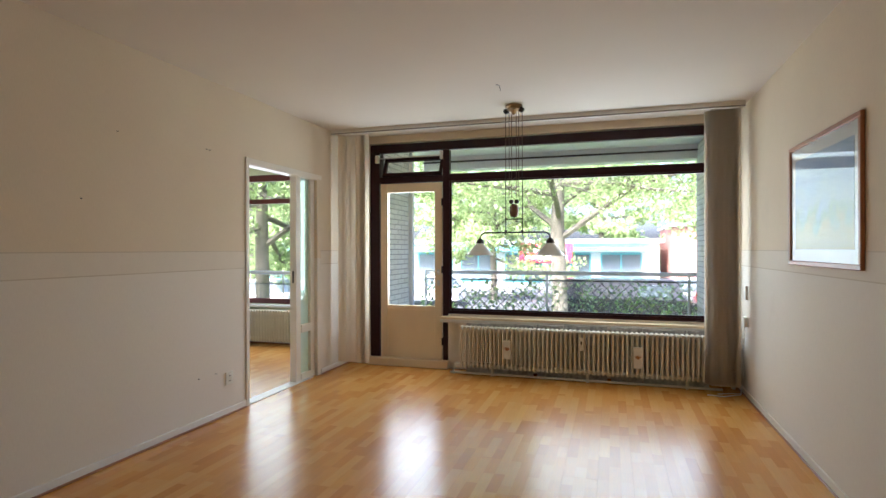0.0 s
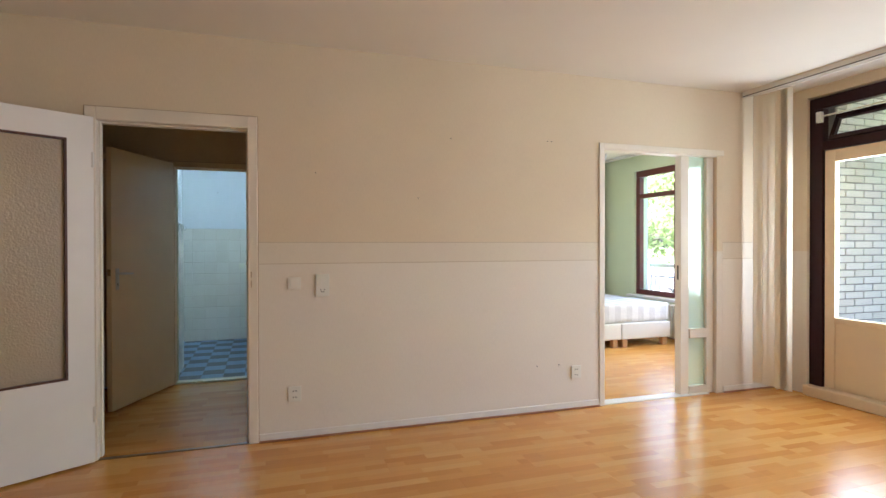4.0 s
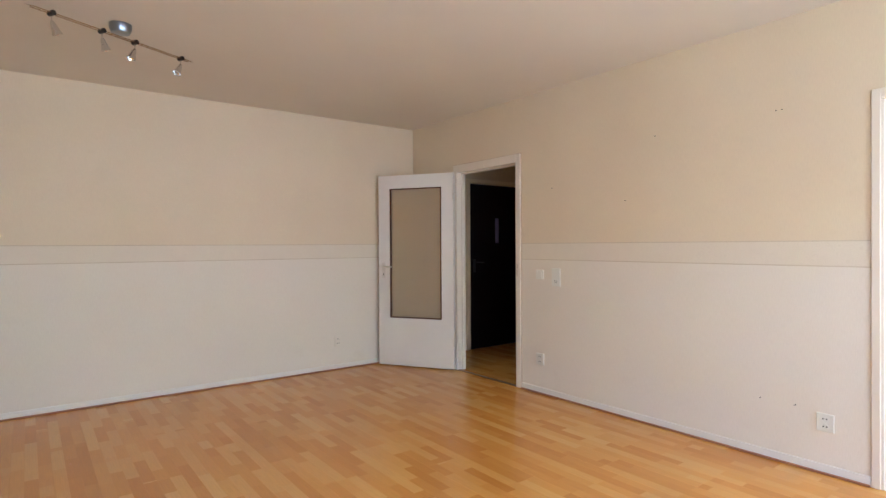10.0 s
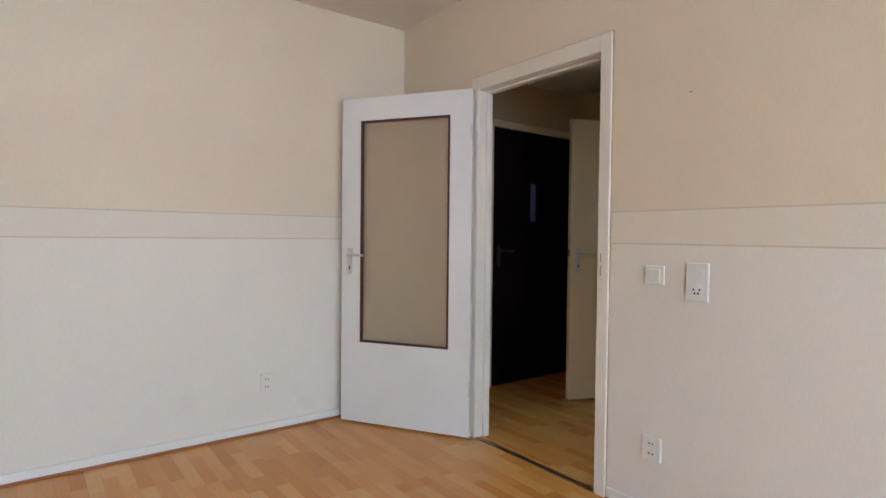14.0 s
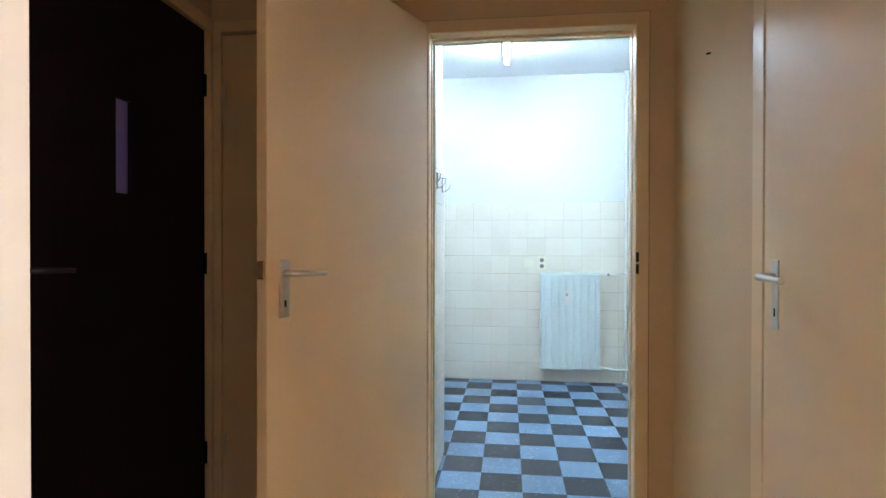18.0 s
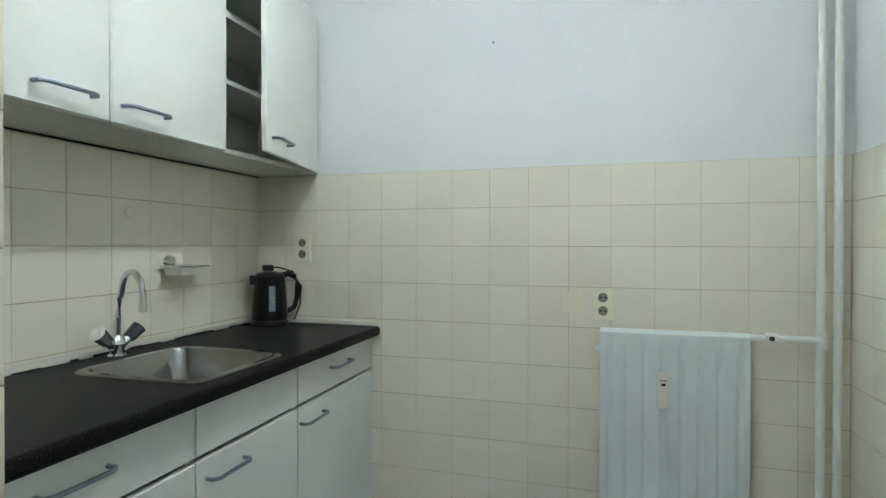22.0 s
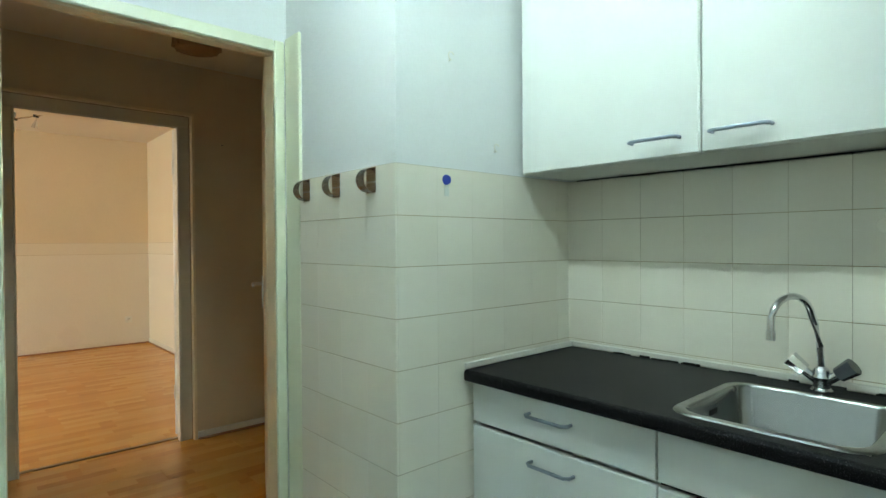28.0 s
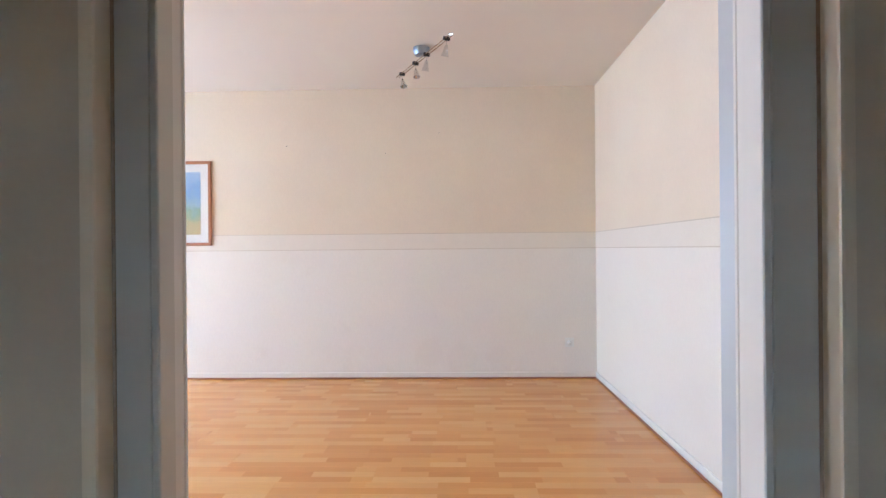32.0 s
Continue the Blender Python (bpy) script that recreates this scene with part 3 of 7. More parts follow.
setting("wall_bedroom_north", wall_cells(D, BN, BN + 0.2, (BX, -WT + 0.35), 0, H, [(-3.13, -0.42, 0.55, 2.36)]), GREEN_WALL, "lime green wall round the bedroom window", "wall")

c = bmesh.new()
box(c, (-0.06, YS - 0.15, H), (XE + 0.15, YN + 0.22, H + 0.2))
setting("ceiling_living", c, CEILING, "off-white textured ceiling", "ceiling")
setting("ceiling_hall", boxes(((HX - 0.054, HS - 0.118, 2.425), (-0.0605, HN + 0.098, H + 0.2))), CEILING, "off-white hall ceiling", "ceiling")
setting("ceiling_kitchen", boxes(((KX - 0.15, KS - 0.15, KH), (HX - 0.06, KN + 0.12, H + 0.2))), KITCHEN_WALL, "white kitchen ceiling", "ceiling")
setting("ceiling_bedroom", boxes(((BX - 0.15, BS - 0.1, H), (-0.062, BN + 0.2, H + 0.2))), CEILING, "white bedroom ceiling", "ceiling")

# ---- floors: laminate boards, laid along y ----
BW, BL = 0.193, 1.285


def lay_boards(floor, x0, x1, y0, y1):
    """Rows of boards in running bond, cut at the walls."""
    shared = {}
    k = 0
    x = x0
    while x < x1 - 0.01:
        w = min(BW, x1 - x)
        y = y0 - BL * ((k * 0.37) % 1.0)
        while y < y1 - 0.005:
            a, b = max(y, y0), min(y + BL, y1)
            if b - a > 0.01:
                key = (round(w, 3), round(b - a, 3))
                if key not in shared:
                    bm = box(bmesh.new(), (0, 0, -0.008), (key[0], key[1], 0), 0.0007)
                    me = bpy.data.meshes.new("plank")
                    bm.to_mesh(me)
                    bm.free()
                    me.materials.append(LAMINATE)
                    shared[key] = me
                ob = new("plank", shared[key])
                ob.parent = floor
                ob.matrix_basis = pose(x, a, 0)
            y += BL
        x += BW
        k += 1


floor_living = setting("floor_living", boxes(((-0.058, YS - 0.1, -0.2), (XE + 0.1, YN + 0.1, -0.008))), SHADOW_GAP, "glossy beech strip laminate floor", "floor")
floor_hall = setting("floor_hall", boxes(((HX - 0.055, HS - 0.1, -0.2), (-0.059, HN + 0.1, -0.008))), SHADOW_GAP, "beech strip laminate floor of the hall", "floor")
floor_bedroom = setting("floor_bedroom", boxes(((BX - 0.1, BS - 0.1, -0.2), (-0.059, BN + 0.1, -0.008))), SHADOW_GAP, "beech strip laminate floor of the bedroom", "floor")
floor_kitchen = setting("floor_kitchen", boxes(((KX - 0.1, KS - 0.1, -0.2), (HX - 0.056, KN + 0.1, -0.004))), SHADOW_GAP, "black and blue chequered vinyl tile floor", "floor")

# ---- skirtings ----


def skirting(name, a, b, inward, h=0.055, t=0.012, mat=WHITE):
    """A board along a straight wall foot from a to b (x, y), standing proud towards inward."""
    (ax, ay), (bx, by) = a, b
    bm = bmesh.new()
    dx, dy = inward[0] * t, inward[1] * t
    box(bm, (min(ax, bx) + min(dx, 0), min(ay, by) + min(dy, 0), 0.001), (max(ax, bx) + max(dx, 0), max(ay, by) + max(dy, 0), h), 0.003)
    s = setting(name, bm, mat, "white painted skirting board" if mat is LIVING_TRIM else "low skirting papered over like the wall", "skirting")
    q = bmesh.new()
    ex, ey = inward[0] * (t + 0.012), inward[1] * (t + 0.012)
    box(q, (min(ax + dx, bx + ex), min(ay + dy, by + ey), 0.0), (max(ax + dx, bx + ex) if dx else bx, max(ay + dy, by + ey) if dy else by, 0.014), 0.004)
    part("floor_bead", q, FLOOR_BEAD, s, "reddish brown quarter-round bead")
    return s


skirting("baseboard", (0, 1.712), (0, 4.262), (1, 0))
skirting("baseboard", (0, YS), (0, 0.735), (1, 0))
skirting("baseboard", (0, 5.505), (0, YN), (1, 0))
skirting("baseboard", (0.012, YS), (XE - 0.012, YS), (0, 1))
skirting("baseboard", (XE, YS), (XE, YN), (-1, 0), mat=WALLPAPER)
skirting("baseboard", (-WT, HS), (-WT, 0.712), (-1, 0), 0.05)
skirting("baseboard", (-WT, 1.703), (-WT, HN), (-1, 0), 0.05)
skirting("baseboard", (BX, BS), (BX, BN), (1, 0))
skirting("baseboard", (BX, BS), (-WT, BS), (0, 1))
skirting("baseboard", (BX, BN), (-WT, BN), (0, -1))

# ---- wallpaper border ----


def border(a, b, inward):
    bm = bmesh.new()
    (ax, ay), (bx, by) = a, b
    d = [v * 0.0025 for v in inward]
    box(bm, (min(ax, bx + d[0]), min(ay, by + d[1]), 1.158), (max(ax, bx + d[0]), max(ay, by + d[1]), 1.297))
    return bm


BORDERS = (((0, 1.712), (0, 4.262), (1, 0)), ((0, YS), (0, 0.735), (1, 0)), ((0, 5.505), (0, 6.0), (1, 0)), ((0.003, YS), (XE - 0.003, YS), (0, 1)), ((XE, YS), (XE, YN), (-1, 0)))
for a, b, n in BORDERS:
    s = setting("trim", border(a, b, n), BORDER, "embossed scroll wallpaper border strip", "wallpaper border")
    for z in (1.154, 1.294):
        q = bmesh.new()
        d = [v * 0.004 for v in n]
        box(q, (min(a[0], b[0] + d[0]), min(a[1], b[1] + d[1]), z), (max(a[0], b[0] + d[0]), max(a[1], b[1] + d[1]), z + 0.006))
        part("edge_line", q, EDGE_LINE, s)

# ---- doors ----


def handle(parent, x, z, side, direction, mat=ALU):
    """Lever on a back plate. side: -1 or 1, the face along y; direction: way along x that the lever points."""
    y0 = side * 0.020
    plate = part("back_plate", box(bmesh.new(), (x - 0.018, y0, z - 0.125), (x + 0.018, y0 + side * 0.008, z + 0.04), 0.004, 2), mat, parent, "ivory aluminium back plate")
    bm = bmesh.new()
    ye = y0 + side * 0.05
    tube(bm, [(x, y0 + side * 0.006, z), (x, ye - side * 0.012, z), (x + direction * 0.012, ye, z), (x + direction * 0.12, ye, z - 0.004)], [0.009, 0.009, 0.009, 0.007], 10)
    part("lever", bm, mat, plate, "aluminium lever", True)
    part("keyhole", box(bmesh.new(), (x - 0.004, y0 + side * 0.007, z - 0.095), (x + 0.004, y0 + side * 0.0085, z - 0.075)), SHADOW_GAP, plate)


def hinges(parent, x, zs, y, mat=ALU):
    for z in zs:
        part("hinge", rod((x, y, z - 0.045), (x, y, z + 0.045), 0.008, n=10), mat, parent, "steel hinge", True)


def leaf(name, hinge, turn, width, height, label, glazed=None, mat=DOOR_WHITE, faces=((1, 1), (-1, 1)), hinge_side=1):
    """A door leaf from its hinge along local x; glazed: (side stile, top rail, bottom rail)."""
    d = thing(name, (*hinge, 0.012), turn, label, "door", "", "structure")
    t = 0.02
    if glazed:
        s, top, bot = glazed
        fr = boxes(((0, -t, 0), (s, t, height)), ((width - s, -t, 0), (width, t, height)), ((s, -t, 0), (width - s, t, bot)), ((s, -t, height - top), (width - s, t, height)))
        part("door_panel", fr, mat, d)
        part("glass_pane", boxes(((s, -0.003, bot), (width - s, 0.003, height - top))), FROST, d, "patterned frosted glass")
        for side in (1, -1):
            a, b, e = side * 0.004, side * (t + 0.004), 0.011
            bead = boxes(((s, a, bot), (s + e, b, height - top)), ((width - s - e, a, bot), (width - s, b, height - top)), ((s + e, a, bot), (width - s - e, b, bot + e)), ((s + e, a, height - top - e), (width - s - e, b, height - top)))
            part("glazing_bead", bead, BEAD, d, "brown varnished glazing bead")
    else:
        part("door_panel", box(bmesh.new(), (0, -t, 0), (width, t, height), 0.002), mat, d)
    for side, on in faces:
        if on:
            handle(d, width - 0.06, 1.05, side, -1)
    hinges(d, 0.003, (0.28, height - 0.25), hinge_side * (t - 0.002))
    part("latch", box(bmesh.new(), (width - 0.001, -0.013, 1.035), (width + 0.006, 0.013, 1.085), 0.002), BRASS, d, "aged brass latch")
    return d


def door_frame(name, axis, lo, hi, a, b, top, mat, jamb=0.035, face=0.06, proud=0.014, sides=(True, True), label="painted wooden door frame", stop=None, head_face=None):
    """Jambs and head round an opening a..b in a wall lo..hi, with casings on the faces."""
    f = thing(name, (0, 0, 0), 0, label, "door frame", "", "structure")
    over = head_face or face

    def bx(u0, u1, v0, v1, z0, z1, bev=0.003):
        p, q = ((u0, v0, z0), (u1, v1, z1)) if axis == "x" else ((v0, u0, z0), (v1, u1, z1))
        return box(bmesh.new(), p, q, bev)

    e = 0.002
    part("jamb", bx(lo - e, hi + e, a - jamb, a, 0, top), mat, f)
    part("jamb", bx(lo - e, hi + e, b, b + jamb, 0, top), mat, f)
    part("head", bx(lo - e, hi + e, a - jamb, b + jamb, top, top + jamb), mat, f)
    sa, sb, u0, u1 = stop or (0.012, 0.012, (lo + hi) / 2 - 0.02, (lo + hi) / 2 + 0.012)
    part("door_stop", bx(u0, u1, a, a + sa, 0, top, 0.002), mat, f)
    part("door_stop", bx(u0, u1, b - sb, b, 0, top, 0.002), HALL_TRIM if mat is LIVING_TRIM else mat, f)
    part("door_stop", bx(u0, u1, a + sa, b - sb, top - 0.012, top, 0.002), mat, f)
    for on, u0, u1 in ((sides[0], lo - proud, lo - 0.001), (sides[1], hi + 0.001, hi + proud)):
        if on:
            trim = HALL_TRIM if mat is LIVING_TRIM and u0 < lo else mat
            part("casing", bx(u0, u1, a - face, a, 0, top + over), trim, f)
            part("casing", bx(u0, u1, b, b + face, 0, top + over), trim, f)
            part("casing", bx(u0, u1, a, b, top, top + over), trim, f)
            # thin brown strips put the shade of the casing's outer edge into colour
            w0, w1 = (u1 - 0.004, u1) if u0 < lo else (u0, u0 + 0.004)
            part("joint_line", bx(w0, w1, a - face - 0.004, a - face, 0, top + over + 0.004, 0), JOINT_SHADE, f)
            part("joint_line", bx(w0, w1, b + face, b + face + 0.004, 0, top + over + 0.004, 0), JOINT_SHADE, f)
            part("joint_line", bx(w0, w1, a - face, b + face, top + over, top + over + 0.004, 0), JOINT_SHADE, f)
    return f


df = door_frame("door_frame_1", "x", -0.058, 0.0, 0.800, 1.646, 2.027, LIVING_TRIM, face=0.060, head_face=0.077, sides=(False, True), label="white painted frame of the living room door", stop=(0.012, 0.011, -0.0885, -0.045))
for nm, a, b in (("hall_face", (-0.087, 0.7355, 0), (-0.0605, 0.800, 2.027)), ("hall_face", (-0.087, 1.646, 0), (-0.0605, 1.6995, 2.027)), ("hall_face", (-0.087, 0.7355, 2.027), (-0.0605, 1.6995, 2.0975))):
    part(nm, box(bmesh.new(), a, b, 0.003), HALL_TRIM, df, "aged cream frame face set back in the hall wall")
for nm, a, b in (("edge_trim", (-0.127, 0.715, 0), (-0.0605, 0.735, 2.098)), ("edge_trim", (-0.127, 1.70, 0), (-0.0605, 1.72, 2.098)), ("edge_trim", (-0.127, 0.715, 2.098), (-0.0605, 1.72, 2.116))):
    part(nm, box(bmesh.new(), a, b, 0.005, 2), CREAM, df, "cream painted edge trim round the hall side")
# brown strips again paint the shaded joint beside the edge trim
for nm, a, b in (("joint_line", (-0.090, 0.7352, 0), (-0.0865, 0.739, 2.094)), ("joint_line", (-0.090, 1.696, 0), (-0.0865, 1.6998, 2.094)), ("joint_line", (-0.090, 0.739, 2.094), (-0.0865, 1.696, 2.0978))):
    part(nm, boxes((a, b)), JOINT_SHADE, df)
for z0, z1 in ((1.008, 1.056), (1.071, 1.110)):
    part("strike_plate", boxes(((0.0135, 1.6630, z0), (0.0152, 1.6672, z1))), BRASS, df, "tarnished brass strike plate")
leaf("door_1", (0.041, 0.789), -58.1, 0.856, 2.017, "white living room door with frosted glass, standing open", (0.134, 0.141, 0.504), hinge_side=1)
part("threshold_strip", boxes(((-0.02, 0.802, 0.0), (0.012, 1.644, 0.006)), bevel=0.002), BRASS, floor_living, "worn brass threshold strip")
door_frame("door_frame_2", "x", KE, HX, 0.975, 1.784, 1.996, CREAM, label="cream painted frame of the kitchen door", face=0.05, sides=(False, True), stop=(0.004, 0.004, KE + 0.02, KE + 0.05))
leaf("door_2", (-1.781, 0.950), -22.7, 0.838, 2.015, "cream flush kitchen door standing open into the hall", mat=CREAM, hinge_side=-1)
kf = thing("door_casing", (0, 0, 0), 0, "pale yellow painted casing on the kitchen side", "door frame", "", "structure")
part("casing", box(bmesh.new(), (KE - 0.014, 0.9455, 0), (KE - 0.001, 0.986, 2.03), 0.004), KITCHEN_TRIM, kf)
part("casing", box(bmesh.new(), (KE - 0.014, 1.784, 0), (KE - 0.001, 1.845, 2.03), 0.004), KITCHEN_TRIM, kf)
part("casing", box(bmesh.new(), (KE - 0.014, 0.986, 1.986), (KE - 0.001, 1.784, 2.03), 0.004), KITCHEN_TRIM, kf)
part("threshold", box(bmesh.new(), (KE, 0.975, -0.004), (HX, 1.784, 0.018), 0.004), KITCHEN_TRIM, kf, "worn yellow threshold")
for z in (1.050, 1.096):
    part("strike_plate", boxes(((HX + 0.0135, 1.7860, z - 0.019), (HX + 0.0152, 1.7970, z + 0.019))), SHADOW_GAP, kf, "dark strike opening")

# ---- living room: window front ----
FY0, FY1 = YN + 0.03, YN + 0.10           # frame depth
wf = thing("window_1", (0, 0, 0), 0, "dark aubergine wooden window frame with a balcony door", "window", "", "structure")


def bar(name, x0, x1, z0, z1, parent, mat=BROWN, y0=FY0, y1=FY1, label="", bev=0.006):
    return part(name, box(bmesh.new(), (x0, y0, z0), (x1, y1, z1), bev, 2), mat, parent, label)


bar("frame_head", 0.262, 4.02, 2.412, 2.508, wf)
bar("frame_jamb", 0.262, 0.375, 0.03, 2.412, wf)
bar("frame_jamb", 3.94, 4.02, 0.60, 2.412, wf)
bar("mullion", 1.135, 1.213, 0.03, 2.412, wf)
bar("transom", 1.213, 3.94, 2.066, 2.145, wf)
bar("transom", 0.375, 1.135, 2.062, 2.135, wf)
bar("frame_sill", 1.213, 3.94, 0.578, 0.640, wf)
part("pane", boxes(((1.213, YN + 0.068, 0.640), (3.94, YN + 0.073, 2.066))), CLEAR, wf).visible_shadow = False
part("pane", boxes(((1.213, YN + 0.068, 2.145), (3.94, YN + 0.073, 2.412))), CLEAR, wf).visible_shadow = False
for x0, x1, z0, z1 in ((1.213, 1.233, 0.640, 2.066), (3.92, 3.94, 0.640, 2.066), (1.233, 3.92, 0.640, 0.660), (1.233, 3.92, 2.046, 2.066)):
    bar("glazing_bead", x0, x1, z0, z1, wf, y0=YN + 0.045, y1=YN + 0.066, bev=0.003)
part("window_sill", box(bmesh.new(), (1.14, YN - 0.09, 0.553), (4.045, YN + 0.03, 0.577), 0.006, 2), CREAM, wf, "cream painted window sill")
part("sill_lip", box(bmesh.new(), (1.14, YN - 0.094, 0.518), (4.045, YN - 0.082, 0.5525), 0.003), WHITE, wf)

# tilted ventilation light over the door
vent = thing("vent_window", (0.395, YN + 0.06, 2.14), 0, "dark framed vent window tilted open above the balcony door", "window", "", "structure")
vent.matrix_basis = pose(0.395, YN + 0.075, 2.14, -24, 0, 0)
for nm, a, b in (("sash_rail", (0, -0.02, 0), (0.72, 0.02, 0.045)), ("sash_rail", (0, -0.02, 0.205), (0.72, 0.02, 0.245)), ("sash_stile", (0, -0.02, 0.045), (0.04, 0.02, 0.205)), ("sash_stile", (0.68, -0.02, 0.045), (0.72, 0.02, 0.205))):
    part(nm, box(bmesh.new(), a, b, 0.004), BROWN, vent)
part("pane", boxes(((0.04, -0.003, 0.045), (0.68, 0.003, 0.205))), CLEAR, vent).visible_shadow = False
stay = thing("vent_opener", (0.395, YN + 0.02, 2.345), 0, "white vent window opener rod on the frame", "window fitting", "", "structure")
part("rod", rod((-0.02, 0, 0), (0.72, 0, 0.01), 0.007), WHITE, stay, "white rod", True)
part("bracket", box(bmesh.new(), (-0.06, -0.02, -0.05), (-0.015, 0.02, 0.04), 0.005), WHITE, stay)
part("bracket", box(bmesh.new(), (0.715, -0.02, -0.035), (0.745, 0.02, 0.06), 0.005), WHITE, stay)

# balcony door
bd = thing("balcony_door", (0.388, YN + 0.065, 0.085), 0, "cream painted balcony door with a tall pane", "door", "", "structure")
dw, dh = 0.735, 1.972
for nm, a, b in (("stile", (0, -0.025, 0), (0.085, 0.025, dh)), ("stile", (dw - 0.085, -0.025, 0), (dw, 0.025, dh)), ("top_rail", (0.085, -0.025, dh - 0.10), (dw - 0.085, 0.025, dh)), ("bottom_panel", (0.085, -0.018, 0.0), (dw - 0.085, 0.018, 0.545)), ("lock_rail", (0.085, -0.025, 0.545), (dw - 0.085, 0.025, 0.59))):
    part(nm, box(bmesh.new(), a, b, 0.003), CREAM, bd)
part("pane", boxes(((0.085, -0.003, 0.59), (dw - 0.085, 0.003, dh - 0.10))), CLEAR, bd).visible_shadow = False
for z in (0.85, 0.97):
    part("lock", box(bmesh.new(), (dw - 0.055, -0.032, z - 0.03), (dw - 0.025, -0.0255, z + 0.03), 0.003), ALU, bd, "aluminium lock plate")
bm = bmesh.new()
tube(bm, [(dw - 0.04, -0.03, 0.97), (dw - 0.04, -0.07, 0.97), (dw - 0.13, -0.075, 0.97)], 0.008, 8)
part("lever", bm, ALU, bd, "aluminium lever", True)
for z in (0.2, 1.0, 1.75):
    part("hinge", rod((dw + 0.004, -0.03, z - 0.04), (dw + 0.004, -0.03, z + 0.04), 0.009, n=10), BROWN, bd, "", True)
part("door_sill", box(bmesh.new(), (0.262, YN - 0.05, 0.0), (1.213, YN + 0.12, 0.084), 0.006), CREAM, wf, "cream painted door sill")

# curtain rail and stacked vertical blinds
rail = thing("curtain_rail", (0, 0, 0), 0, "white ceiling curtain rail along the window wall", "curtain rail")
part("track", boxes(((0.02, 5.70, 2.548), (4.04, 5.712, 2.60)), ((0.02, 5.83, 2.575), (4.04, 5.842, 2.60)), ((0.02, 5.712, 2.588), (4.04, 5.83, 2.60))), WHITE, rail)
part("track_line", boxes(((0.02, 5.6985, 2.556), (4.04, 5.70, 2.562))), SHADOW_GAP, rail)


def blind_stack(name, x0, x1, n, label, mat, fold=0.105, z0=0.09, y=5.78, turn=12):
    b = thing(name, (x0, y, z0), 0, label, "blind")
    step = (x1 - x0) / n
    me = None
    for k in range(n):
        if me is None:
            bm = bmesh.new()
            rows = []
            for j in range(6):
                v = -fold / 2 + fold * j / 5
                bow = 0.006 * math.sin(math.pi * j / 5)
                rows.append([bm.verts.new((bow, v, 0)), bm.verts.new((bow, v, 2.46))])
            for p, q in zip(rows, rows[1:]):
                bm.faces.new((p[0], q[0], q[1], p[1]))
            bmesh.ops.solidify(bm, geom=bm.faces[:], thickness=0.0012)
            first = part("slat", bm, mat, b)
            me = first.data
            first.matrix_basis = pose(0, 0, 0, 0, 0, turn)
        else:
            ob = new("slat", me)
            ob.parent = b
            ob.matrix_basis = pose(k * step, 0.004 * ((k * 7) % 3 - 1), 0, 0, 0, turn + 5 * ((k * 5) % 4 - 1.5))
    for k in range(0, n, 3):
        part("bottom_chain", rod((k * step, -fold / 2, 0.012), (min(k + 3, n - 1) * step, -fold / 2, 0.012), 0.0015, n=6), IVORY, b)
    return b


blind_stack("vertical_blind", 3.755, 3.985, 20, "stack of grey striped vertical blind slats drawn aside", BLIND, turn=32)
blind_stack("vertical_blind", 0.12, 0.30, 2, "stack of pale vertical blind slats beside the balcony door", CURTAIN, 0.115, turn=-84)
blind_stack("vertical_blind", 0.335, 0.40, 2, "narrow white vertical blind slat by the door", CURTAIN, 0.12, turn=-82)

# ---- column radiator with papers behind it ----
RX0, RX1, RY = 1.395, 3.98, 5.95
rad = thing("column_radiator", (RX0, RY, 0.08), 0, "long cream column radiator under the window", "radiator")
n_col = 58
step = (RX1 - RX0) / n_col
cm = None
for k in range(n_col):
    if cm is None:
        bm = bmesh.new()
        for yy in (-0.045, 0.045):
            tube(bm, [(0, yy, 0.02), (0, yy, 0.40)], 0.0115, 8)
        box(bm, (-0.0125, -0.058, 0.385), (0.0125, 0.058, 0.425), 0.008, 2)
        box(bm, (-0.0125, -0.058, 0.0), (0.0125, 0.058, 0.04), 0.008, 2)
        cm = part("column", bm, RADIATOR, rad, smooth=True)
        cm.matrix_basis = pose(step / 2, 0, 0)
    else:
        ob = new("column", cm.data)
        ob.parent = rad
        ob.matrix_basis = pose(step * (k + 0.5), 0, 0)
part("header_pipe", rod((0, 0, 0.405), (RX1 - RX0, 0, 0.405), 0.017), RADIATOR, rad, "", True)
part("header_pipe", rod((0, 0, 0.02), (RX1 - RX0, 0, 0.02), 0.017), RADIATOR, rad, "", True)
for x in (0.35, 1.3, 2.2):
    part("foot", boxes(((x - 0.012, -0.03, -0.0795), (x + 0.012, 0.03, 0.0))), RADIATOR, rad)
part("valve", rod((-0.045, 0, 0.02), (0.0, 0, 0.02), 0.02, n=12), IVORY, rad, "yellowed valve", True)
part("supply_pipe", tube(bmesh.new(), [(-0.04, 0, 0.02), (-0.06, 0, 0.02), (-0.07, 0, -0.01), (-0.07, 0, -0.0795)], 0.009), RADIATOR, rad, "", True)
part("floor_pipe", rod((-0.1, -0.02, -0.062), (2.5, -0.02, -0.062), 0.011, n=10), RADIATOR, rad, "", True)
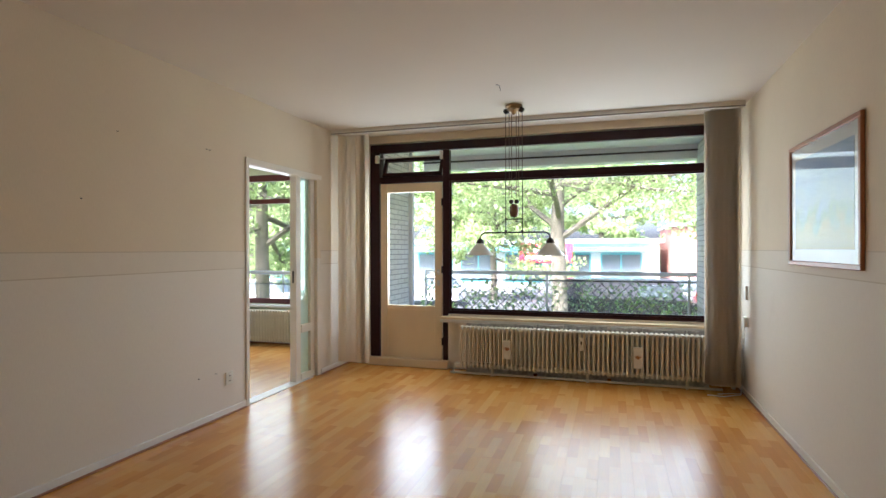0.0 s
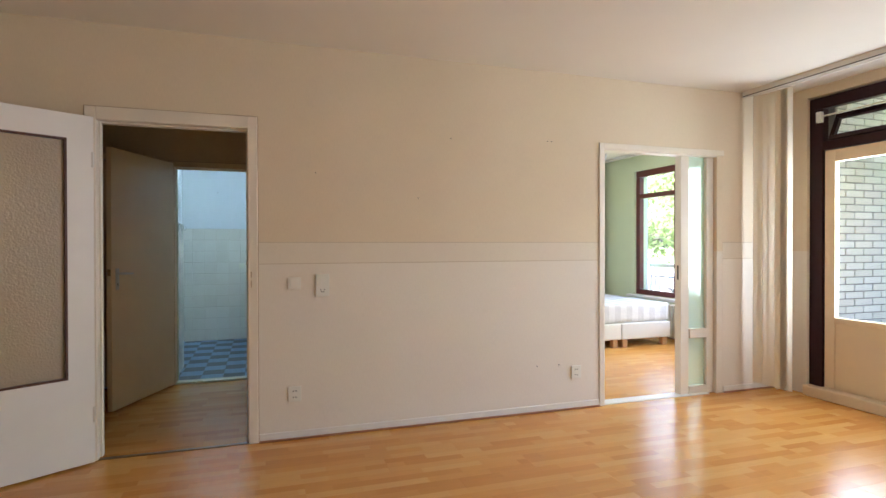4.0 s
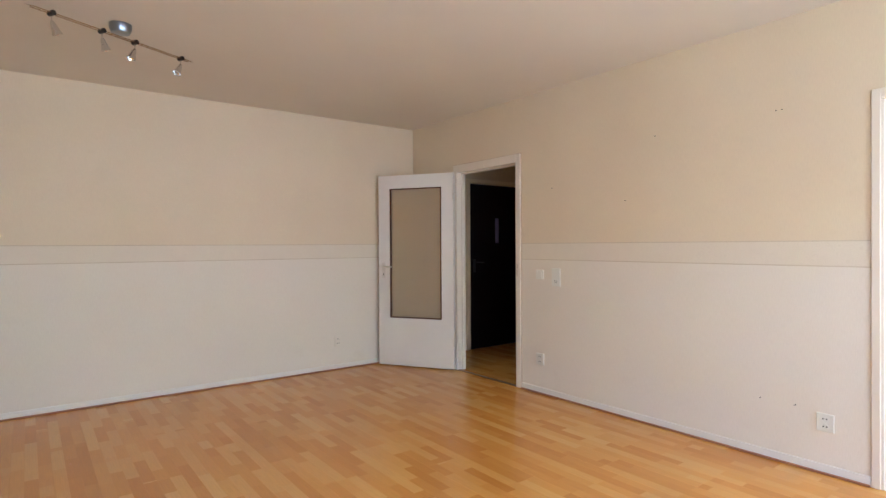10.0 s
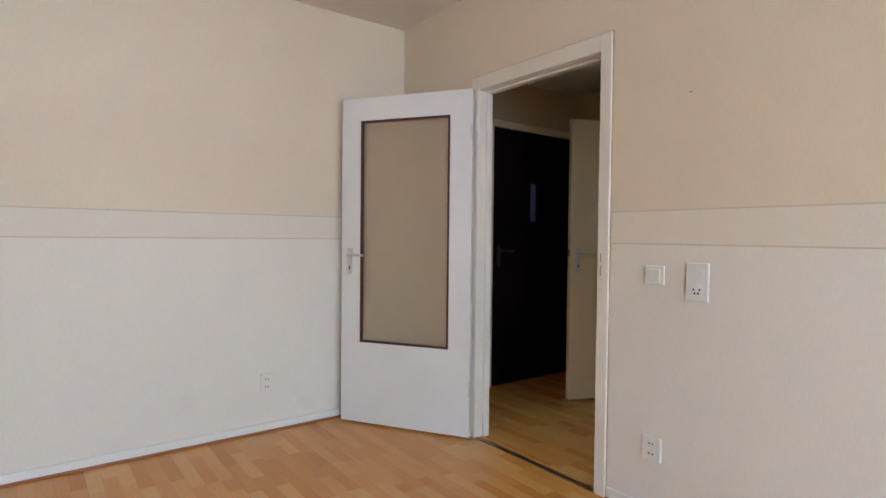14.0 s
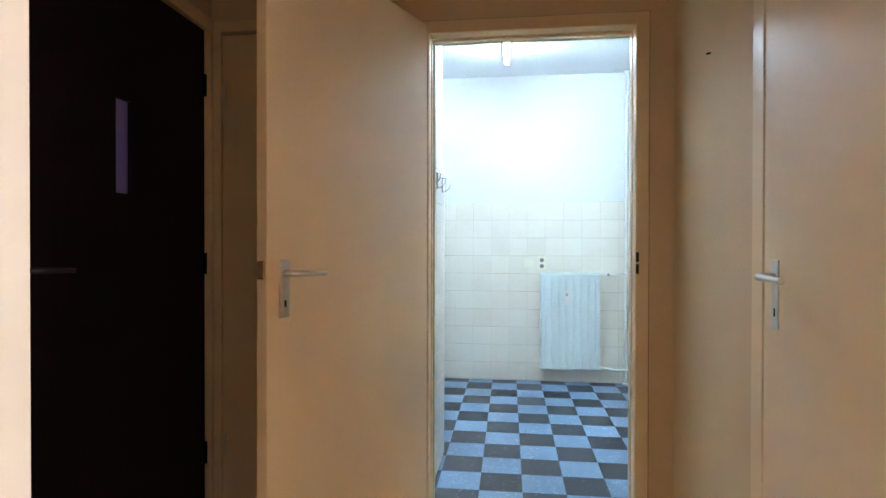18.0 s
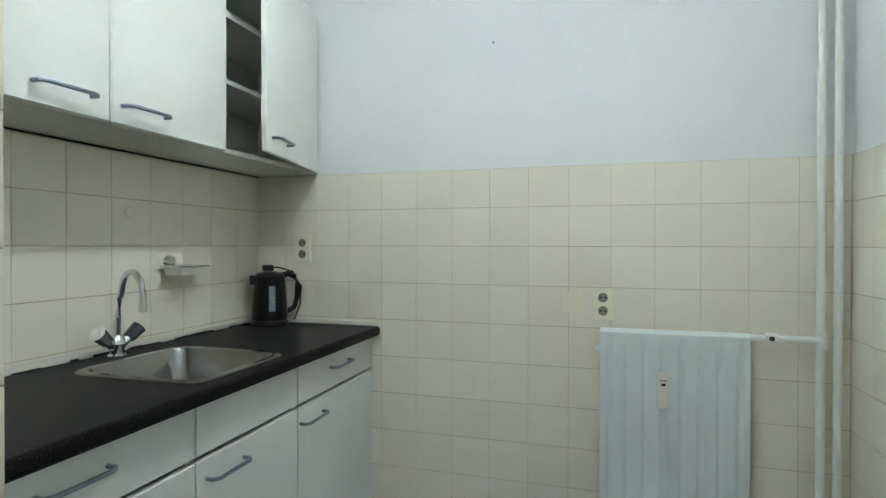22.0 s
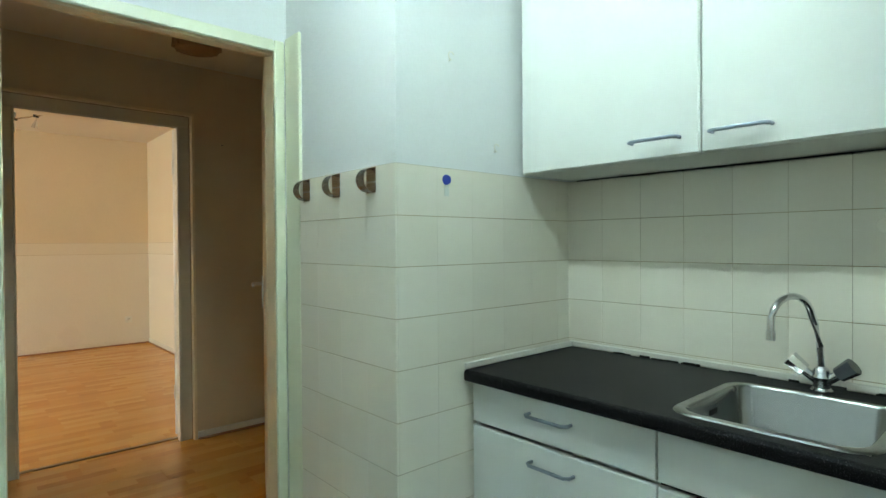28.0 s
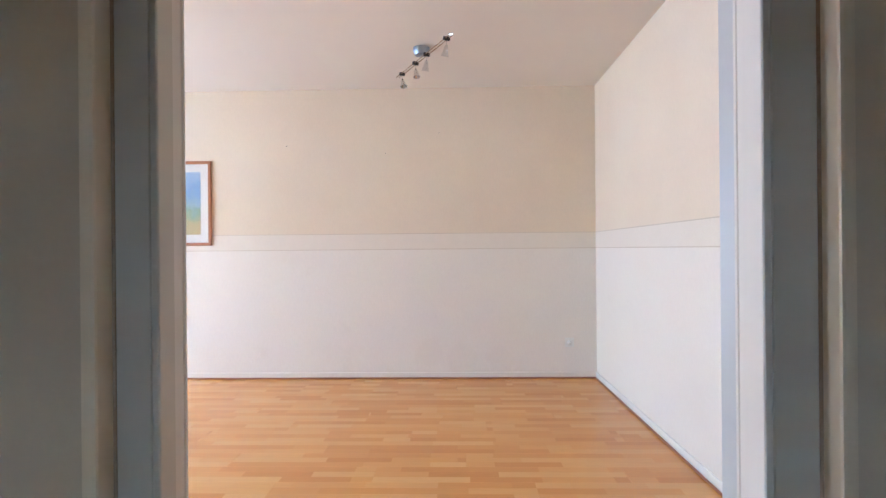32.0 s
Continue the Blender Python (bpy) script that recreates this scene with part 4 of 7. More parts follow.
for x, w, h, z in ((0.515, 0.075, 0.19, 0.12), (1.765, 0.08, 0.2, 0.10)):
    tag = thing("evaporator_tank", (RX0 + x, RY - 0.075, 0.08 + z), 0, "small white ceramic humidifier with a plant motif, hung on the radiator", "humidifier")
    part("body", box(bmesh.new(), (-w / 2, -0.02, 0), (w / 2, 0.012, h), 0.006, 2), IVORY, tag)
    for a in range(5):
        ang = radians(40 + 25 * a)
        part("leaf_motif", boxes(((-0.004, -0.0215, 0), (0.004, -0.0195, 0.035))), OAK, tag, at=pose(0, 0, h * 0.45, 0, 90 - math.degrees(ang), 0))
meter = thing("heat_meter", (RX0 + 1.245, RY - 0.068, 0.32), 0, "small white heat cost meter on the radiator", "meter")
part("body", box(bmesh.new(), (-0.02, -0.015, 0), (0.02, 0.008, 0.125), 0.004, 2), IVORY, meter)
part("window", boxes(((-0.006, -0.0165, 0.06), (0.006, -0.0145, 0.09))), SHADOW_GAP, meter)
NEWS = material("crumpled_newspaper", (0.5, 0.48, 0.43), 0.9, build=lambda nt, b: vary(nt, b, (0.56, 0.54, 0.49), (0.30, 0.29, 0.27), 25, 90, 0.3))
rng = random.Random(4)
x = RX0 + 0.05
while x < RX1 - 0.2:
    w = rng.uniform(0.16, 0.5)
    paper = thing("newspaper_bundle", (x, RY + 0.085, 0.001), 0, "folded newspaper stuffed behind the radiator", "newspaper", "newspapers behind the radiator")
    bm = box(bmesh.new(), (0, -0.012, 0), (w, 0.03, rng.uniform(0.515, 0.555)))
    bmesh.ops.subdivide_edges(bm, edges=bm.edges[:], cuts=4, use_grid_fill=True)
    for v in bm.verts:
        v.co += Vector((0, rng.uniform(-0.004, 0.004), rng.uniform(-0.008, 0.008) if v.co.z > 0.3 else 0))
    part("folded_sheet", bm, NEWS, paper)
    x += w + rng.uniform(0.0, 0.05)

# ---- pull-down lamp ----
CORD = material("brown_textile_cord", (0.10, 0.06, 0.04), 0.8)
lamp = thing("pendant_lamp", (2.09, 5.25, H), 0, "brass rise-and-fall pendant with two white glass shades, hung from the ceiling", "lamp")
LT = -10
bm = lathe(bmesh.new(), [(0.02, -0.0), (0.075, -0.004), (0.078, -0.018), (0.06, -0.03), (0.062, -0.045), (0.03, -0.06), (0.012, -0.085), (0.001, -0.09)], n=20)
part("ceiling_rose", bm, BRASS, lamp, "aged brass ceiling rose", True)
for sx in (-1, 1):
    bm = cyl(bmesh.new(), (sx * 0.072, -0.012, -0.05), (sx * 0.072, 0.012, -0.05), 0.024, n=14)
    part("pulley", bm, IRON, lamp, "", True)
for k, xx in enumerate((-0.078, -0.045, -0.022, 0.022, 0.045, 0.078)):
    end = -1.13 if k in (0, 5) else -0.83
    part("cord", rod((xx, 0, -0.04), (xx, 0, end), 0.0028, n=6), CORD, lamp, "brown textile cord")
for xx in (-0.078, 0.078):
    part("rod", rod((xx, 0, -0.58), (xx, 0, -1.16), 0.0042, n=8), IRON, lamp, "", True)
    part("knob", lathe(bmesh.new(), [(0.001, -0.02), (0.011, -0.01), (0.012, 0.004), (0.001, 0.014)], (xx, 0, -1.125), 12), IRON, lamp, "", True)
bm = lathe(bmesh.new(), [(0.008, -0.0), (0.03, 0.008), (0.039, 0.035), (0.039, 0.085), (0.031, 0.11), (0.006, 0.12)], (0, 0, -1.005), 20)
part("counterweight", bm, CERAMIC, lamp, "brown ceramic counterweight", True)
for sx in (-1, 1):
    part("weight_pulley", cyl(bmesh.new(), (sx * 0.025, -0.008, -0.865), (sx * 0.025, 0.008, -0.865), 0.02, n=14), IRON, lamp, "", True)
part("cross_bar", rod((-0.08, 0, -1.02), (0.08, 0, -1.02), 0.005, n=8), IRON, lamp, "", True)
arm = [Vector((-0.33, 0, -1.21))] + arc((-0.28, 0, -1.19), 0.05, math.pi, math.pi / 2, 5) + arc((0.28, 0, -1.19), 0.05, math.pi / 2, 0, 5) + [Vector((0.33, 0, -1.21))]
part("arm", tube(bmesh.new(), arm, 0.0075, 10), IRON, lamp, "dark bronze arm", True)
for sx in (-1, 1):
    holder = part("socket", lathe(bmesh.new(), [(0.012, -0.0), (0.032, -0.02), (0.036, -0.045), (0.033, -0.05)], (sx * 0.33, 0, -1.19), 18), IRON, lamp, "", True)
    bm = bmesh.new()
    prof = [(0.032, -1.235), (0.125, -1.345), (0.122, -1.345), (0.029, -1.236)]
    rings = [[bm.verts.new((sx * 0.33 + r * math.cos(t), r * math.sin(t), z)) for t in (2 * math.pi * q / 28 for q in range(28))] for r, z in prof]
    for p, q in zip(rings, rings[1:] + rings[:1]):
        for j in range(28):
            bm.faces.new((p[j], p[(j + 1) % 28], q[(j + 1) % 28], q[j]))
    bmesh.ops.recalc_face_normals(bm, faces=bm.faces[:])
    part("shade", bm, OPAL, holder, "white opal glass cone shade", True)
lamp.matrix_basis = pose(2.09, 5.25, H, 0, 0, LT)
hk = thing("ceiling_hook", (2.09, 4.60, H), 0, "small bare wire hook in the ceiling", "hook")
part("hook", tube(bmesh.new(), [(-0.03, 0, -0.001), (0.0, 0, -0.01), (0, 0, -0.03), (0.01, 0, -0.045), (0.0, 0, -0.055)], 0.0025, 6), IRON, hk)

# ---- spot bar on the ceiling ----


def spot_bar(name, at, turn, half, places, label, drop=0.055):
    s = thing(name, at, turn, label, "ceiling lamp")
    part("ceiling_cup", lathe(bmesh.new(), [(0.045, 0.0), (0.06, -0.004), (0.06, -0.03), (0.05, -0.055), (0.012, -0.06)], n=22), BLUE_STEEL, s, "grey metal ceiling cup", True)
    for yy in (-0.012, 0.012):
        part("rail_rod", rod((-half, yy, -drop), (half, yy, -drop), 0.003, n=8), BRASS, s, "", True)
    for e in (-1, 1):
        part("end_tip", rod((e * half, 0.012, -drop), (e * (half + 0.03), 0.0, -drop), 0.004, 0.001, 8), CHROME, s, "", True)
    for x, tilt in places:
        clip = part("clip", cyl(bmesh.new(), (x, -0.02, -drop), (x, 0.02, -drop), 0.014, n=12), IRON, s, "", True)
        part("stem", rod((x, 0, -drop), (x, 0, -drop - 0.04), 0.003, n=8), CHROME, clip, "", True)
        m = Matrix.Translation((x, 0, -drop - 0.04)) @ Matrix.Rotation(radians(tilt), 4, "Y")
        part("spot_head", lathe(bmesh.new(), [(0.006, 0.0), (0.012, -0.012), (0.018, -0.045), (0.027, -0.072), (0.023, -0.072), (0.008, -0.03)], n=18, m=m), CHROME, clip, "chrome spot reflector", True)
    return s


spot_bar("spot_rail_lamp", (3.08, 1.465, H), 27.0, 0.475, ((0.378, 25), (0.11, 20), (-0.09, -22), (-0.41, -25)), "grey ceiling spot rail with four small chrome spots", 0.08)

# ---- framed picture with glass ----
pic = thing("framed_picture", (XE, 3.986, 1.588), 0, "framed landscape print behind glass in a reddish wooden frame", "picture")
PW, PH = 0.550, 0.382
for a, b in (((-0.022, -PW, -PH), (0, PW, -PH + 0.028)), ((-0.022, -PW, PH - 0.028), (0, PW, PH)), ((-0.022, -PW, -PH + 0.028), (0, -PW + 0.028, PH - 0.028)), ((-0.022, PW - 0.028, -PH + 0.028), (0, PW, PH - 0.028))):
    part("frame_bar", box(bmesh.new(), a, b, 0.004), OAK, pic)
part("mount", boxes(((-0.008, -PW + 0.028, -PH + 0.028), (-0.004, PW - 0.028, PH - 0.028))), WHITE, pic, "white passe-partout")


def landscape(nt, b):
    tc, sep = nt.nodes.new("ShaderNodeTexCoord"), nt.nodes.new("ShaderNodeSeparateXYZ")
    nt.links.new(tc.outputs["Object"], sep.inputs[0])
    n = noise_at(nt, tc.outputs["Object"], 7, 6)
    add = nt.nodes.new("ShaderNodeMath")
    add.operation = "MULTIPLY_ADD"
    add.inputs[1].default_value = 0.35
    nt.links.new(n, add.inputs[0])
    nt.links.new(sep.outputs[2], add.inputs[2])
    nt.links.new(ramp(nt, add.outputs[0], [(0.0, (0.50, 0.42, 0.2)), (0.08, (0.30, 0.40, 0.25)), (0.16, (0.35, 0.45, 0.5)), (0.3, (0.25, 0.38, 0.6)), (0.5, (0.45, 0.55, 0.68))]), b.inputs["Base Color"])


PRINT = material("landscape_print", (0.4, 0.5, 0.6), 0.5, build=landscape)
part("print", boxes(((-0.0095, -PW + 0.10, -PH + 0.10), (-0.0081, PW - 0.10, PH - 0.10))), PRINT, pic, "blue and ochre landscape print")
GLAZE = material("picture_glass", (1, 1, 1), 0.0, build=lambda nt, b: pane_nodes(nt, b, (0.40, 0.42, 0.42)))
part("glass", boxes(((-0.0145, -PW + 0.026, -PH + 0.026), (-0.0125, PW - 0.026, PH - 0.026))), GLAZE, pic)

# ---- sockets and switches ----


def wall_plate(name, at, turn, w, h, label, kind, group="", mat=IVORY):
    """A plate on a wall; local -y faces the room."""
    t = thing(name, at, turn, label, "socket" if kind != "switch" else "switch", group)
    part("plate", box(bmesh.new(), (-w / 2, -0.011, -h / 2), (w / 2, -0.0005, h / 2), 0.004, 2), mat, t)
    if kind == "double":
        for z in (h * 0.21, -h * 0.21):
            r = h * 0.19
            well = part("socket_well", lathe(bmesh.new(), [(r, 0.0), (r, 0.0012), (r * 0.88, 0.0012), (r * 0.85, 0.0006)], n=20, m=Matrix.Translation((0, -0.0105, z)) @ Matrix.Rotation(radians(90), 4, "X")), mat, t, "", True)
            part("socket_cup", lathe(bmesh.new(), [(r * 0.8, 0.0), (r * 0.8, 0.0009)], n=20, m=Matrix.Translation((0, -0.011, z)) @ Matrix.Rotation(radians(90), 4, "X")), SOCKET_IN if mat is YELLOWED else mat, well)
            for xx in (-0.0085, 0.0085):
                part("pin_hole", cyl(bmesh.new(), (xx, -0.0112, z), (xx, -0.0126, z), 0.0042, n=8), SHADOW_GAP, well)
    elif kind == "tv":
        part("blank_disc", lathe(bmesh.new(), [(0.027, 0), (0.027, 0.0015), (0.003, 0.0018)], n=24, m=Matrix.Translation((0, -0.0105, h * 0.22)) @ Matrix.Rotation(radians(90), 4, "X")), mat, t, "", True)
        d = part("phone_disc", lathe(bmesh.new(), [(0.027, 0), (0.027, 0.0015), (0.003, 0.0018)], n=24, m=Matrix.Translation((0, -0.0105, -h * 0.22)) @ Matrix.Rotation(radians(90), 4, "X")), mat, t, "", True)
        for xx, zz in ((-0.012, 0.004), (0.012, 0.004), (-0.007, -0.01), (0.007, -0.01)):
            part("pin_hole", cyl(bmesh.new(), (xx, -0.0118, -h * 0.22 + zz), (xx, -0.0132, -h * 0.22 + zz), 0.0042, n=8), SHADOW_GAP, d)
    else:
        part("rocker", box(bmesh.new(), (-w * 0.32, -0.016, -h * 0.32), (w * 0.32, -0.0105, h * 0.32), 0.003, 2), mat, t)
    return t


wall_plate("light_switch", (0, 1.932, 1.027), 90, 0.085, 0.08, "ivory light switch on the wallpaper", "switch")
wall_plate("telephone_socket", (0, 2.115, 1.011), 90, 0.09, 0.15, "ivory double plate with telephone and blank outlet", "tv")
wall_plate("wall_socket", (0, 1.932, 0.298), 90, 0.085, 0.10, "ivory double wall socket above the skirting", "double")
wall_plate("wall_socket", (0, 4.055, 0.287), 90, 0.085, 0.10, "ivory double wall socket near the bedroom door", "double")
wall_plate("wall_socket", (0.96, YS, 0.295), 180, 0.075, 0.11, "papered-over double socket on the back wall", "double", mat=WALLPAPER)
ws = wall_plate("wall_socket", (XE, 0.230, 0.318), -90, 0.08, 0.08, "white single socket with a plug on the east wall", "switch")
part("plug", lathe(bmesh.new(), [(0.02, 0), (0.022, 0.02), (0.014, 0.045), (0.004, 0.05)], n=14, m=Matrix.Translation((-0.005, -0.016, 0)) @ Matrix.Rotation(radians(90), 4, "X")), IVORY, ws, "white plug", True)
wall_plate("light_switch", (0, 5.94, 0.83), 90, 0.06, 0.09, "ivory switch beside the blinds", "switch")

for y, z in ((2.072, 1.762), (2.78, 1.61), (3.024, 2.046), (3.805, 2.07), (3.838, 2.07), (3.715, 0.355), (3.905, 0.354)):
    nl = thing("nail", (0, y, z), 0, "small bare nail stuck in the wallpaper", "nail", "nails in the wall")
    part("shank", rod((-0.002, 0, 0), (0.012, 0, -0.003), 0.0028, n=6), IRON, nl)

for y, z in ((2.75, 2.096), (1.857, 2.02), (1.374, 2.196)):
    nl = thing("nail", (XE, y, z), 0, "small bare nail stuck in the wallpaper", "nail", "nails in the wall")
    part("shank", rod((0.002, 0, 0), (-0.012, 0, -0.003), 0.0028, n=6), IRON, nl)

# corner fittings by the blinds: pipe, valve box and loose cables
pc = thing("riser_pipe", (4.01, 6.07, 0), 0, "pale heating riser pipe in the window corner", "pipe")
part("pipe", rod((0, 0, 0.0), (0, 0, H), 0.018), WHITE, pc, "", True)
bx = thing("junction_box", (XE, 5.80, 0.62), 0, "ivory cable box with hanging white cords", "junction box")
part("box", box(bmesh.new(), (-0.035, -0.04, 0), (-0.001, 0.04, 0.09), 0.004), IVORY, bx)
part("switch_plate", box(bmesh.new(), (-0.02, -0.025, 0.24), (-0.001, 0.025, 0.36), 0.004), IVORY, bx)
part("cord", tube(bmesh.new(), [(-0.02, 0.0, 0.01), (-0.03, 0.01, -0.15), (-0.055, 0.02, -0.3), (-0.03, 0.0, -0.45), (-0.06, -0.04, -0.595), (-0.2, -0.08, -0.612), (-0.33, -0.05, -0.613)], 0.004, 6), WHITE, bx, "white cord", True)
part("cord", tube(bmesh.new(), [(-0.02, 0.02, 0.01), (-0.05, 0.03, -0.2), (-0.02, 0.02, -0.4), (-0.05, 0.02, -0.6), (-0.14, 0.05, -0.613), (-0.24, 0.0, -0.613)], 0.0035, 6), WHITE, bx, "white cord", True)

# ---- bedroom door frame with side light ----
bf = thing("door_frame_3", (0, 0, 0), 0, "white painted bedroom door frame with a frosted side light", "door frame", "", "structure")
for nm, a, b in (("jamb", (-0.112, 4.2705, 0), (0.004, 4.318, 2.028)), ("post", (-0.105, 5.092, 0), (-0.035, 5.178, 2.028)), ("side_jamb", (-0.105, 5.365, 0), (-0.035, 5.44, 2.028)), ("head", (-0.105, 4.2705, 2.028), (0.003, 5.44, 2.067)), ("mid_rail", (-0.10, 5.178, 0.48), (-0.025, 5.365, 0.56)), ("bottom_rail", (-0.10, 5.178, 0.0), (-0.03, 5.365, 0.07)), ("casing", (0.001, 4.264, 0), (0.012, 4.304, 2.085)), ("casing", (0.001, 4.304, 2.040), (0.012, 5.51, 2.085))):
    part(nm, box(bmesh.new(), a, b, 0.003), LIVING_TRIM, bf)
for z0, z1 in ((0.07, 0.48), (0.56, 2.028)):
    part("side_pane", boxes(((-0.072, 5.178, z0), (-0.066, 5.365, z1))), FROST2, bf, "greenish patterned glass")
part("reveal", boxes(((-0.113, 5.4405, 0), (0.0, 5.5045, 2.067))), WALLPAPER, bf)
part("strike_plate", boxes(((-0.075, 5.089, 0.98), (-0.06, 5.093, 1.1))), SHADOW_GAP, bf)
part("threshold", box(bmesh.new(), (-0.112, 4.318, -0.004), (0.0, 5.365, 0.008), 0.003), WHITE, bf, "white threshold strip")
leaf("door_3", (-0.13, 4.328), 172, 0.78, 2.01, "white bedroom door with a tall frosted pane, open into the bedroom", (0.13, 0.15, 0.50), hinge_side=1)

# ---- kitchen ----
# fluorescent tube on the ceiling
tl = thing("fluorescent_lamp", (-3.06, 1.278, KH), 0, "bare fluorescent tube on a white ceiling batten, lit", "ceiling lamp")
part("batten", box(bmesh.new(), (-0.62, -0.028, -0.045), (0.62, 0.028, 0.0), 0.006), WHITE, tl)
for x in (-0.6, 0.6):
    part("lamp_holder", box(bmesh.new(), (x - 0.012, -0.016, -0.095), (x + 0.012, 0.016, -0.045), 0.004), IVORY, tl)
TUBE = emit("glowing_tube", (0.68, 0.94, 1.0), 4.2)
part("tube", rod((-0.588, 0, -0.08), (0.588, 0, -0.08), 0.014, n=16), TUBE, tl, "glowing white tube", True)

# tiled faces: grout beds, the tiles come last
GB = 0.004
BT = 0.0106
beds = {}
for nm, a, b in (("tiling_west", (KX, KS + 0.001, 0), (KX + BT, KN, 1.5)), ("tiling_north", (KX + BT, KN - BT, 0), (KE, KN, 1.5)), ("tiling_south", (KX + BT, KS, 0.62), (PX, KS + BT, 1.5)),
                 ("tiling_pier_side", (PX - BT, KS + BT, 0), (PX, PY + BT, 1.5)), ("tiling_pier_front", (PX, PY, 0), (-2.012, PY + BT, 1.5))):
    beds[nm] = setting("wall_" + nm, boxes((a, b)), GROUT, "cream glazed wall tiling with grey joints", "tiles")

part("painted_strip", boxes(((-2.011, PY, 0), (KE - 0.0145, PY + 0.013, 2.04)), bevel=0.002), KITCHEN_TRIM, beds["tiling_pier_front"], "pale yellow painted strip beside the casing")

# base units
UX = (-2.604, -3.219, -3.665, -4.2365)
CZ0, CZ1 = 0.12, 0.832


def bow_handle(parent, x0, x1, y, z, mat=BLUE_STEEL):
    e = 0.012
    pts = [(x0, y, z), (x0, y + 0.02, z), (x0 - e if x1 < x0 else x0 + e, y + 0.03, z), (x1 + e if x1 < x0 else x1 - e, y + 0.03, z), (x1, y + 0.02, z), (x1, y, z)]
    return part("handle", tube(bmesh.new(), pts, 0.0052, 8), mat, parent, "satin grey bow handle", True)


for k in range(3):
    x0, x1 = UX[k], UX[k + 1]
    u = thing("base_cabinet", ((x0 + x1) / 2, 0.3 + RUN_Y, 0), 0, ("white base cabinet with a drawer and a door", "white sink base cabinet with a blind drawer front", "white base cabinet with a drawer beside the tiled wall")[k], "cabinet", "kitchen base cabinets")
    ox, oy = -(x0 + x1) / 2, -0.3

    def loc(bm):
        bmesh.ops.translate(bm, verts=bm.verts[:], vec=(ox, oy, 0))
        return bm

    part("body", loc(boxes(((x1, 0.03, CZ0), (x0, 0.532, CZ0 + 0.016)), ((x1, 0.03, CZ0 + 0.016), (x1 + 0.016, 0.532, CZ1)), ((x0 - 0.016, 0.03, CZ0 + 0.016), (x0, 0.532, CZ1)), ((x1 + 0.016, 0.03, CZ0 + 0.016), (x0 - 0.016, 0.036, CZ1)))), CUPBOARD, u)
    part("plinth", loc(boxes(((x1, 0.47, 0.0), (x0, 0.485, CZ0)))), DARK_DOOR, u, "dark brown plinth")
    dr = part("drawer_front", loc(box(bmesh.new(), (x1 + 0.002, 0.534, 0.702), (x0 - 0.002, 0.552, 0.826), 0.005, 3)), CUPBOARD, u)
    do = part("door", loc(box(bmesh.new(), (x1 + 0.002, 0.534, 0.125), (x0 - 0.002, 0.552, 0.690), 0.005, 3)), CUPBOARD, u)
    if k != 1:
        c0 = -2.838 if k == 0 else -3.873
        hb = bow_handle(dr, c0 + ox, c0 - 0.142 + ox, 0.552 + oy, 0.777)
    c0 = (-2.845, -3.254, -3.679)[k]
    bow_handle(do, c0 + ox, c0 - 0.142 + ox, 0.552 + oy, 0.640)
    if k == 1:
        part("gap_line", loc(boxes(((x1 + 0.002, 0.530, 0.691), (x0 - 0.002, 0.533, 0.701)))), SHADOW_GAP, u)

# worktop with a cut-out for the sink
SX0, SX1, SY0, SY1 = -3.620, -3.246, 0.143, 0.528
top = thing("worktop", (-3.43, 0.31 + RUN_Y, 0.832), 0, "black grained laminate worktop with a rounded front edge", "worktop")
bm = bmesh.new()
tx, ty = 3.43, -0.31
for a, b in (((-4.236, 0.018, 0), (-2.604, SY0, 0.038)), ((-4.236, SY1, 0), (-2.604, 0.588, 0.038)), ((-4.236, SY0, 0), (SX0, SY1, 0.038)), ((SX1, SY0, 0), (-2.604, SY1, 0.038))):
    box(bm, a, b)
bmesh.ops.remove_doubles(bm, verts=bm.verts[:], dist=1e-5)
edge = [e for e in bm.edges if all(abs(v.co.y - 0.588) < 1e-4 for v in e.verts) and abs(e.verts[0].co.z - e.verts[1].co.z) < 1e-4]
bmesh.ops.bevel(bm, geom=edge, offset=0.012, segments=4, affect="EDGES", profile=0.5)
bmesh.ops.translate(bm, verts=bm.verts[:], vec=(tx, ty, 0))
part("slab", bm, WORKTOP, top)
part("end_strip", boxes(((-2.6035 + tx, 0.2 + ty, 0.002), (-2.6015 + tx, 0.574 + ty, 0.036))), IVORY, top, "pale edge strip")
seal = thing("sealant_strip", (-3.43, 0.05, 0.870), 0, "white sealant strip, patchy with black mould, behind the worktop", "sealant")
SEAL = material("sealant", (0.75, 0.73, 0.66), 0.5, build=lambda nt, b: vary(nt, b, (0.76, 0.74, 0.68), (0.70, 0.67, 0.58), 6, 60, 0.2))
MOULD = material("black_mould", (0.02, 0.018, 0.015), 0.8)
part("back_strip", boxes(((-4.236 + tx, KS + 0.0125 - 0.05, 0), (-2.603 + tx, KS + 0.02 - 0.05, 0.022)), bevel=0.003), SEAL, seal)
part("side_strip", boxes(((-4.2365 + tx, KS + 0.02 - 0.05, 0), (-4.229 + tx, 0.67 - 0.05, 0.022)), bevel=0.003), SEAL, seal)
part("side_strip", boxes(((-2.6105 + tx, KS + 0.02 - 0.05, 0), (-2.603 + tx, 0.69 - 0.05, 0.022)), bevel=0.003), SEAL, seal)
rng = random.Random(7)
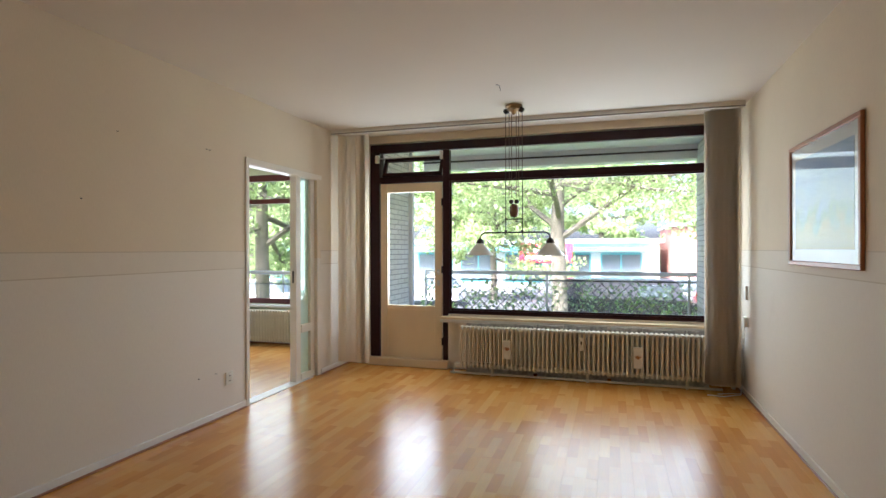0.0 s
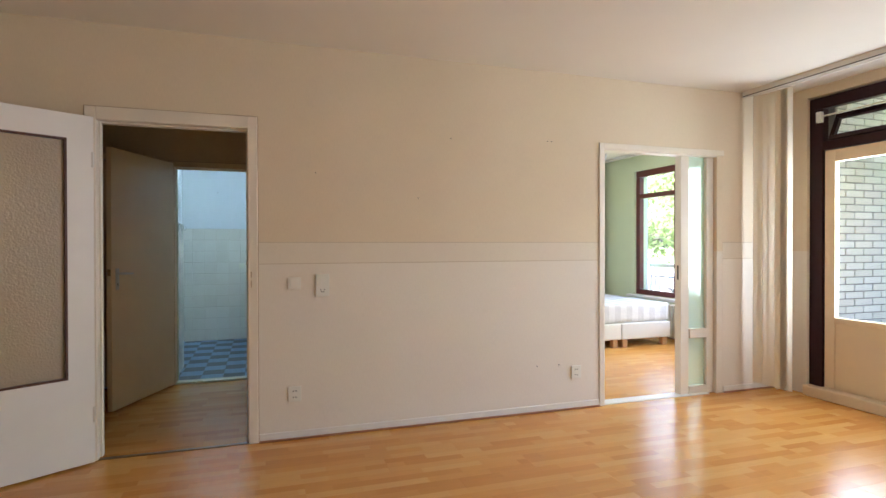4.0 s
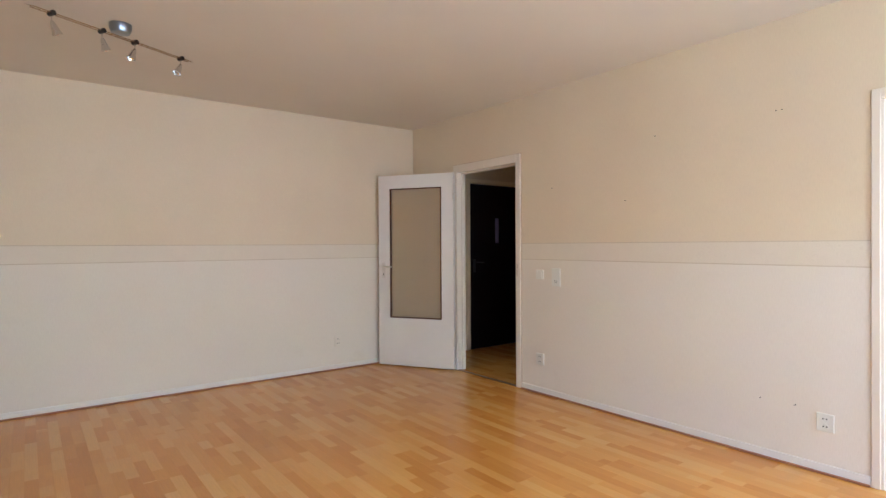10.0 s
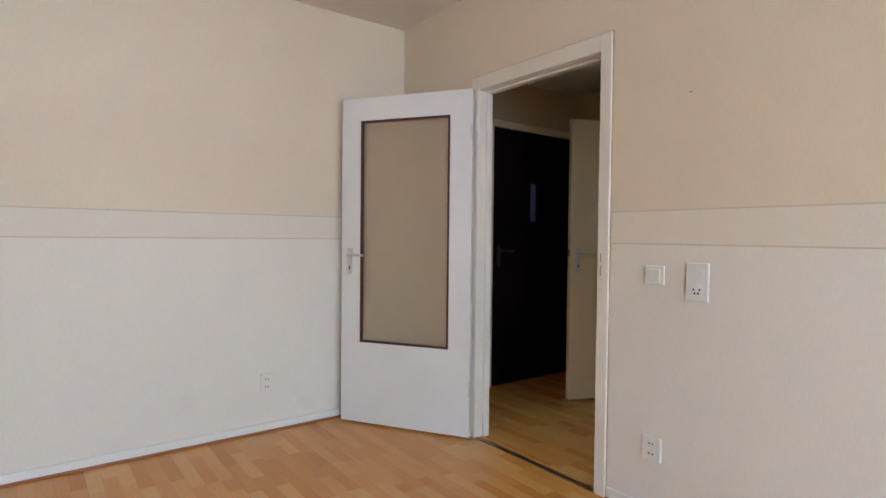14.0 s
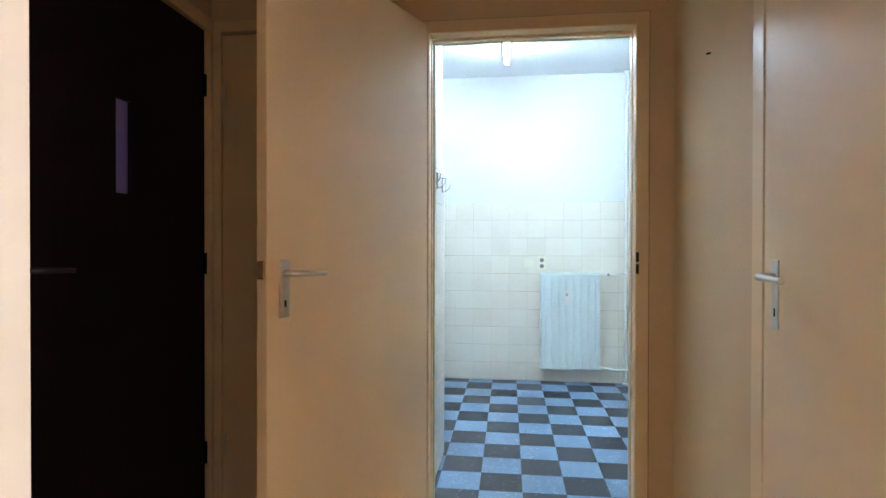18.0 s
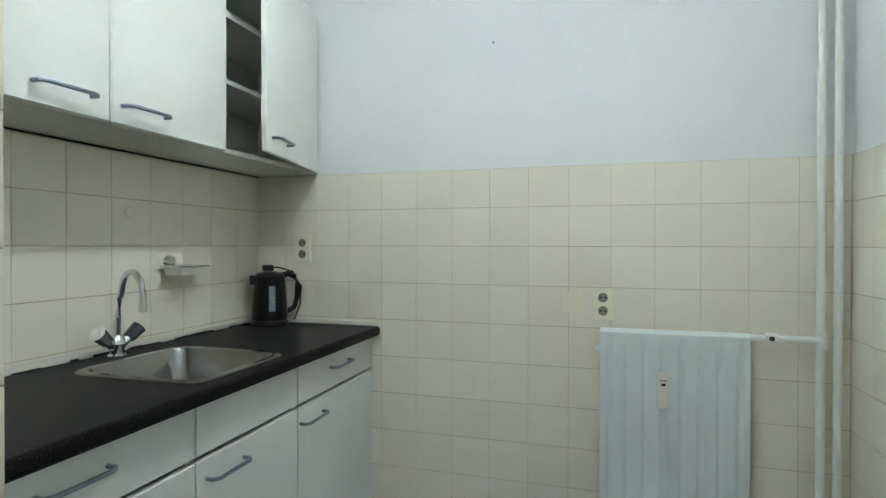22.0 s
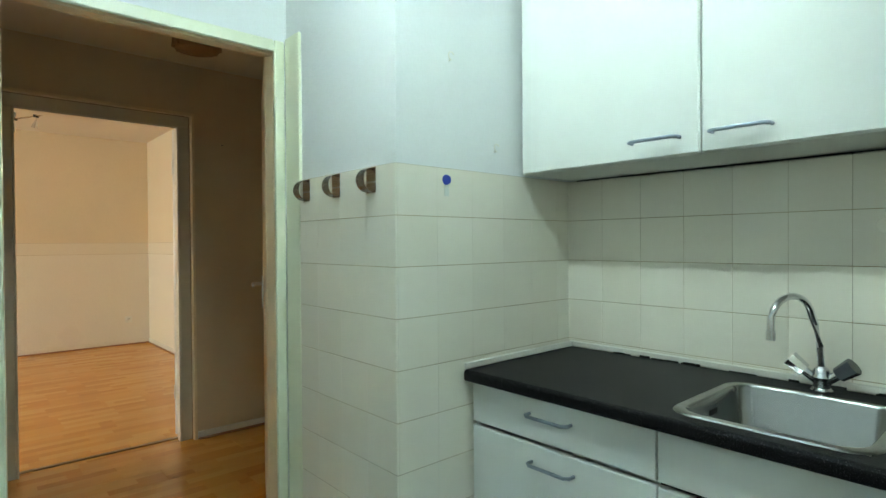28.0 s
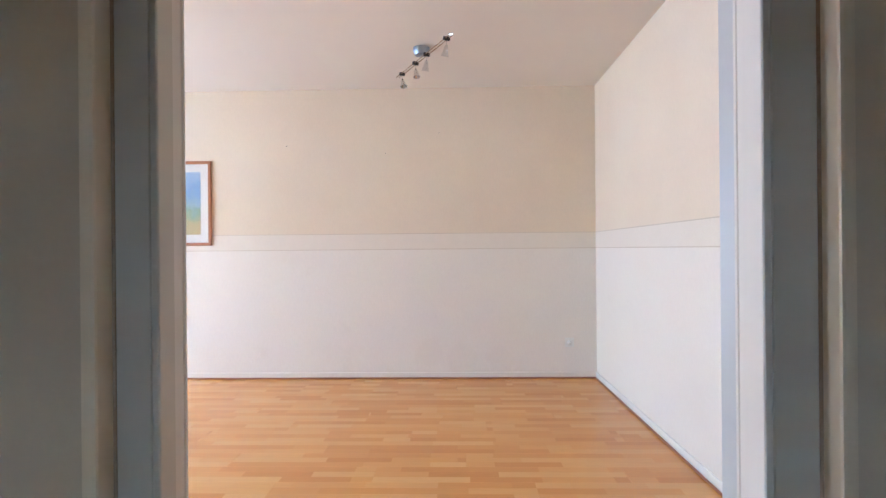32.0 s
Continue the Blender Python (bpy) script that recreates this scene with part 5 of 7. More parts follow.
for k in range(26):
    x = rng.uniform(-3.72, -2.63) if k < 18 else rng.uniform(-4.2, -3.75)
    w = rng.uniform(0.015, 0.09)
    part("mould_streak", boxes(((x + tx, KS + 0.0195 - 0.05, -0.001), (x + w + tx, KS + 0.0225 - 0.05, rng.uniform(0.003, 0.008)))), MOULD, seal)

# inset sink
sink = thing("sink", ((SX0 + SX1) / 2, (SY0 + SY1) / 2 + RUN_Y, 0.870), 0, "stainless steel inset sink with rounded corners", "sink")
hw, hd = (SX1 - SX0) / 2, (SY1 - SY0) / 2


def rounded(w, d, r, z, n=6):
    pts = []
    for cx, cy, a0 in ((w - r, d - r, 0), (-w + r, d - r, 90), (-w + r, -d + r, 180), (w - r, -d + r, 270)):
        for k in range(n + 1):
            a = radians(a0 + 90 * k / n)
            pts.append((cx + r * math.cos(a), cy + r * math.sin(a), z))
    return pts


bm = bmesh.new()
loops = [[bm.verts.new(p) for p in rounded(*q)] for q in ((hw + 0.016, hd + 0.014, 0.065, 0.0005), (hw + 0.012, hd + 0.010, 0.062, 0.004), (hw - 0.008, hd - 0.008, 0.055, 0.004), (hw - 0.013, hd - 0.013, 0.052, -0.002), (hw - 0.022, hd - 0.022, 0.05, -0.12), (hw - 0.045, hd - 0.045, 0.04, -0.150), (0.03, 0.03, 0.0299, -0.153))]
for p, q in zip(loops, loops[1:]):
    for j in range(len(p)):
        bm.faces.new((p[j], p[(j + 1) % len(p)], q[(j + 1) % len(p)], q[j]))
bm.faces.new(loops[-1])
bmesh.ops.recalc_face_normals(bm, faces=bm.faces[:])
for f in bm.faces:
    f.normal_flip()
part("basin", bm, SINK_STEEL, sink, "brushed steel basin", True)
part("strainer", lathe(bmesh.new(), [(0.032, 0.0), (0.034, 0.004), (0.02, 0.002), (0.004, 0.001)], (0, 0, -0.153), 20), CHROME, sink, "", True)
for k in range(6):
    part("overflow_slot", boxes(((hw - 0.0175, -0.02 + k * 0.008, -0.045), (hw - 0.0155, -0.016 + k * 0.008, -0.03))), SHADOW_GAP, sink)

# mixer tap
tap = thing("mixer_tap", (-3.436, 0.085 + RUN_Y, 0.8705), 0, "chrome mixer tap with swan-neck spout and two angled knobs", "tap")
part("base", lathe(bmesh.new(), [(0.026, 0), (0.026, 0.006), (0.019, 0.012), (0.019, 0.03), (0.024, 0.04), (0.018, 0.06), (0.009, 0.068)], n=20), CHROME, tap, "", True)
neck = [Vector((0, 0, 0.06)), Vector((0, 0.006, 0.12)), Vector((0, 0.022, 0.18))] + arc((0, 0.098, 0.19), 0.066, math.pi * 0.94, 0.0, 12, (0, 1, 0)) + [Vector((0.0, 0.164, 0.18)), Vector((0.0, 0.164, 0.168))]
neck = [Vector((0.42 * p.y, p.y, p.z)) for p in neck]
part("spout", tube(bmesh.new(), neck, 0.0088, 14), CHROME, tap, "chrome swan-neck spout", True)
part("aerator", rod(neck[-1] + Vector((0, 0, 0.004)), neck[-1] - Vector((0, 0, 0.02)), 0.011, n=14), CHROME, tap, "", True)
for sx in (-1, 1):
    bm = cyl(bmesh.new(), (sx * 0.012, 0.0, 0.032), (sx * 0.038, 0.004, 0.052), 0.013, 0.012, 14)
    arm1 = part("valve_body", bm, CHROME, tap, "", True)
    bm = cyl(bmesh.new(), (sx * 0.038, 0.004, 0.052), (sx * 0.072, 0.008, 0.08), 0.019, 0.023, 8)
    part("knob", bm, SMOKED if sx < 0 else CHROME, arm1, "angular chrome and smoked knob")

# wall cabinets
VX = (-2.604, -3.217, -3.652, -4.2365)
UZ0, UZ1, UY = 1.503, 2.16, 0.286
for k in range(3):
    x0, x1 = VX[k], VX[k + 1]
    u = thing("wall_cabinet", ((x0 + x1) / 2, 0.15 + RUN_Y, UZ0), 0, ("white wall cabinet with a closed door", "white wall cabinet with a closed door above the sink", "white wall cabinet with its door ajar over empty shelves")[k], "cabinet", "kitchen wall cabinets")
    cx = (x0 + x1) / 2

    def cab(a, b, mat, name, bev=0.0):
        return part(name, box(bmesh.new(), (a[0] - cx, a[1] - 0.15, a[2] - UZ0), (b[0] - cx, b[1] - 0.15, b[2] - UZ0), bev), mat, u)

    yb = 0.017
    cab((x1, yb, UZ0), (x0, UY, UZ0 + 0.016), CUPBOARD, "bottom_board")
    cab((x1, yb, UZ1 - 0.016), (x0, UY, UZ1), CUPBOARD, "top_board")
    cab((x1, yb, UZ0 + 0.016), (x1 + 0.016, UY, UZ1 - 0.016), CUPBOARD, "side_board")
    cab((x0 - 0.016, yb, UZ0 + 0.016), (x0, UY, UZ1 - 0.016), CUPBOARD, "side_board")
    cab((x1 + 0.016, yb, UZ0 + 0.016), (x0 - 0.016, yb + 0.004, UZ1 - 0.016), CUPBOARD_IN, "back_board")
    if k == 2:
        for z in (1.735, 1.955):
            cab((x1 + 0.0165, yb + 0.005, z), (x0 - 0.0165, UY - 0.012, z + 0.016), CUPBOARD, "shelf")
        d = part("door", box(bmesh.new(), (0.0, -0.018, 0.0), (x0 - x1 - 0.004, 0.0, UZ1 - UZ0 - 0.004), 0.005, 3), CUPBOARD, u)
        d.matrix_basis = pose(x1 + 0.002 - cx, UY + 0.0205 - 0.15, 0.002, 0, 0, 13)
        w = x0 - x1
        hx = w - 0.055
        part("handle", tube(bmesh.new(), [(hx, 0, 0.05), (hx, 0.02, 0.05), (hx - 0.012, 0.03, 0.05), (hx - 0.13, 0.03, 0.05), (hx - 0.142, 0.02, 0.05), (hx - 0.142, 0, 0.05)], 0.0052, 8), BLUE_STEEL, d, "satin grey bow handle", True)
    else:
        d = cab((x1 + 0.002, UY + 0.0005, UZ0), (x0 - 0.002, UY + 0.019, UZ1), CUPBOARD, "door", 0.005)
        hx = (-3.022, -3.248)[k]
        y = UY + 0.019 - 0.15
        pts = [(hx, 0, 0), (hx, 0.02, 0), (hx - 0.012, 0.03, 0), (hx - 0.128, 0.03, 0), (hx - 0.14, 0.02, 0), (hx - 0.14, 0, 0)]
        part("handle", tube(bmesh.new(), [(p[0] - cx, p[1] + y, 0.05) for p in pts], 0.0052, 8), BLUE_STEEL, d, "satin grey bow handle", True)
# dark strip paints the shade of the gap under the cabinets
part_gap = thing("cabinet_gap_strip", (-3.43, KS + 0.008, 1.498), 0, "dark strip painting the shaded gap between tiles and wall cabinets", "filler strip")
part("strip", boxes(((-0.81, 0, -0.003), (0.80, 0.004, 0.004))), SHADOW_GAP, part_gap)

# kettle
kt = thing("electric_kettle", (-4.148, 0.128 + RUN_Y, 0.8705), -48, "black plastic electric kettle with its plug laid on the lid", "kettle")
part("power_base", lathe(bmesh.new(), [(0.076, 0), (0.078, 0.01), (0.07, 0.02)], n=24), BLACK_PLASTIC, kt, "", True)
part("jug", lathe(bmesh.new(), [(0.07, 0.021), (0.073, 0.03), (0.068, 0.10), (0.062, 0.19), (0.06, 0.205), (0.05, 0.207)], n=28), BLACK_PLASTIC, kt, "", True)
part("lid", lathe(bmesh.new(), [(0.058, 0.206), (0.056, 0.214), (0.03, 0.221), (0.008, 0.222)], n=24), BLACK_PLASTIC, kt, "", True)
bm = box(bmesh.new(), (0.05, -0.018, 0.17), (0.083, 0.018, 0.208), 0.008, 2)
part("spout", bm, BLACK_PLASTIC, kt, "", True)
hp = [Vector((-0.05, 0, 0.205)), Vector((-0.075, 0, 0.213)), Vector((-0.102, 0, 0.20)), Vector((-0.115, 0, 0.165)), Vector((-0.112, 0, 0.11)), Vector((-0.10, 0, 0.07)), Vector((-0.068, 0, 0.052))]
part("handle", tube(bmesh.new(), hp, [0.014, 0.013, 0.012, 0.012, 0.011, 0.010, 0.012], 12), BLACK_PLASTIC, kt, "", True)
gauge = part("water_gauge", box(bmesh.new(), (-0.012, 0.0635, 0.06), (0.014, 0.0715, 0.165), 0.003), GREY_PLASTIC, kt, "smoked water gauge")
for z in (0.10, 0.118, 0.136):
    part("gauge_ring", lathe(bmesh.new(), [(0.007, 0), (0.007, 0.0008), (0.005, 0.0008), (0.005, 0)], n=14, m=Matrix.Translation((0.001, 0.0718, z)) @ Matrix.Rotation(radians(-90), 4, "X")), CHROME, gauge)
part("plug", box(bmesh.new(), (-0.015, -0.018, 0.224), (0.03, 0.014, 0.25), 0.008, 2), BLACK_PLASTIC, kt, "", True)
part("cable", tube(bmesh.new(), [(0.03, 0, 0.236), (-0.03, 0.012, 0.24), (-0.09, 0.018, 0.222), (-0.125, 0.02, 0.16), (-0.12, 0.02, 0.08), (-0.1, 0.0, 0.015)], 0.0035, 8), BLACK_PLASTIC, kt, "", True)
part("base_cable", tube(bmesh.new(), [(0.075, 0.01, 0.006), (0.10, 0.02, 0.005), (0.115, 0.0, 0.005), (0.10, -0.03, 0.005), (0.076, -0.02, 0.006)], 0.0035, 8), BLACK_PLASTIC, kt, "", True)

# soap dish on the tiles
sd = thing("soap_dish", (-3.738, KS + 0.012, 1.10), 0, "white soap dish in a chrome wall holder", "soap dish")
part("wall_boss", cyl(bmesh.new(), (0.02, 0, 0.045), (0.02, 0.014, 0.045), 0.024, 0.018, 18), CHROME, sd, "chrome wall boss", True)
part("wire", tube(bmesh.new(), [(-0.07, 0.012, 0.03), (-0.072, 0.09, 0.03), (0.072, 0.09, 0.03), (0.07, 0.012, 0.03), (-0.068, 0.012, 0.03)], 0.003, 6), CHROME, sd, "", True)
bm = bmesh.new()
lo = [[bm.verts.new((x, y + 0.05, z)) for x, y, z in rounded(*q)] for q in ((0.060, 0.032, 0.012, 0.0), (0.064, 0.036, 0.012, 0.024), (0.070, 0.041, 0.014, 0.026), (0.070, 0.041, 0.014, 0.029), (0.061, 0.033, 0.011, 0.029), (0.057, 0.029, 0.01, 0.005))]
for p, q in zip(lo, lo[1:]):
    for j in range(len(p)):
        bm.faces.new((p[j], p[(j + 1) % len(p)], q[(j + 1) % len(p)], q[j]))
bm.faces.new(lo[0][::-1])
bm.faces.new(lo[-1])
part("dish", bm, IVORY, sd, "ivory plastic dish", True)
hk = thing("suction_hook", (-3.555, KS + 0.0115, 1.307), 0, "round clear hook base on a tile", "hook")
part("pad", cyl(bmesh.new(), (0, 0, 0), (0, 0.003, 0), 0.02, 0.018, 20), TILE, hk, "", True)

# panel radiator with riser pipes
pr = thing("panel_radiator", (KX + 0.040, 1.798, 0.113), 0, "white ribbed panel radiator on the tiled wall", "radiator")
RW, RH = 0.236, 0.80
bm = bmesh.new()
nrib = 8
cols = []
for k in range(nrib * 16 + 1):
    t = k / (nrib * 16)
    ph = (t * nrib) % 1.0
    groove = max(0.0, 1.0 - ((ph - 0.5) / 0.19) ** 2)
    cols.append((-RW + 2 * RW * t, 0.052 - 0.010 * groove))
grid = []
for z, flat in ((0.0, 0.03), (0.012, 0.052), (0.035, 0.052), (0.06, None), (RH - 0.06, None), (RH - 0.035, 0.052), (RH - 0.012, 0.052), (RH, 0.03)):
    grid.append([bm.verts.new((dep if flat is None else flat, y, z)) for y, dep in cols])
for a, b in zip(grid, grid[1:]):
    for j in range(len(a) - 1):
        bm.faces.new((a[j], a[j + 1], b[j + 1], b[j]))
part("front_panel", bm, RADIATOR_W, pr, "", True)
part("rear_panel", box(bmesh.new(), (0.0, -RW, 0.005), (0.030, RW, RH - 0.005), 0.006), RADIATOR_W, pr)
for y in (-RW, RW):
    part("side_seam", box(bmesh.new(), (0.012, y - 0.004, 0.012), (0.05, y + 0.004, RH - 0.012), 0.003), RADIATOR_W, pr)
for z in (0.1, 0.7):
    part("bracket", boxes(((-0.0275, -0.15, z - 0.02), (0.0, -0.13, z + 0.02)), ((-0.0275, 0.13, z - 0.02), (0.0, 0.15, z + 0.02))), RADIATOR_W, pr)
for y in (-RW - 0.006,):
    for z in (0.1, 0.72):
        part("plug_cap", rod((0.026, y - 0.012, z), (0.026, y + 0.008, z), 0.012, n=12), RADIATOR_W, pr, "", True)
part("valve", tube(bmesh.new(), [(0.026, RW, 0.787), (0.026, RW + 0.09, 0.787), (0.02, RW + 0.215, 0.787)], 0.0095, 10), PIPE, pr, "white connection pipe", True)
part("valve_nut", rod((0.026, RW + 0.05, 0.787), (0.026, RW + 0.085, 0.787), 0.017, n=6), PIPE, pr)
part("valve_stem", rod((0.026, RW + 0.06, 0.787), (0.045, RW + 0.068, 0.787), 0.008, n=10), BLACK_PLASTIC, pr, "", True)
part("return_pipe", tube(bmesh.new(), [(0.026, RW - 0.01, 0.018), (0.026, RW + 0.06, 0.018), (0.026, RW + 0.12, 0.005), (0.02, RW + 0.262, 0.012)], 0.0095, 10), PIPE, pr, "white return pipe", True)
part("return_nut", rod((0.026, RW - 0.005, 0.018), (0.026, RW + 0.03, 0.018), 0.016, n=6), PIPE, pr)
em = thing("heat_meter", (KX + 0.0925, 1.767, 0.651), 0, "white heat cost meter on the radiator front", "meter")
part("body", box(bmesh.new(), (0, -0.018, 0), (0.022, 0.018, 0.125), 0.004, 2), WHITE, em)
part("display", boxes(((0.0215, -0.007, 0.078), (0.0228, 0.007, 0.086))), SHADOW_GAP, em)
part("number_bar", boxes(((0.0215, -0.012, 0.094), (0.0226, 0.012, 0.098))), GREY_PLASTIC, em)
for y in (2.248, 2.297):
    rp = thing("riser_pipe", (KX + 0.05, y, 0), 0, "white painted heating riser from floor to ceiling", "pipe", "kitchen risers")
    part("pipe", rod((0, 0, 0.0), (0, 0, KH), 0.0125, n=18), PIPE, rp, "", True)
    part("ceiling_rosette", rod((0, 0, KH - 0.018), (0, 0, KH), 0.028, n=18), PIPE, rp, "", True)
    part("floor_rosette", rod((0, 0, 0.001), (0, 0, 0.012), 0.028, n=18), PIPE, rp, "", True)
    for z in (0.128, 0.900):
        if (y < 2.27) == (z > 0.5):
            part("tee", rod((0, 0, z - 0.03), (0, 0, z + 0.03), 0.021, n=14), PIPE, rp, "", True)

wall_plate("wall_socket", (KX + 0.012, 1.570, 0.990), 90, 0.068, 0.115, "yellowed double socket above the radiator", "double", "kitchen sockets", YELLOWED)
wall_plate("light_switch", (KX + 0.012, 1.462, 0.993), 90, 0.075, 0.075, "yellowed blank switch plate beside the socket", "switch", "", YELLOWED)
wall_plate("wall_socket", (KX + 0.012, 0.337, 1.189), 90, 0.08, 0.115, "yellowed double socket above the kettle", "double", "kitchen sockets", YELLOWED)

# capped water tap on the north tiles
ct = thing("wall_tap", (-2.853, KN - 0.012, 0.985), 0, "black and chrome appliance tap on the tiles", "tap")
part("rosette", cyl(bmesh.new(), (0, 0, 0), (0, -0.018, 0), 0.034, 0.026, 22), CHROME, ct, "", True)
part("body", rod((0, -0.012, 0), (-0.007, -0.045, 0.0), 0.0135, n=14), BLACK_PLASTIC, ct, "", True)
part("collar", rod((-0.006, -0.038, 0.0), (-0.012, -0.056, 0.001), 0.0165, n=14), BLACK_PLASTIC, ct, "", True)
part("nozzle", rod((-0.012, -0.055, 0.001), (-0.016, -0.068, 0.002), 0.0115, n=12), CHROME, ct, "", True)
part("cap", rod((-0.016, -0.066, 0.003), (-0.020, -0.080, 0.006), 0.017, n=6), BLUE_STEEL, ct)
part("outlet", tube(bmesh.new(), [(-0.012, -0.058, -0.008), (-0.013, -0.060, -0.022), (-0.018, -0.066, -0.026)], 0.006, 8), IVORY, ct, "small white outlet", True)

# steel hooks and the blue pin on the pier
for x in (-2.064, -2.267, -2.470):
    h = thing("towel_hook", (x, PY + 0.012, 1.459), 0, "stainless steel curved towel hook on the top tile row", "hook", "towel hooks")
    part("plate", box(bmesh.new(), (-0.025, 0, -0.039), (0.025, 0.002, 0.039), 0.0008), STEEL, h)
    bm = bmesh.new()
    ring = arc((0, 0.006, 0.0), 0.036, radians(105), radians(-115), 14, (0, 1, 0), (0, 0, 1))
    rows = []
    for j, p in enumerate(ring):
        w = 0.022 - 0.008 * abs(j / 14 - 0.5)
        rows.append([bm.verts.new((-w, p.y, p.z)), bm.verts.new((w, p.y, p.z))])
    for p, q in zip(rows, rows[1:]):
        bm.faces.new((p[0], q[0], q[1], p[1]))
    bmesh.ops.solidify(bm, geom=bm.faces[:], thickness=0.0025)
    part("curl", bm, STEEL, h, "bent steel strip", True)
bp = thing("blue_pin", (PX - 0.012, 0.748, 1.464), 0, "blue round plastic pin stuck on a tile", "pin")
part("head", cyl(bmesh.new(), (0, 0, 0), (-0.007, 0, 0), 0.0165, 0.014, 18), material("blue_plastic", (0.02, 0.06, 0.42), 0.35), bp, "", True)
part("glue_mark", boxes(((-0.0012, -0.010, -0.05), (0.0, 0.008, -0.016))), CUPBOARD_IN, bp)
for y, z in ((0.520, 1.575), (0.725, 1.838)):
    ch = thing("cup_hook", (PX, y, z), 0, "small white screw hook in the plaster", "hook", "cup hooks")
    part("hook", tube(bmesh.new(), [(0.002, 0, 0), (-0.012, 0, 0), *arc((-0.014, 0, 0.012), 0.012, radians(-90), radians(150), 8, (0, 1, 0), (0, 0, 1))], 0.0022, 6), IVORY, ch)

for x in (-3.318, -3.246):
    nl = thing("nail", (x, KN, 1.717), 0, "small dark nail hole plug in the white plaster", "nail", "nails in the wall")
    part("shank", rod((0, 0.002, 0), (0, -0.008, -0.002), 0.004, n=6), IRON, nl)

nl = thing("nail", (KX, 1.16, 1.99), 0, "small bare nail in the white plaster", "nail", "nails in the wall")
part("shank", rod((-0.002, 0, 0), (0.010, 0, -0.002), 0.003, n=6), IRON, nl)

# ---- hall ----
fd = thing("front_door", (-1.754, HS - 0.03, 0.012), 0, "dark brown front door with a narrow frosted slit window, closed", "door", "", "structure")
for nm, a, b in (("door_panel", (-0.006, -0.02, -0.01), (0.441, 0.02, 2.03)), ("door_panel", (0.518, -0.02, -0.01), (0.945, 0.02, 2.03)), ("door_panel", (0.441, -0.02, -0.01), (0.518, 0.02, 1.300)), ("door_panel", (0.441, -0.02, 1.614), (0.518, 0.02, 2.03))):
    part(nm, boxes((a, b)), DARK_DOOR, fd)
part("slit_pane", boxes(((0.441, -0.004, 1.300), (0.518, 0.004, 1.614))), FROST3, fd, "frosted slit window")
handle(fd, 0.87, 1.06, 1, -1, IRON)
hinges(fd, -0.003, (0.25, 1.05, 1.80), 0.024, DARK_DOOR)
ff = thing("door_frame_4", (0, 0, 0), 0, "cream painted front door frame", "door frame", "", "structure")
for nm, a, b in (("jamb", (-1.794, HS - 0.1, 0), (-1.763, HS + 0.014, 2.045)), ("jamb", (-0.806, HS - 0.1, 0), (-0.745, HS + 0.014, 2.045)), ("head", (-1.794, HS - 0.1, 2.045), (-0.745, HS + 0.014, 2.10))):
    part(nm, box(bmesh.new(), a, b, 0.004), CREAM, ff)
# added enclosure behind the slit window; no such gallery is known
GALLERY = plaster("gallery_render", (0.5, 0.5, 0.52), (0.42, 0.42, 0.44))
setting("backdrop", boxes(((-4.0, HS - 3.2, -0.3), (2.0, HS - 3.1, 3.0))), GALLERY, "grey rendered wall added outside the front door", "wall")
setting("gallery_roof", boxes(((-4.0, HS - 3.1, 2.7), (2.0, HS - 0.13, 2.9))), GALLERY, "unseen soffit added outside the front door", "ceiling")
setting("wall_gallery_end", boxes(((-4.1, HS - 3.1, -0.3), (-4.0, HS - 0.13, 2.9))), GALLERY, "unseen grey end wall added outside the front door", "wall")
setting("pavement", boxes(((-4.0, HS - 3.1, -0.3), (2.0, HS - 0.13, -0.02))), GALLERY, "unseen deck added outside the front door", "pavement")

cd = thing("cupboard_door", (HX - 0.012, 0.085, 0.03), 90, "cream flush meter cupboard door, closed", "door", "", "structure")
part("door_panel", box(bmesh.new(), (0, -0.016, 0), (0.675, 0.012, 2.0), 0.002), CREAM, cd)
hinges(cd, 0.006, (0.262, 1.748), -0.017)
part("knob", lathe(bmesh.new(), [(0.006, 0), (0.008, 0.015), (0.015, 0.025), (0.006, 0.032)], n=14, m=Matrix.Translation((0.60, -0.016, 1.03)) @ Matrix.Rotation(radians(90), 4, "X")), ALU, cd, "", True)
cf = thing("door_frame_5", (0, 0, 0), 0, "cream painted cupboard frame", "door frame", "", "structure")
part("jamb", box(bmesh.new(), (HX - 0.05, 0.772, 0), (HX + 0.012, 0.815, 2.09), 0.003), CREAM, cf)
part("jamb", box(bmesh.new(), (HX - 0.05, 0.0445, 0), (HX + 0.006, 0.079, 2.09), 0.003), CREAM, cf)
part("head", box(bmesh.new(), (HX - 0.05, 0.079, 2.042), (HX + 0.012, 0.772, 2.09), 0.003), CREAM, cf)

nd = thing("door_4", (-0.165, HN + 0.016, 0.012), 180, "cream flush door in the hall, closed", "door", "", "structure")
part("door_panel", box(bmesh.new(), (0, -0.014, 0), (0.853, 0.026, 2.015), 0.002), CREAM, nd)
handle(nd, 0.795, 1.057, 1, -1)
hinges(nd, -0.004, (0.23, 1.79), 0.028, CREAM)
nf = thing("door_frame_6", (0, 0, 0), 0, "cream painted frame of the hall door", "door frame", "", "structure")
for nm, a, b in (("jamb", (-0.162, HN - 0.012, 0), (-0.118, HN + 0.09, 2.09)), ("jamb", (-1.085, HN - 0.012, 0), (-1.021, HN + 0.09, 2.09)), ("head", (-1.021, HN - 0.012, 2.032), (-0.162, HN + 0.09, 2.09))):
    part(nm, box(bmesh.new(), a, b, 0.003), CREAM, nf)

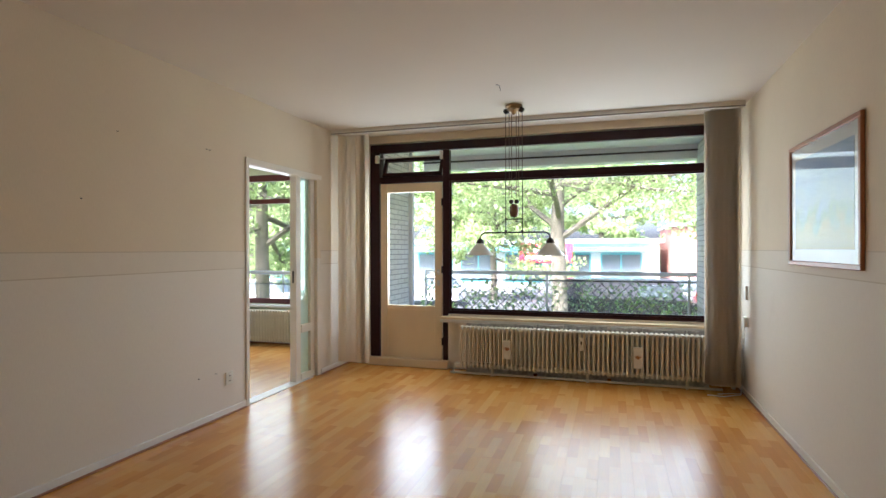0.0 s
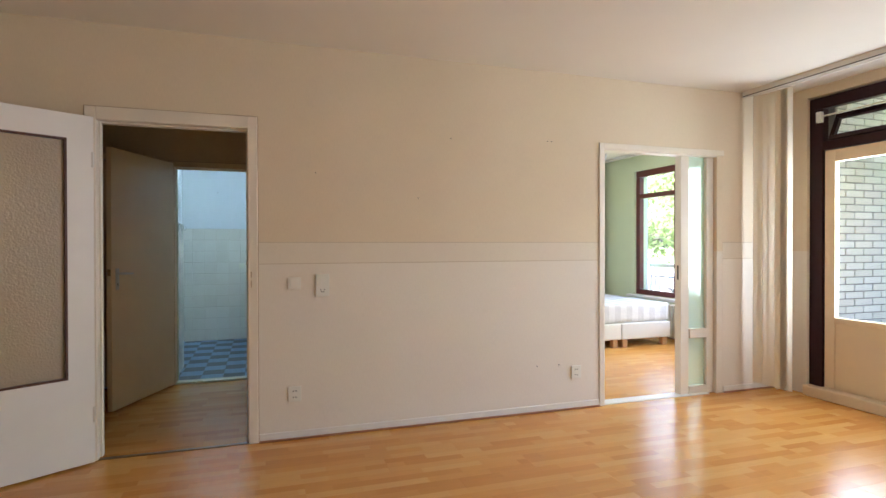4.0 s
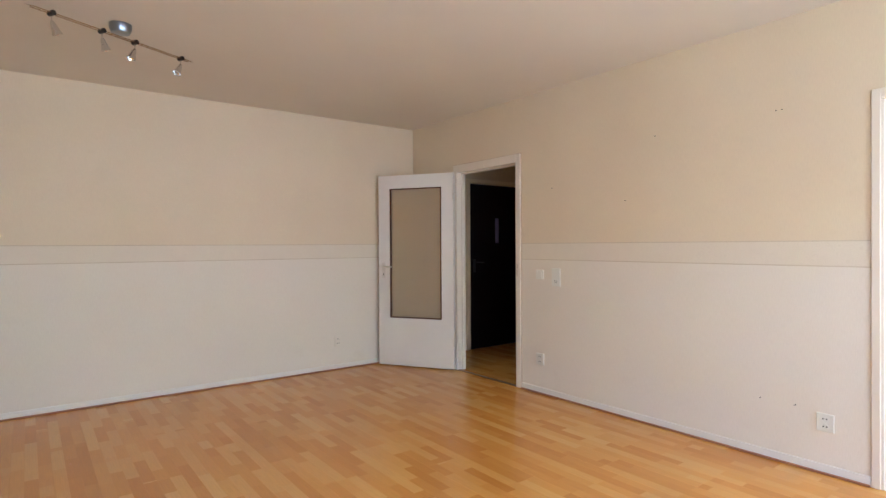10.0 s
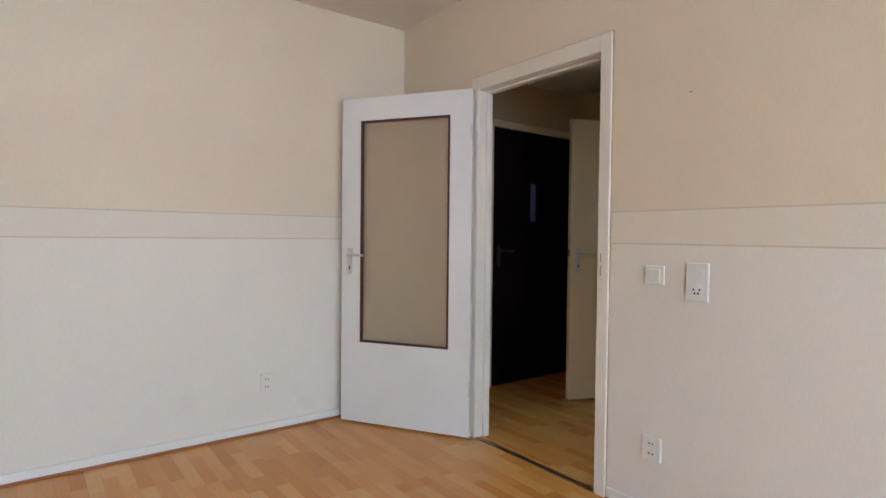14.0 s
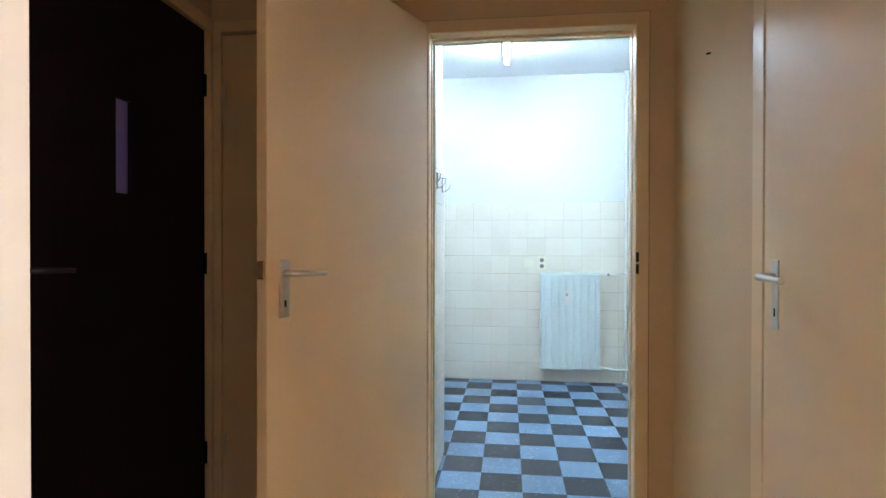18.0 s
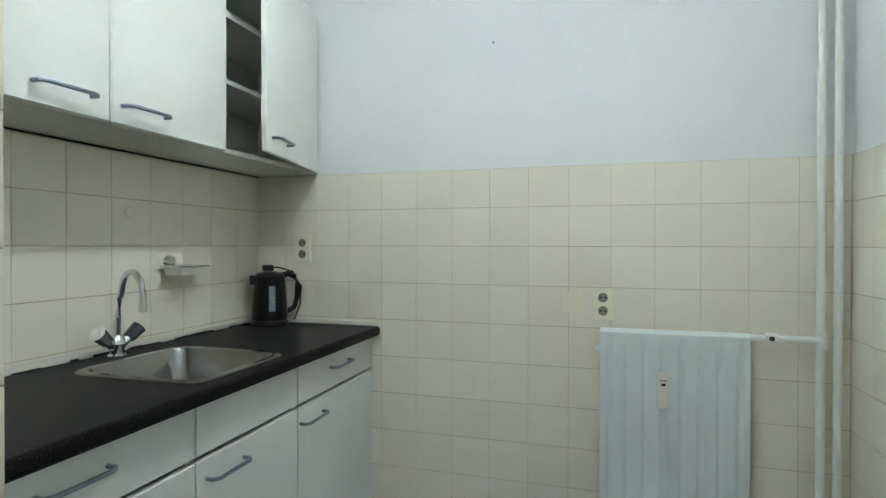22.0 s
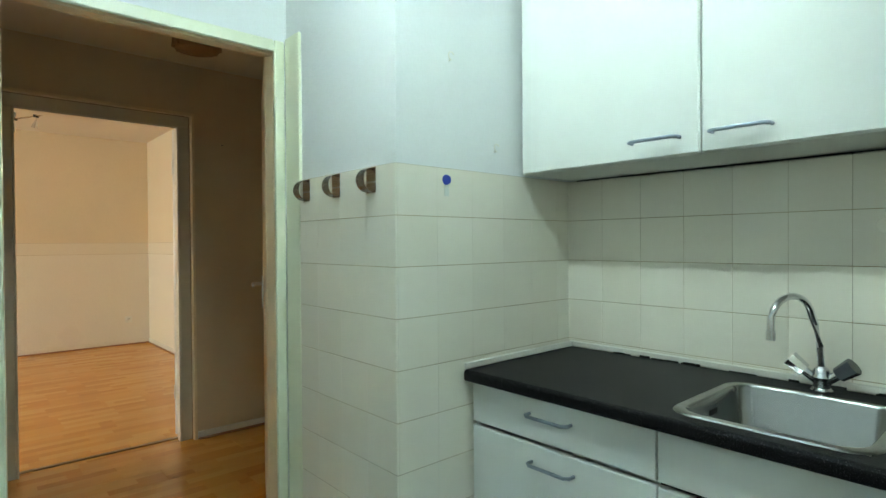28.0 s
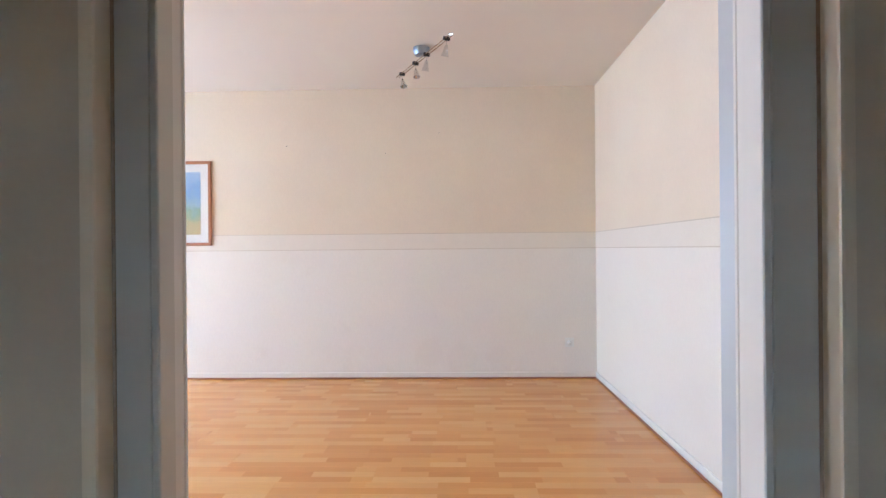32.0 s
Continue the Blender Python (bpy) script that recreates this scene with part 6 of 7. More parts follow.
hl = thing("ceiling_lamp", (-0.68, 0.87, 2.425), 0, "round smoked bubble-glass ceiling lamp, unlit", "ceiling lamp")
part("ceiling_plate", lathe(bmesh.new(), [(0.10, 0), (0.12, -0.006), (0.12, -0.016), (0.10, -0.018)], n=28), BRASS, hl, "brass rim", True)
SMOKE = material("smoked_bubble_glass", (0.30, 0.18, 0.09), 0.15, build=lambda nt, b: bump(nt, b, noise_at(nt, coords(nt), 60, 3), 0.8, 0.006))
part("glass_bowl", lathe(bmesh.new(), [(0.112, -0.018), (0.118, -0.06), (0.112, -0.085), (0.07, -0.096), (0.01, -0.099)], n=28), SMOKE, hl, "smoked bubble glass bowl", True)
for k in range(10):
    a = 2 * math.pi * k / 10
    part("glass_stud", rod((0.112 * math.cos(a), 0.112 * math.sin(a), -0.02), (0.116 * math.cos(a), 0.116 * math.sin(a), -0.08), 0.012, n=8), SMOKE, hl, "", True)
nl = thing("nail", (-1.42, HN, 1.755), 0, "small bare nail stuck in the plaster", "nail", "nails in the wall")
part("shank", rod((0, 0.002, 0), (0, -0.012, -0.003), 0.003, n=6), IRON, nl)
nl = thing("nail", (-WT, 0.537, 1.935), 0, "small bare nail beside the living room door", "nail", "nails in the wall")
part("shank", rod((0.002, 0, 0), (-0.012, 0, -0.003), 0.003, n=6), IRON, nl)

# ---- bedroom ----
bw = thing("window_2", (0, 0, 0), 0, "mahogany red wooden bedroom window", "window", "", "structure")


def bbar(nm, x0, x1, z0, z1):
    part(nm, box(bmesh.new(), (x0, BN + 0.03, z0), (x1, BN + 0.10, z1), 0.005, 2), RED_BROWN, bw)


for a in (("frame_sill", -3.13, -0.42, 0.55, 0.62), ("frame_head", -3.13, -0.42, 2.27, 2.36), ("frame_jamb", -3.13, -3.05, 0.62, 2.27), ("frame_jamb", -0.50, -0.42, 0.62, 2.27), ("transom", -3.05, -0.50, 1.955, 2.02), ("mullion", -2.34, -2.27, 0.62, 1.955), ("mullion", -2.34, -2.27, 2.02, 2.27)):
    bbar(*a)
for x0, x1 in ((-3.05, -2.34), (-2.27, -0.50)):
    for z0, z1 in ((0.62, 1.955), (2.02, 2.27)):
        part("pane", boxes(((x0, BN + 0.068, z0), (x1, BN + 0.072, z1))), CLEAR, bw).visible_shadow = False
part("window_sill", box(bmesh.new(), (-3.2, BN - 0.10, 0.51), (-0.36, BN + 0.03, 0.545), 0.005), WHITE, bw, "white window sill")
blind_stack("vertical_blind", -3.93, -3.72, 6, "stack of white vertical blind slats in the bedroom", CURTAIN, 0.10, y=6.87)
rl = thing("curtain_rail", (0, 0, 0), 0, "white curtain rail under the bedroom ceiling", "curtain rail")
part("track", boxes(((-4.05, 6.84, 2.565), (-0.15, 6.90, 2.60))), WHITE, rl)

r2 = thing("column_radiator", (-2.22, 6.86, 0.06), 0, "cream column radiator under the bedroom window", "radiator")
for k in range(36):
    ob = new("column", cm.data)
    ob.parent = r2
    ob.matrix_basis = pose(0.02 + 0.0435 * k, 0, 0)
for z in (0.405, 0.02):
    part("header_pipe", rod((0, 0, z), (1.565, 0, z), 0.017), RADIATOR, r2, "", True)
for x in (0.3, 1.25):
    part("foot", boxes(((x - 0.012, -0.03, -0.0595), (x + 0.012, 0.03, 0.0))), RADIATOR, r2)
hm = thing("heat_meter", (-1.98, 6.795, 0.28), 0, "white heat cost meter on the bedroom radiator", "meter")
part("body", box(bmesh.new(), (-0.02, -0.015, 0), (0.02, 0.008, 0.12), 0.004, 2), IVORY, hm)

BY0, BXF, BXH = 5.205, -2.0, -3.98
for k in range(2):
    y0 = BY0 + k * 0.74
    bs = thing("boxspring", ((BXF + BXH) / 2, y0 + 0.37, 0), 0, "ivory upholstered boxspring base on beech block legs", "bed", "bed halves")
    hx = (BXF - BXH) / 2
    part("base", box(bmesh.new(), (-hx, -0.367, 0.10), (hx, 0.367, 0.30), 0.02, 3), BOXSPRING, bs, smooth=True)
    for sx in (-1, 1):
        for sy in (-1, 1):
            part("leg", box(bmesh.new(), (sx * (hx - 0.06) - 0.035, sy * 0.30 - 0.035, 0), (sx * (hx - 0.06) + 0.035, sy * 0.30 + 0.035, 0.10), 0.004), LEG_WOOD, bs, "pale beech block leg")
mt = thing("mattress", ((BXF + BXH) / 2, 5.945, 0.301), 0, "mattress under a grey checked bedspread", "mattress")
bm = box(bmesh.new(), (-0.955, -0.73, 0.012), (0.965, 0.73, 0.235), 0.05, 4)
bmesh.ops.subdivide_edges(bm, edges=[e for e in bm.edges if e.calc_length() > 0.3], cuts=14, use_grid_fill=True)
for v in bm.verts:
    v.co += Vector((0.012, 0.012, 0.012)) * noise.noise(v.co * 5.0) * (1 if v.co.z > 0.03 else 0.4)
part("bedspread", bm, CHECK, mt, "white and grey checked cotton bedspread", True)
part("core", box(bmesh.new(), (-0.95, -0.71, 0.0), (0.945, 0.71, 0.05), 0.01), BOXSPRING, mt)
hb = thing("headboard", (BX + 0.055, 5.80, 0), 0, "tall pale grey upholstered headboard against the green wall", "headboard")
part("panel", box(bmesh.new(), (-0.05, -0.70, 0.02), (0.045, 0.70, 1.20), 0.018, 3), HEADBOARD, hb, smooth=True)
part("foot", boxes(((-0.03, -0.6, 0.0), (0.03, -0.5, 0.02)), ((-0.03, 0.5, 0.0), (0.03, 0.6, 0.02))), LEG_WOOD, hb)
leaf("door_5", (-3.44, 4.30), 120, 0.83, 2.01, "white flush bedroom door standing open", None, hinge_side=-1)
spot_bar("spot_rail_lamp", (-2.70, 5.84, H), 80, 0.42, ((0.33, 20), (0.165, -15), (0.0, 20), (-0.17, -20)), "white ceiling spot rail with four spots", 0.05)
pcord = thing("wall_lamp", (BX, 5.24, 1.86), 0, "small white wall lamp with a hanging cord", "wall lamp")
part("base", box(bmesh.new(), (0, -0.03, 0), (0.03, 0.03, 0.06), 0.006), WHITE, pcord)
part("cord", rod((0.012, 0, 0), (0.012, 0, -0.62), 0.003, n=6), WHITE, pcord)

# ---- balcony ----
CONC = plaster("pale_concrete", (0.62, 0.62, 0.60), (0.52, 0.52, 0.50), 0.85, 60, 0.4)
WHITE_OUT = plaster("white_balcony_paint", (0.80, 0.80, 0.79), (0.74, 0.74, 0.73), 0.7)
BRICK = material("cream_facing_brick", (0.66, 0.62, 0.56), 0.85, build=brick_nodes((0.80, 0.78, 0.74), (0.70, 0.67, 0.62)))
MORTAR = plaster("dark_mortar", (0.34, 0.33, 0.31), (0.26, 0.25, 0.24))
BX0, BX1, BYR = 0.34, 3.95, 7.92
setting("balcony_floor", boxes(((-0.1, YN + 0.22, -0.3), (4.4, BYR + 0.1, -0.03))), CONC, "grey concrete balcony floor", "floor")
sl = setting("balcony_ceiling", boxes(((-0.1, YN + 0.225, 2.62), (4.4, BYR + 0.15, 2.85))), WHITE_OUT, "white painted balcony soffit", "ceiling")
setting("balcony_beam", boxes(((BX0, BYR - 0.08, 2.44), (BX1, BYR + 0.14, 2.618))), WHITE_OUT, "white painted balcony edge beam", "beam")
part("gutter_line", rod((BX0, BYR - 0.10, 2.545), (BX1, BYR - 0.10, 2.545), 0.012, n=8), IRON, sl)
wall_bl = setting("wall_balcony_left", boxes(((BX0 - 0.15, YN + 0.221, -0.03), (BX0, 7.20, 2.62))), MORTAR, "cream brick balcony wall with dark joints", "wall")
wall_br = setting("wall_balcony_right", boxes(((BX1 + 0.012, YN + 0.26, -0.03), (4.3, 7.95, 2.62))), MORTAR, "cream brick balcony wall with dark joints", "wall")
setting("balcony_column", boxes(((BX0 - 0.02, 7.205, -0.03), (BX0 + 0.06, 7.28, 2.62)), bevel=0.006), WHITE_OUT, "white post at the corner of the balcony wall", "post")

RAILM = paint("white_rail_enamel", (0.82, 0.83, 0.84), 0.3)
STEELG = paint("grey_green_lattice", (0.12, 0.14, 0.12), 0.5)
rg = thing("balcony_railing", (0, BYR, 0), 0, "white balcony railing with diamond lattice", "railing")
part("top_rail", box(bmesh.new(), (BX0, -0.03, 0.955), (BX1, 0.03, 1.01), 0.008, 2), RAILM, rg, "white top rail")
part("mid_rail", box(bmesh.new(), (BX0, -0.012, 0.872), (BX1, 0.012, 0.895), 0.003), STEELG, rg)
part("bottom_rail", box(bmesh.new(), (BX0, -0.012, 0.08), (BX1, 0.012, 0.11), 0.003), STEELG, rg)
for x in (0.34, 2.085, 3.86):
    part("post", box(bmesh.new(), (x - 0.014, -0.016, -0.03), (x + 0.014, 0.016, 0.956), 0.003), RAILM, rg)
x = BX0 - 0.75
while x < BX1:
    for s in (-1, 1):
        a, b = (Vector((x, 0.008 * s, 0.11)), Vector((x + 0.76, 0.008 * s, 0.872)))
        if s < 0:
            a.x, b.x = b.x, a.x
        lo, hi = sorted((a, b), key=lambda v: v.x)
        if hi.x > BX0 + 0.02 and lo.x < BX1 - 0.02:
            d = hi - lo
            if lo.x < BX0:
                lo = lo + d * ((BX0 - lo.x) / d.x)
            if hi.x > BX1:
                hi = hi - d * ((hi.x - BX1) / d.x)
            if (hi - lo).length > 0.04:
                part("lattice_bar", rod(lo, hi, 0.0052, n=5), STEELG, rg)
    x += 0.118


def leaf_cloud(name, centres, spread, per, size, mat, parent=None, seed=1, flat=0.0):
    """Many small folded leaf blades scattered round the centres, one mesh."""
    r = np.random.RandomState(seed)
    n = len(centres) * per
    c = np.repeat(np.array(centres, float), per, 0) + r.normal(0, 1, (n, 3)) * np.array(spread)
    u = r.normal(0, 1, (n, 3))
    u /= np.linalg.norm(u, axis=1, keepdims=True)
    w = np.cross(u, r.normal(0, 1, (n, 3)))
    w /= np.linalg.norm(w, axis=1, keepdims=True)
    up = np.cross(u, w)
    s = size * r.uniform(0.6, 1.35, (n, 1))
    quads = np.stack([c - u * s * 0.55, c + w * s * 0.36 + up * s * 0.10, c + u * s * 0.6, c - w * s * 0.36 + up * s * 0.10], 1).reshape(-1, 3)
    me = bpy.data.meshes.new(name)
    me.from_pydata(quads.tolist(), [], np.arange(4 * n).reshape(-1, 4).tolist())
    me.materials.append(mat)
    ob = new(name, me)
    if parent:
        ob.parent = parent
    return ob


IVY = material("ivy_leaf", (0.06, 0.12, 0.03), 0.4, build=leaf_nodes((0.24, 0.36, 0.14), (0.50, 0.60, 0.34), 0.55))
rs = np.random.RandomState(5)
cent = [(rs.uniform(BX0, BX1), BYR + rs.uniform(-0.02, 0.10), rs.uniform(0.1, 0.84)) for _ in range(190)]
tagged(leaf_cloud("ivy_hedge", cent, (0.09, 0.05, 0.07), 13, 0.048, IVY, None, 3), "green ivy growing through the balcony lattice", "ivy", "", "stuff")
fence2 = thing("window_railing", (0, 7.42, 0), 0, "white railing with thin bars outside the bedroom window", "railing")
part("top_rail", box(bmesh.new(), (-3.3, -0.025, 0.94), (-0.1, 0.025, 0.99), 0.006), RAILM, fence2)
part("mid_rail", box(bmesh.new(), (-3.3, -0.01, 0.79), (-0.1, 0.01, 0.81), 0.003), STEELG, fence2)
part("bottom_rail", box(bmesh.new(), (-3.3, -0.01, 0.25), (-0.1, 0.01, 0.27), 0.003), STEELG, fence2)
for k in range(33):
    xx = -3.28 + 0.098 * k
    part("bar", rod((xx, 0, 0.26 if k % 8 else -0.55), (xx, 0, 0.80 if k % 8 else 0.95), 0.006 if k % 8 else 0.012, n=6), RAILM if k % 8 == 0 else STEELG, fence2)
setting("wall_facade", wall_cells(D, BN + 0.205, BN + 0.26, (-12.0, BX0 - 0.151), GROUND, 6.0, [(-3.16, -0.39, 0.52, 2.39)]), BRICK, "cream brick outer facade beside the balcony", "wall")

# ---- grounds ----
GRASS = material("lawn_grass", (0.08, 0.14, 0.04), 0.9, build=lambda nt, b: vary(nt, b, (0.07, 0.13, 0.035), (0.15, 0.20, 0.07), 0.6, 45, 0.6, 0.03))
ASPHALT = material("asphalt", (0.06, 0.06, 0.06), 0.85, build=lambda nt, b: vary(nt, b, (0.07, 0.07, 0.07), (0.05, 0.05, 0.052), 0.4, 80, 0.4))
PAVING = material("grey_paving", (0.32, 0.31, 0.30), 0.85, build=lambda nt, b: vary(nt, b, (0.34, 0.33, 0.31), (0.26, 0.25, 0.24), 0.7, 60, 0.4))
setting("ground", boxes(((-400, 7.3, GROUND - 0.5), (400, 800, GROUND))), GRASS, "green lawn reaching to the distance", "ground")
setting("pavement", boxes(((-80, 19.0, GROUND), (80, 21.0, GROUND + 0.12)), bevel=0.02), PAVING, "grey paved footpath with a kerb", "pavement")
setting("road", boxes(((-120, 21.0, GROUND), (120, 34.0, GROUND + 0.02))), ASPHALT, "grey asphalt street and parking lane", "road")
setting("pavement", boxes(((-80, 34.0, GROUND), (80, 39.9, GROUND + 0.12)), bevel=0.02), PAVING, "grey paved shop pavement with a kerb", "pavement")

BARK = material("plane_bark", (0.24, 0.20, 0.15), 0.9, build=lambda nt, b: vary(nt, b, (0.20, 0.175, 0.13), (0.10, 0.09, 0.065), 5, 30, 0.9, 0.02))
LEAF = material("young_leaf", (0.10, 0.17, 0.04), 0.5, build=leaf_nodes((0.22, 0.30, 0.11), (0.40, 0.48, 0.22), 0.5))


def tree(at, height, spread, seed, leaf_size, label, per=26, low=1.6):
    """A tapered trunk with forking limbs and loose clumps of leaves round the twigs."""
    r = random.Random(seed)
    t = thing("tree", at, 0, label, "tree")
    bm = bmesh.new()
    fork = height * 0.34
    base = [Vector((0, 0, -0.1)), Vector((0.03, 0.02, fork * 0.4)), Vector((-0.04, 0.05, fork)), Vector((0.05, 0.0, height * 0.55)), Vector((0.1, 0.05, height * 0.8))]
    k = height / 9
    tube(bm, base, [0.27 * k, 0.19 * k, 0.17 * k, 0.10 * k, 0.03 * k], 10)
    tips = []
    for j in range(16):
        a = 2.4 * j + r.uniform(-0.4, 0.4)
        z0 = fork * 0.85 + (height * 0.5) * j / 16
        reach = spread * r.uniform(0.7, 1.05) * (1 - 0.35 * j / 16)
        rise = r.uniform(-0.22, 0.42) * reach
        p0 = Vector((0, 0, z0))
        d = Vector((math.cos(a), math.sin(a), 0))
        pts = [p0]
        for s in range(1, 6):
            f = s / 5
            pts.append(p0 + d * reach * f + Vector((r.uniform(-0.3, 0.3), r.uniform(-0.3, 0.3), rise * math.sin(f * 1.9) + r.uniform(-0.15, 0.15))))
        tube(bm, pts, [0.085 * k, 0.07 * k, 0.055 * k, 0.04 * k, 0.025 * k, 0.008 * k], 6)
        for s in range(2, 6):
            for q in range(4):
                b = r.uniform(0, 6.28)
                side = pts[s] + Vector((math.cos(b), math.sin(b), r.uniform(-0.35, 0.8))) * r.uniform(0.4, 1.3) * k
                tube(bm, [pts[s], (pts[s] + side) / 2 + Vector((0, 0, 0.08)), side], [0.02 * k, 0.014 * k, 0.005 * k], 4)
                tips += [side, (pts[s] + side) / 2]
    part("trunk", bm, BARK, t, "mottled grey-brown bark", True)
    tips = [p for p in tips if p.z > low]
    crown = leaf_cloud("crown", tips, (0.34 * k, 0.34 * k, 0.22 * k), per, leaf_size, LEAF, t, seed)
    tagged(crown, "fresh green leaves with gaps")
    return t


tree((1.4, 17.2, GROUND), 11.0, 6.6, 11, 0.088, "broad plane tree with fresh green leaves on the lawn", 84, 2.7)
tree((-6.9, 14.2, GROUND), 10.2, 5.2, 23, 0.13, "plane tree with fresh green leaves before the bedroom", 52)
tree((9.5, 25.0, GROUND), 9.0, 5.0, 31, 0.20, "street tree with fresh green leaves", 18)
tree((-14.5, 24.0, GROUND), 9.5, 5.5, 43, 0.20, "street tree with fresh green leaves", 18)
tree((-3.5, 31.0, GROUND), 8.5, 4.6, 57, 0.22, "street tree with fresh green leaves by the shops", 16)
tree((16.0, 20.0, GROUND), 9.0, 5.2, 63, 0.2, "street tree with fresh green leaves", 18)
for bx, by, sd in ((-12, 54, 81), (2, 56, 83), (15, 52, 87), (27, 46, 89), (-30, 50, 91)):
    tree((bx, by, GROUND), 13.0, 7.5, sd, 0.42, "tall green tree behind the shops", 14)
tree((-24.0, 30.0, GROUND), 10.0, 6.0, 71, 0.24, "street tree with fresh green leaves", 16)
cent = [(rs.uniform(-6, 9), rs.uniform(10.5, 12.2), GROUND + abs(rs.normal(0, 0.28)) + 0.1) for _ in range(160)]
tagged(leaf_cloud("shrub_border", cent, (0.25, 0.2, 0.14), 22, 0.10, IVY, None, 9), "low green shrubs along the lawn", "shrubs", "", "stuff")

# ---- shops across the street ----
TEAL = paint("teal_shop_front", (0.10, 0.42, 0.46), 0.5)
SHOPW = plaster("white_shop_render", (0.78, 0.78, 0.77), (0.70, 0.70, 0.69))
REDBRICK = material("red_brick_far", (0.36, 0.17, 0.13), 0.9, build=lambda nt, b: vary(nt, b, (0.40, 0.20, 0.15), (0.30, 0.14, 0.11), 0.5, 12, 0.3))
DARKGLASS = material("dark_shop_glass", (0.13, 0.16, 0.18), 0.15)
ROOF = plaster("roof_edge_grey", (0.35, 0.36, 0.37), (0.28, 0.28, 0.29))
sh = thing("shop_building", (-6, 40, GROUND), 0, "low white shop building with teal shop fronts", "building")
part("wall", boxes(((-20, 0, 0), (12, 10, 3.3))), SHOPW, sh)
part("roof", boxes(((-20.3, -0.5, 3.3), (12.3, 10.2, 3.6))), ROOF, sh)
part("canopy", boxes(((-19.5, -1.4, 2.75), (11.5, -0.001, 3.0))), TEAL, sh, "teal canopy band")
for k in range(9):
    x = -18.6 + 3.35 * k
    w = part("window", boxes(((x, -0.10, 0.5), (x + 2.7, -0.01, 2.6))), TEAL, sh, "teal framed shop window")
    part("pane", boxes(((x + 0.1, -0.12, 0.6), (x + 1.3, -0.101, 2.5)), ((x + 1.4, -0.12, 0.6), (x + 2.6, -0.101, 2.5))), DARKGLASS, w)
rb = thing("brick_building", (6.6, 38, GROUND), 0, "red brick block with small windows beside the shops", "building")
part("wall", boxes(((0, 0, 0), (17, 9, 4.3))), REDBRICK, rb)
part("roof", boxes(((-0.2, -0.3, 4.3), (17.2, 9.2, 4.5))), ROOF, rb)
for x, z in ((10.6, 1.9), (13.6, 1.9), (2.0, 1.9)):
    w = part("window", boxes(((x, -0.06, z), (x + 1.5, -0.005, z + 1.3))), WHITE_OUT, rb, "white framed window")
    part("pane", boxes(((x + 0.1, -0.075, z + 0.1), (x + 0.7, -0.061, z + 1.2)), ((x + 0.8, -0.075, z + 0.1), (x + 1.4, -0.061, z + 1.2))), DARKGLASS, w)
BLUE_SIGN = material("blue_sign_face", (0.02, 0.05, 0.30), 0.5)
YELLOW_SIGN = material("yellow_sign_face", (0.75, 0.55, 0.03), 0.5)
RED_SIGN = material("red_sign_face", (0.62, 0.03, 0.06), 0.5)
sg = thing("wall_sign", (11.2, 37.9, 0.15), 0, "small blue and yellow sign on the brick wall", "sign")
part("blue_panel", boxes(((-0.55, 0, 0.35), (0.55, 0.095, 1.15))), BLUE_SIGN, sg)
part("yellow_panel", boxes(((-0.55, 0, 0), (0.55, 0.095, 0.345))), YELLOW_SIGN, sg)
rsn = thing("shop_sign", (-1.3, 38.4, 0.35), 0, "red arrow-shaped shop sign with two lines of white lettering", "sign")
part("panel", box(bmesh.new(), (-1.9, 0, 0.0), (1.7, 0.08, 1.35), 0.03), RED_SIGN, rsn)
for z, w in ((0.85, 1.4), (0.4, 1.5)):
    part("letter_bar", boxes(((-w, -0.012, z - 0.13), (w * 0.9, -0.001, z + 0.13))), WHITE_OUT, rsn)
part("pole", boxes(((-0.1, 0.081, -1.84), (0.1, 0.2, 0.2))), ROOF, rsn)

TYRE = material("tyre_rubber", (0.02, 0.02, 0.02), 0.8)


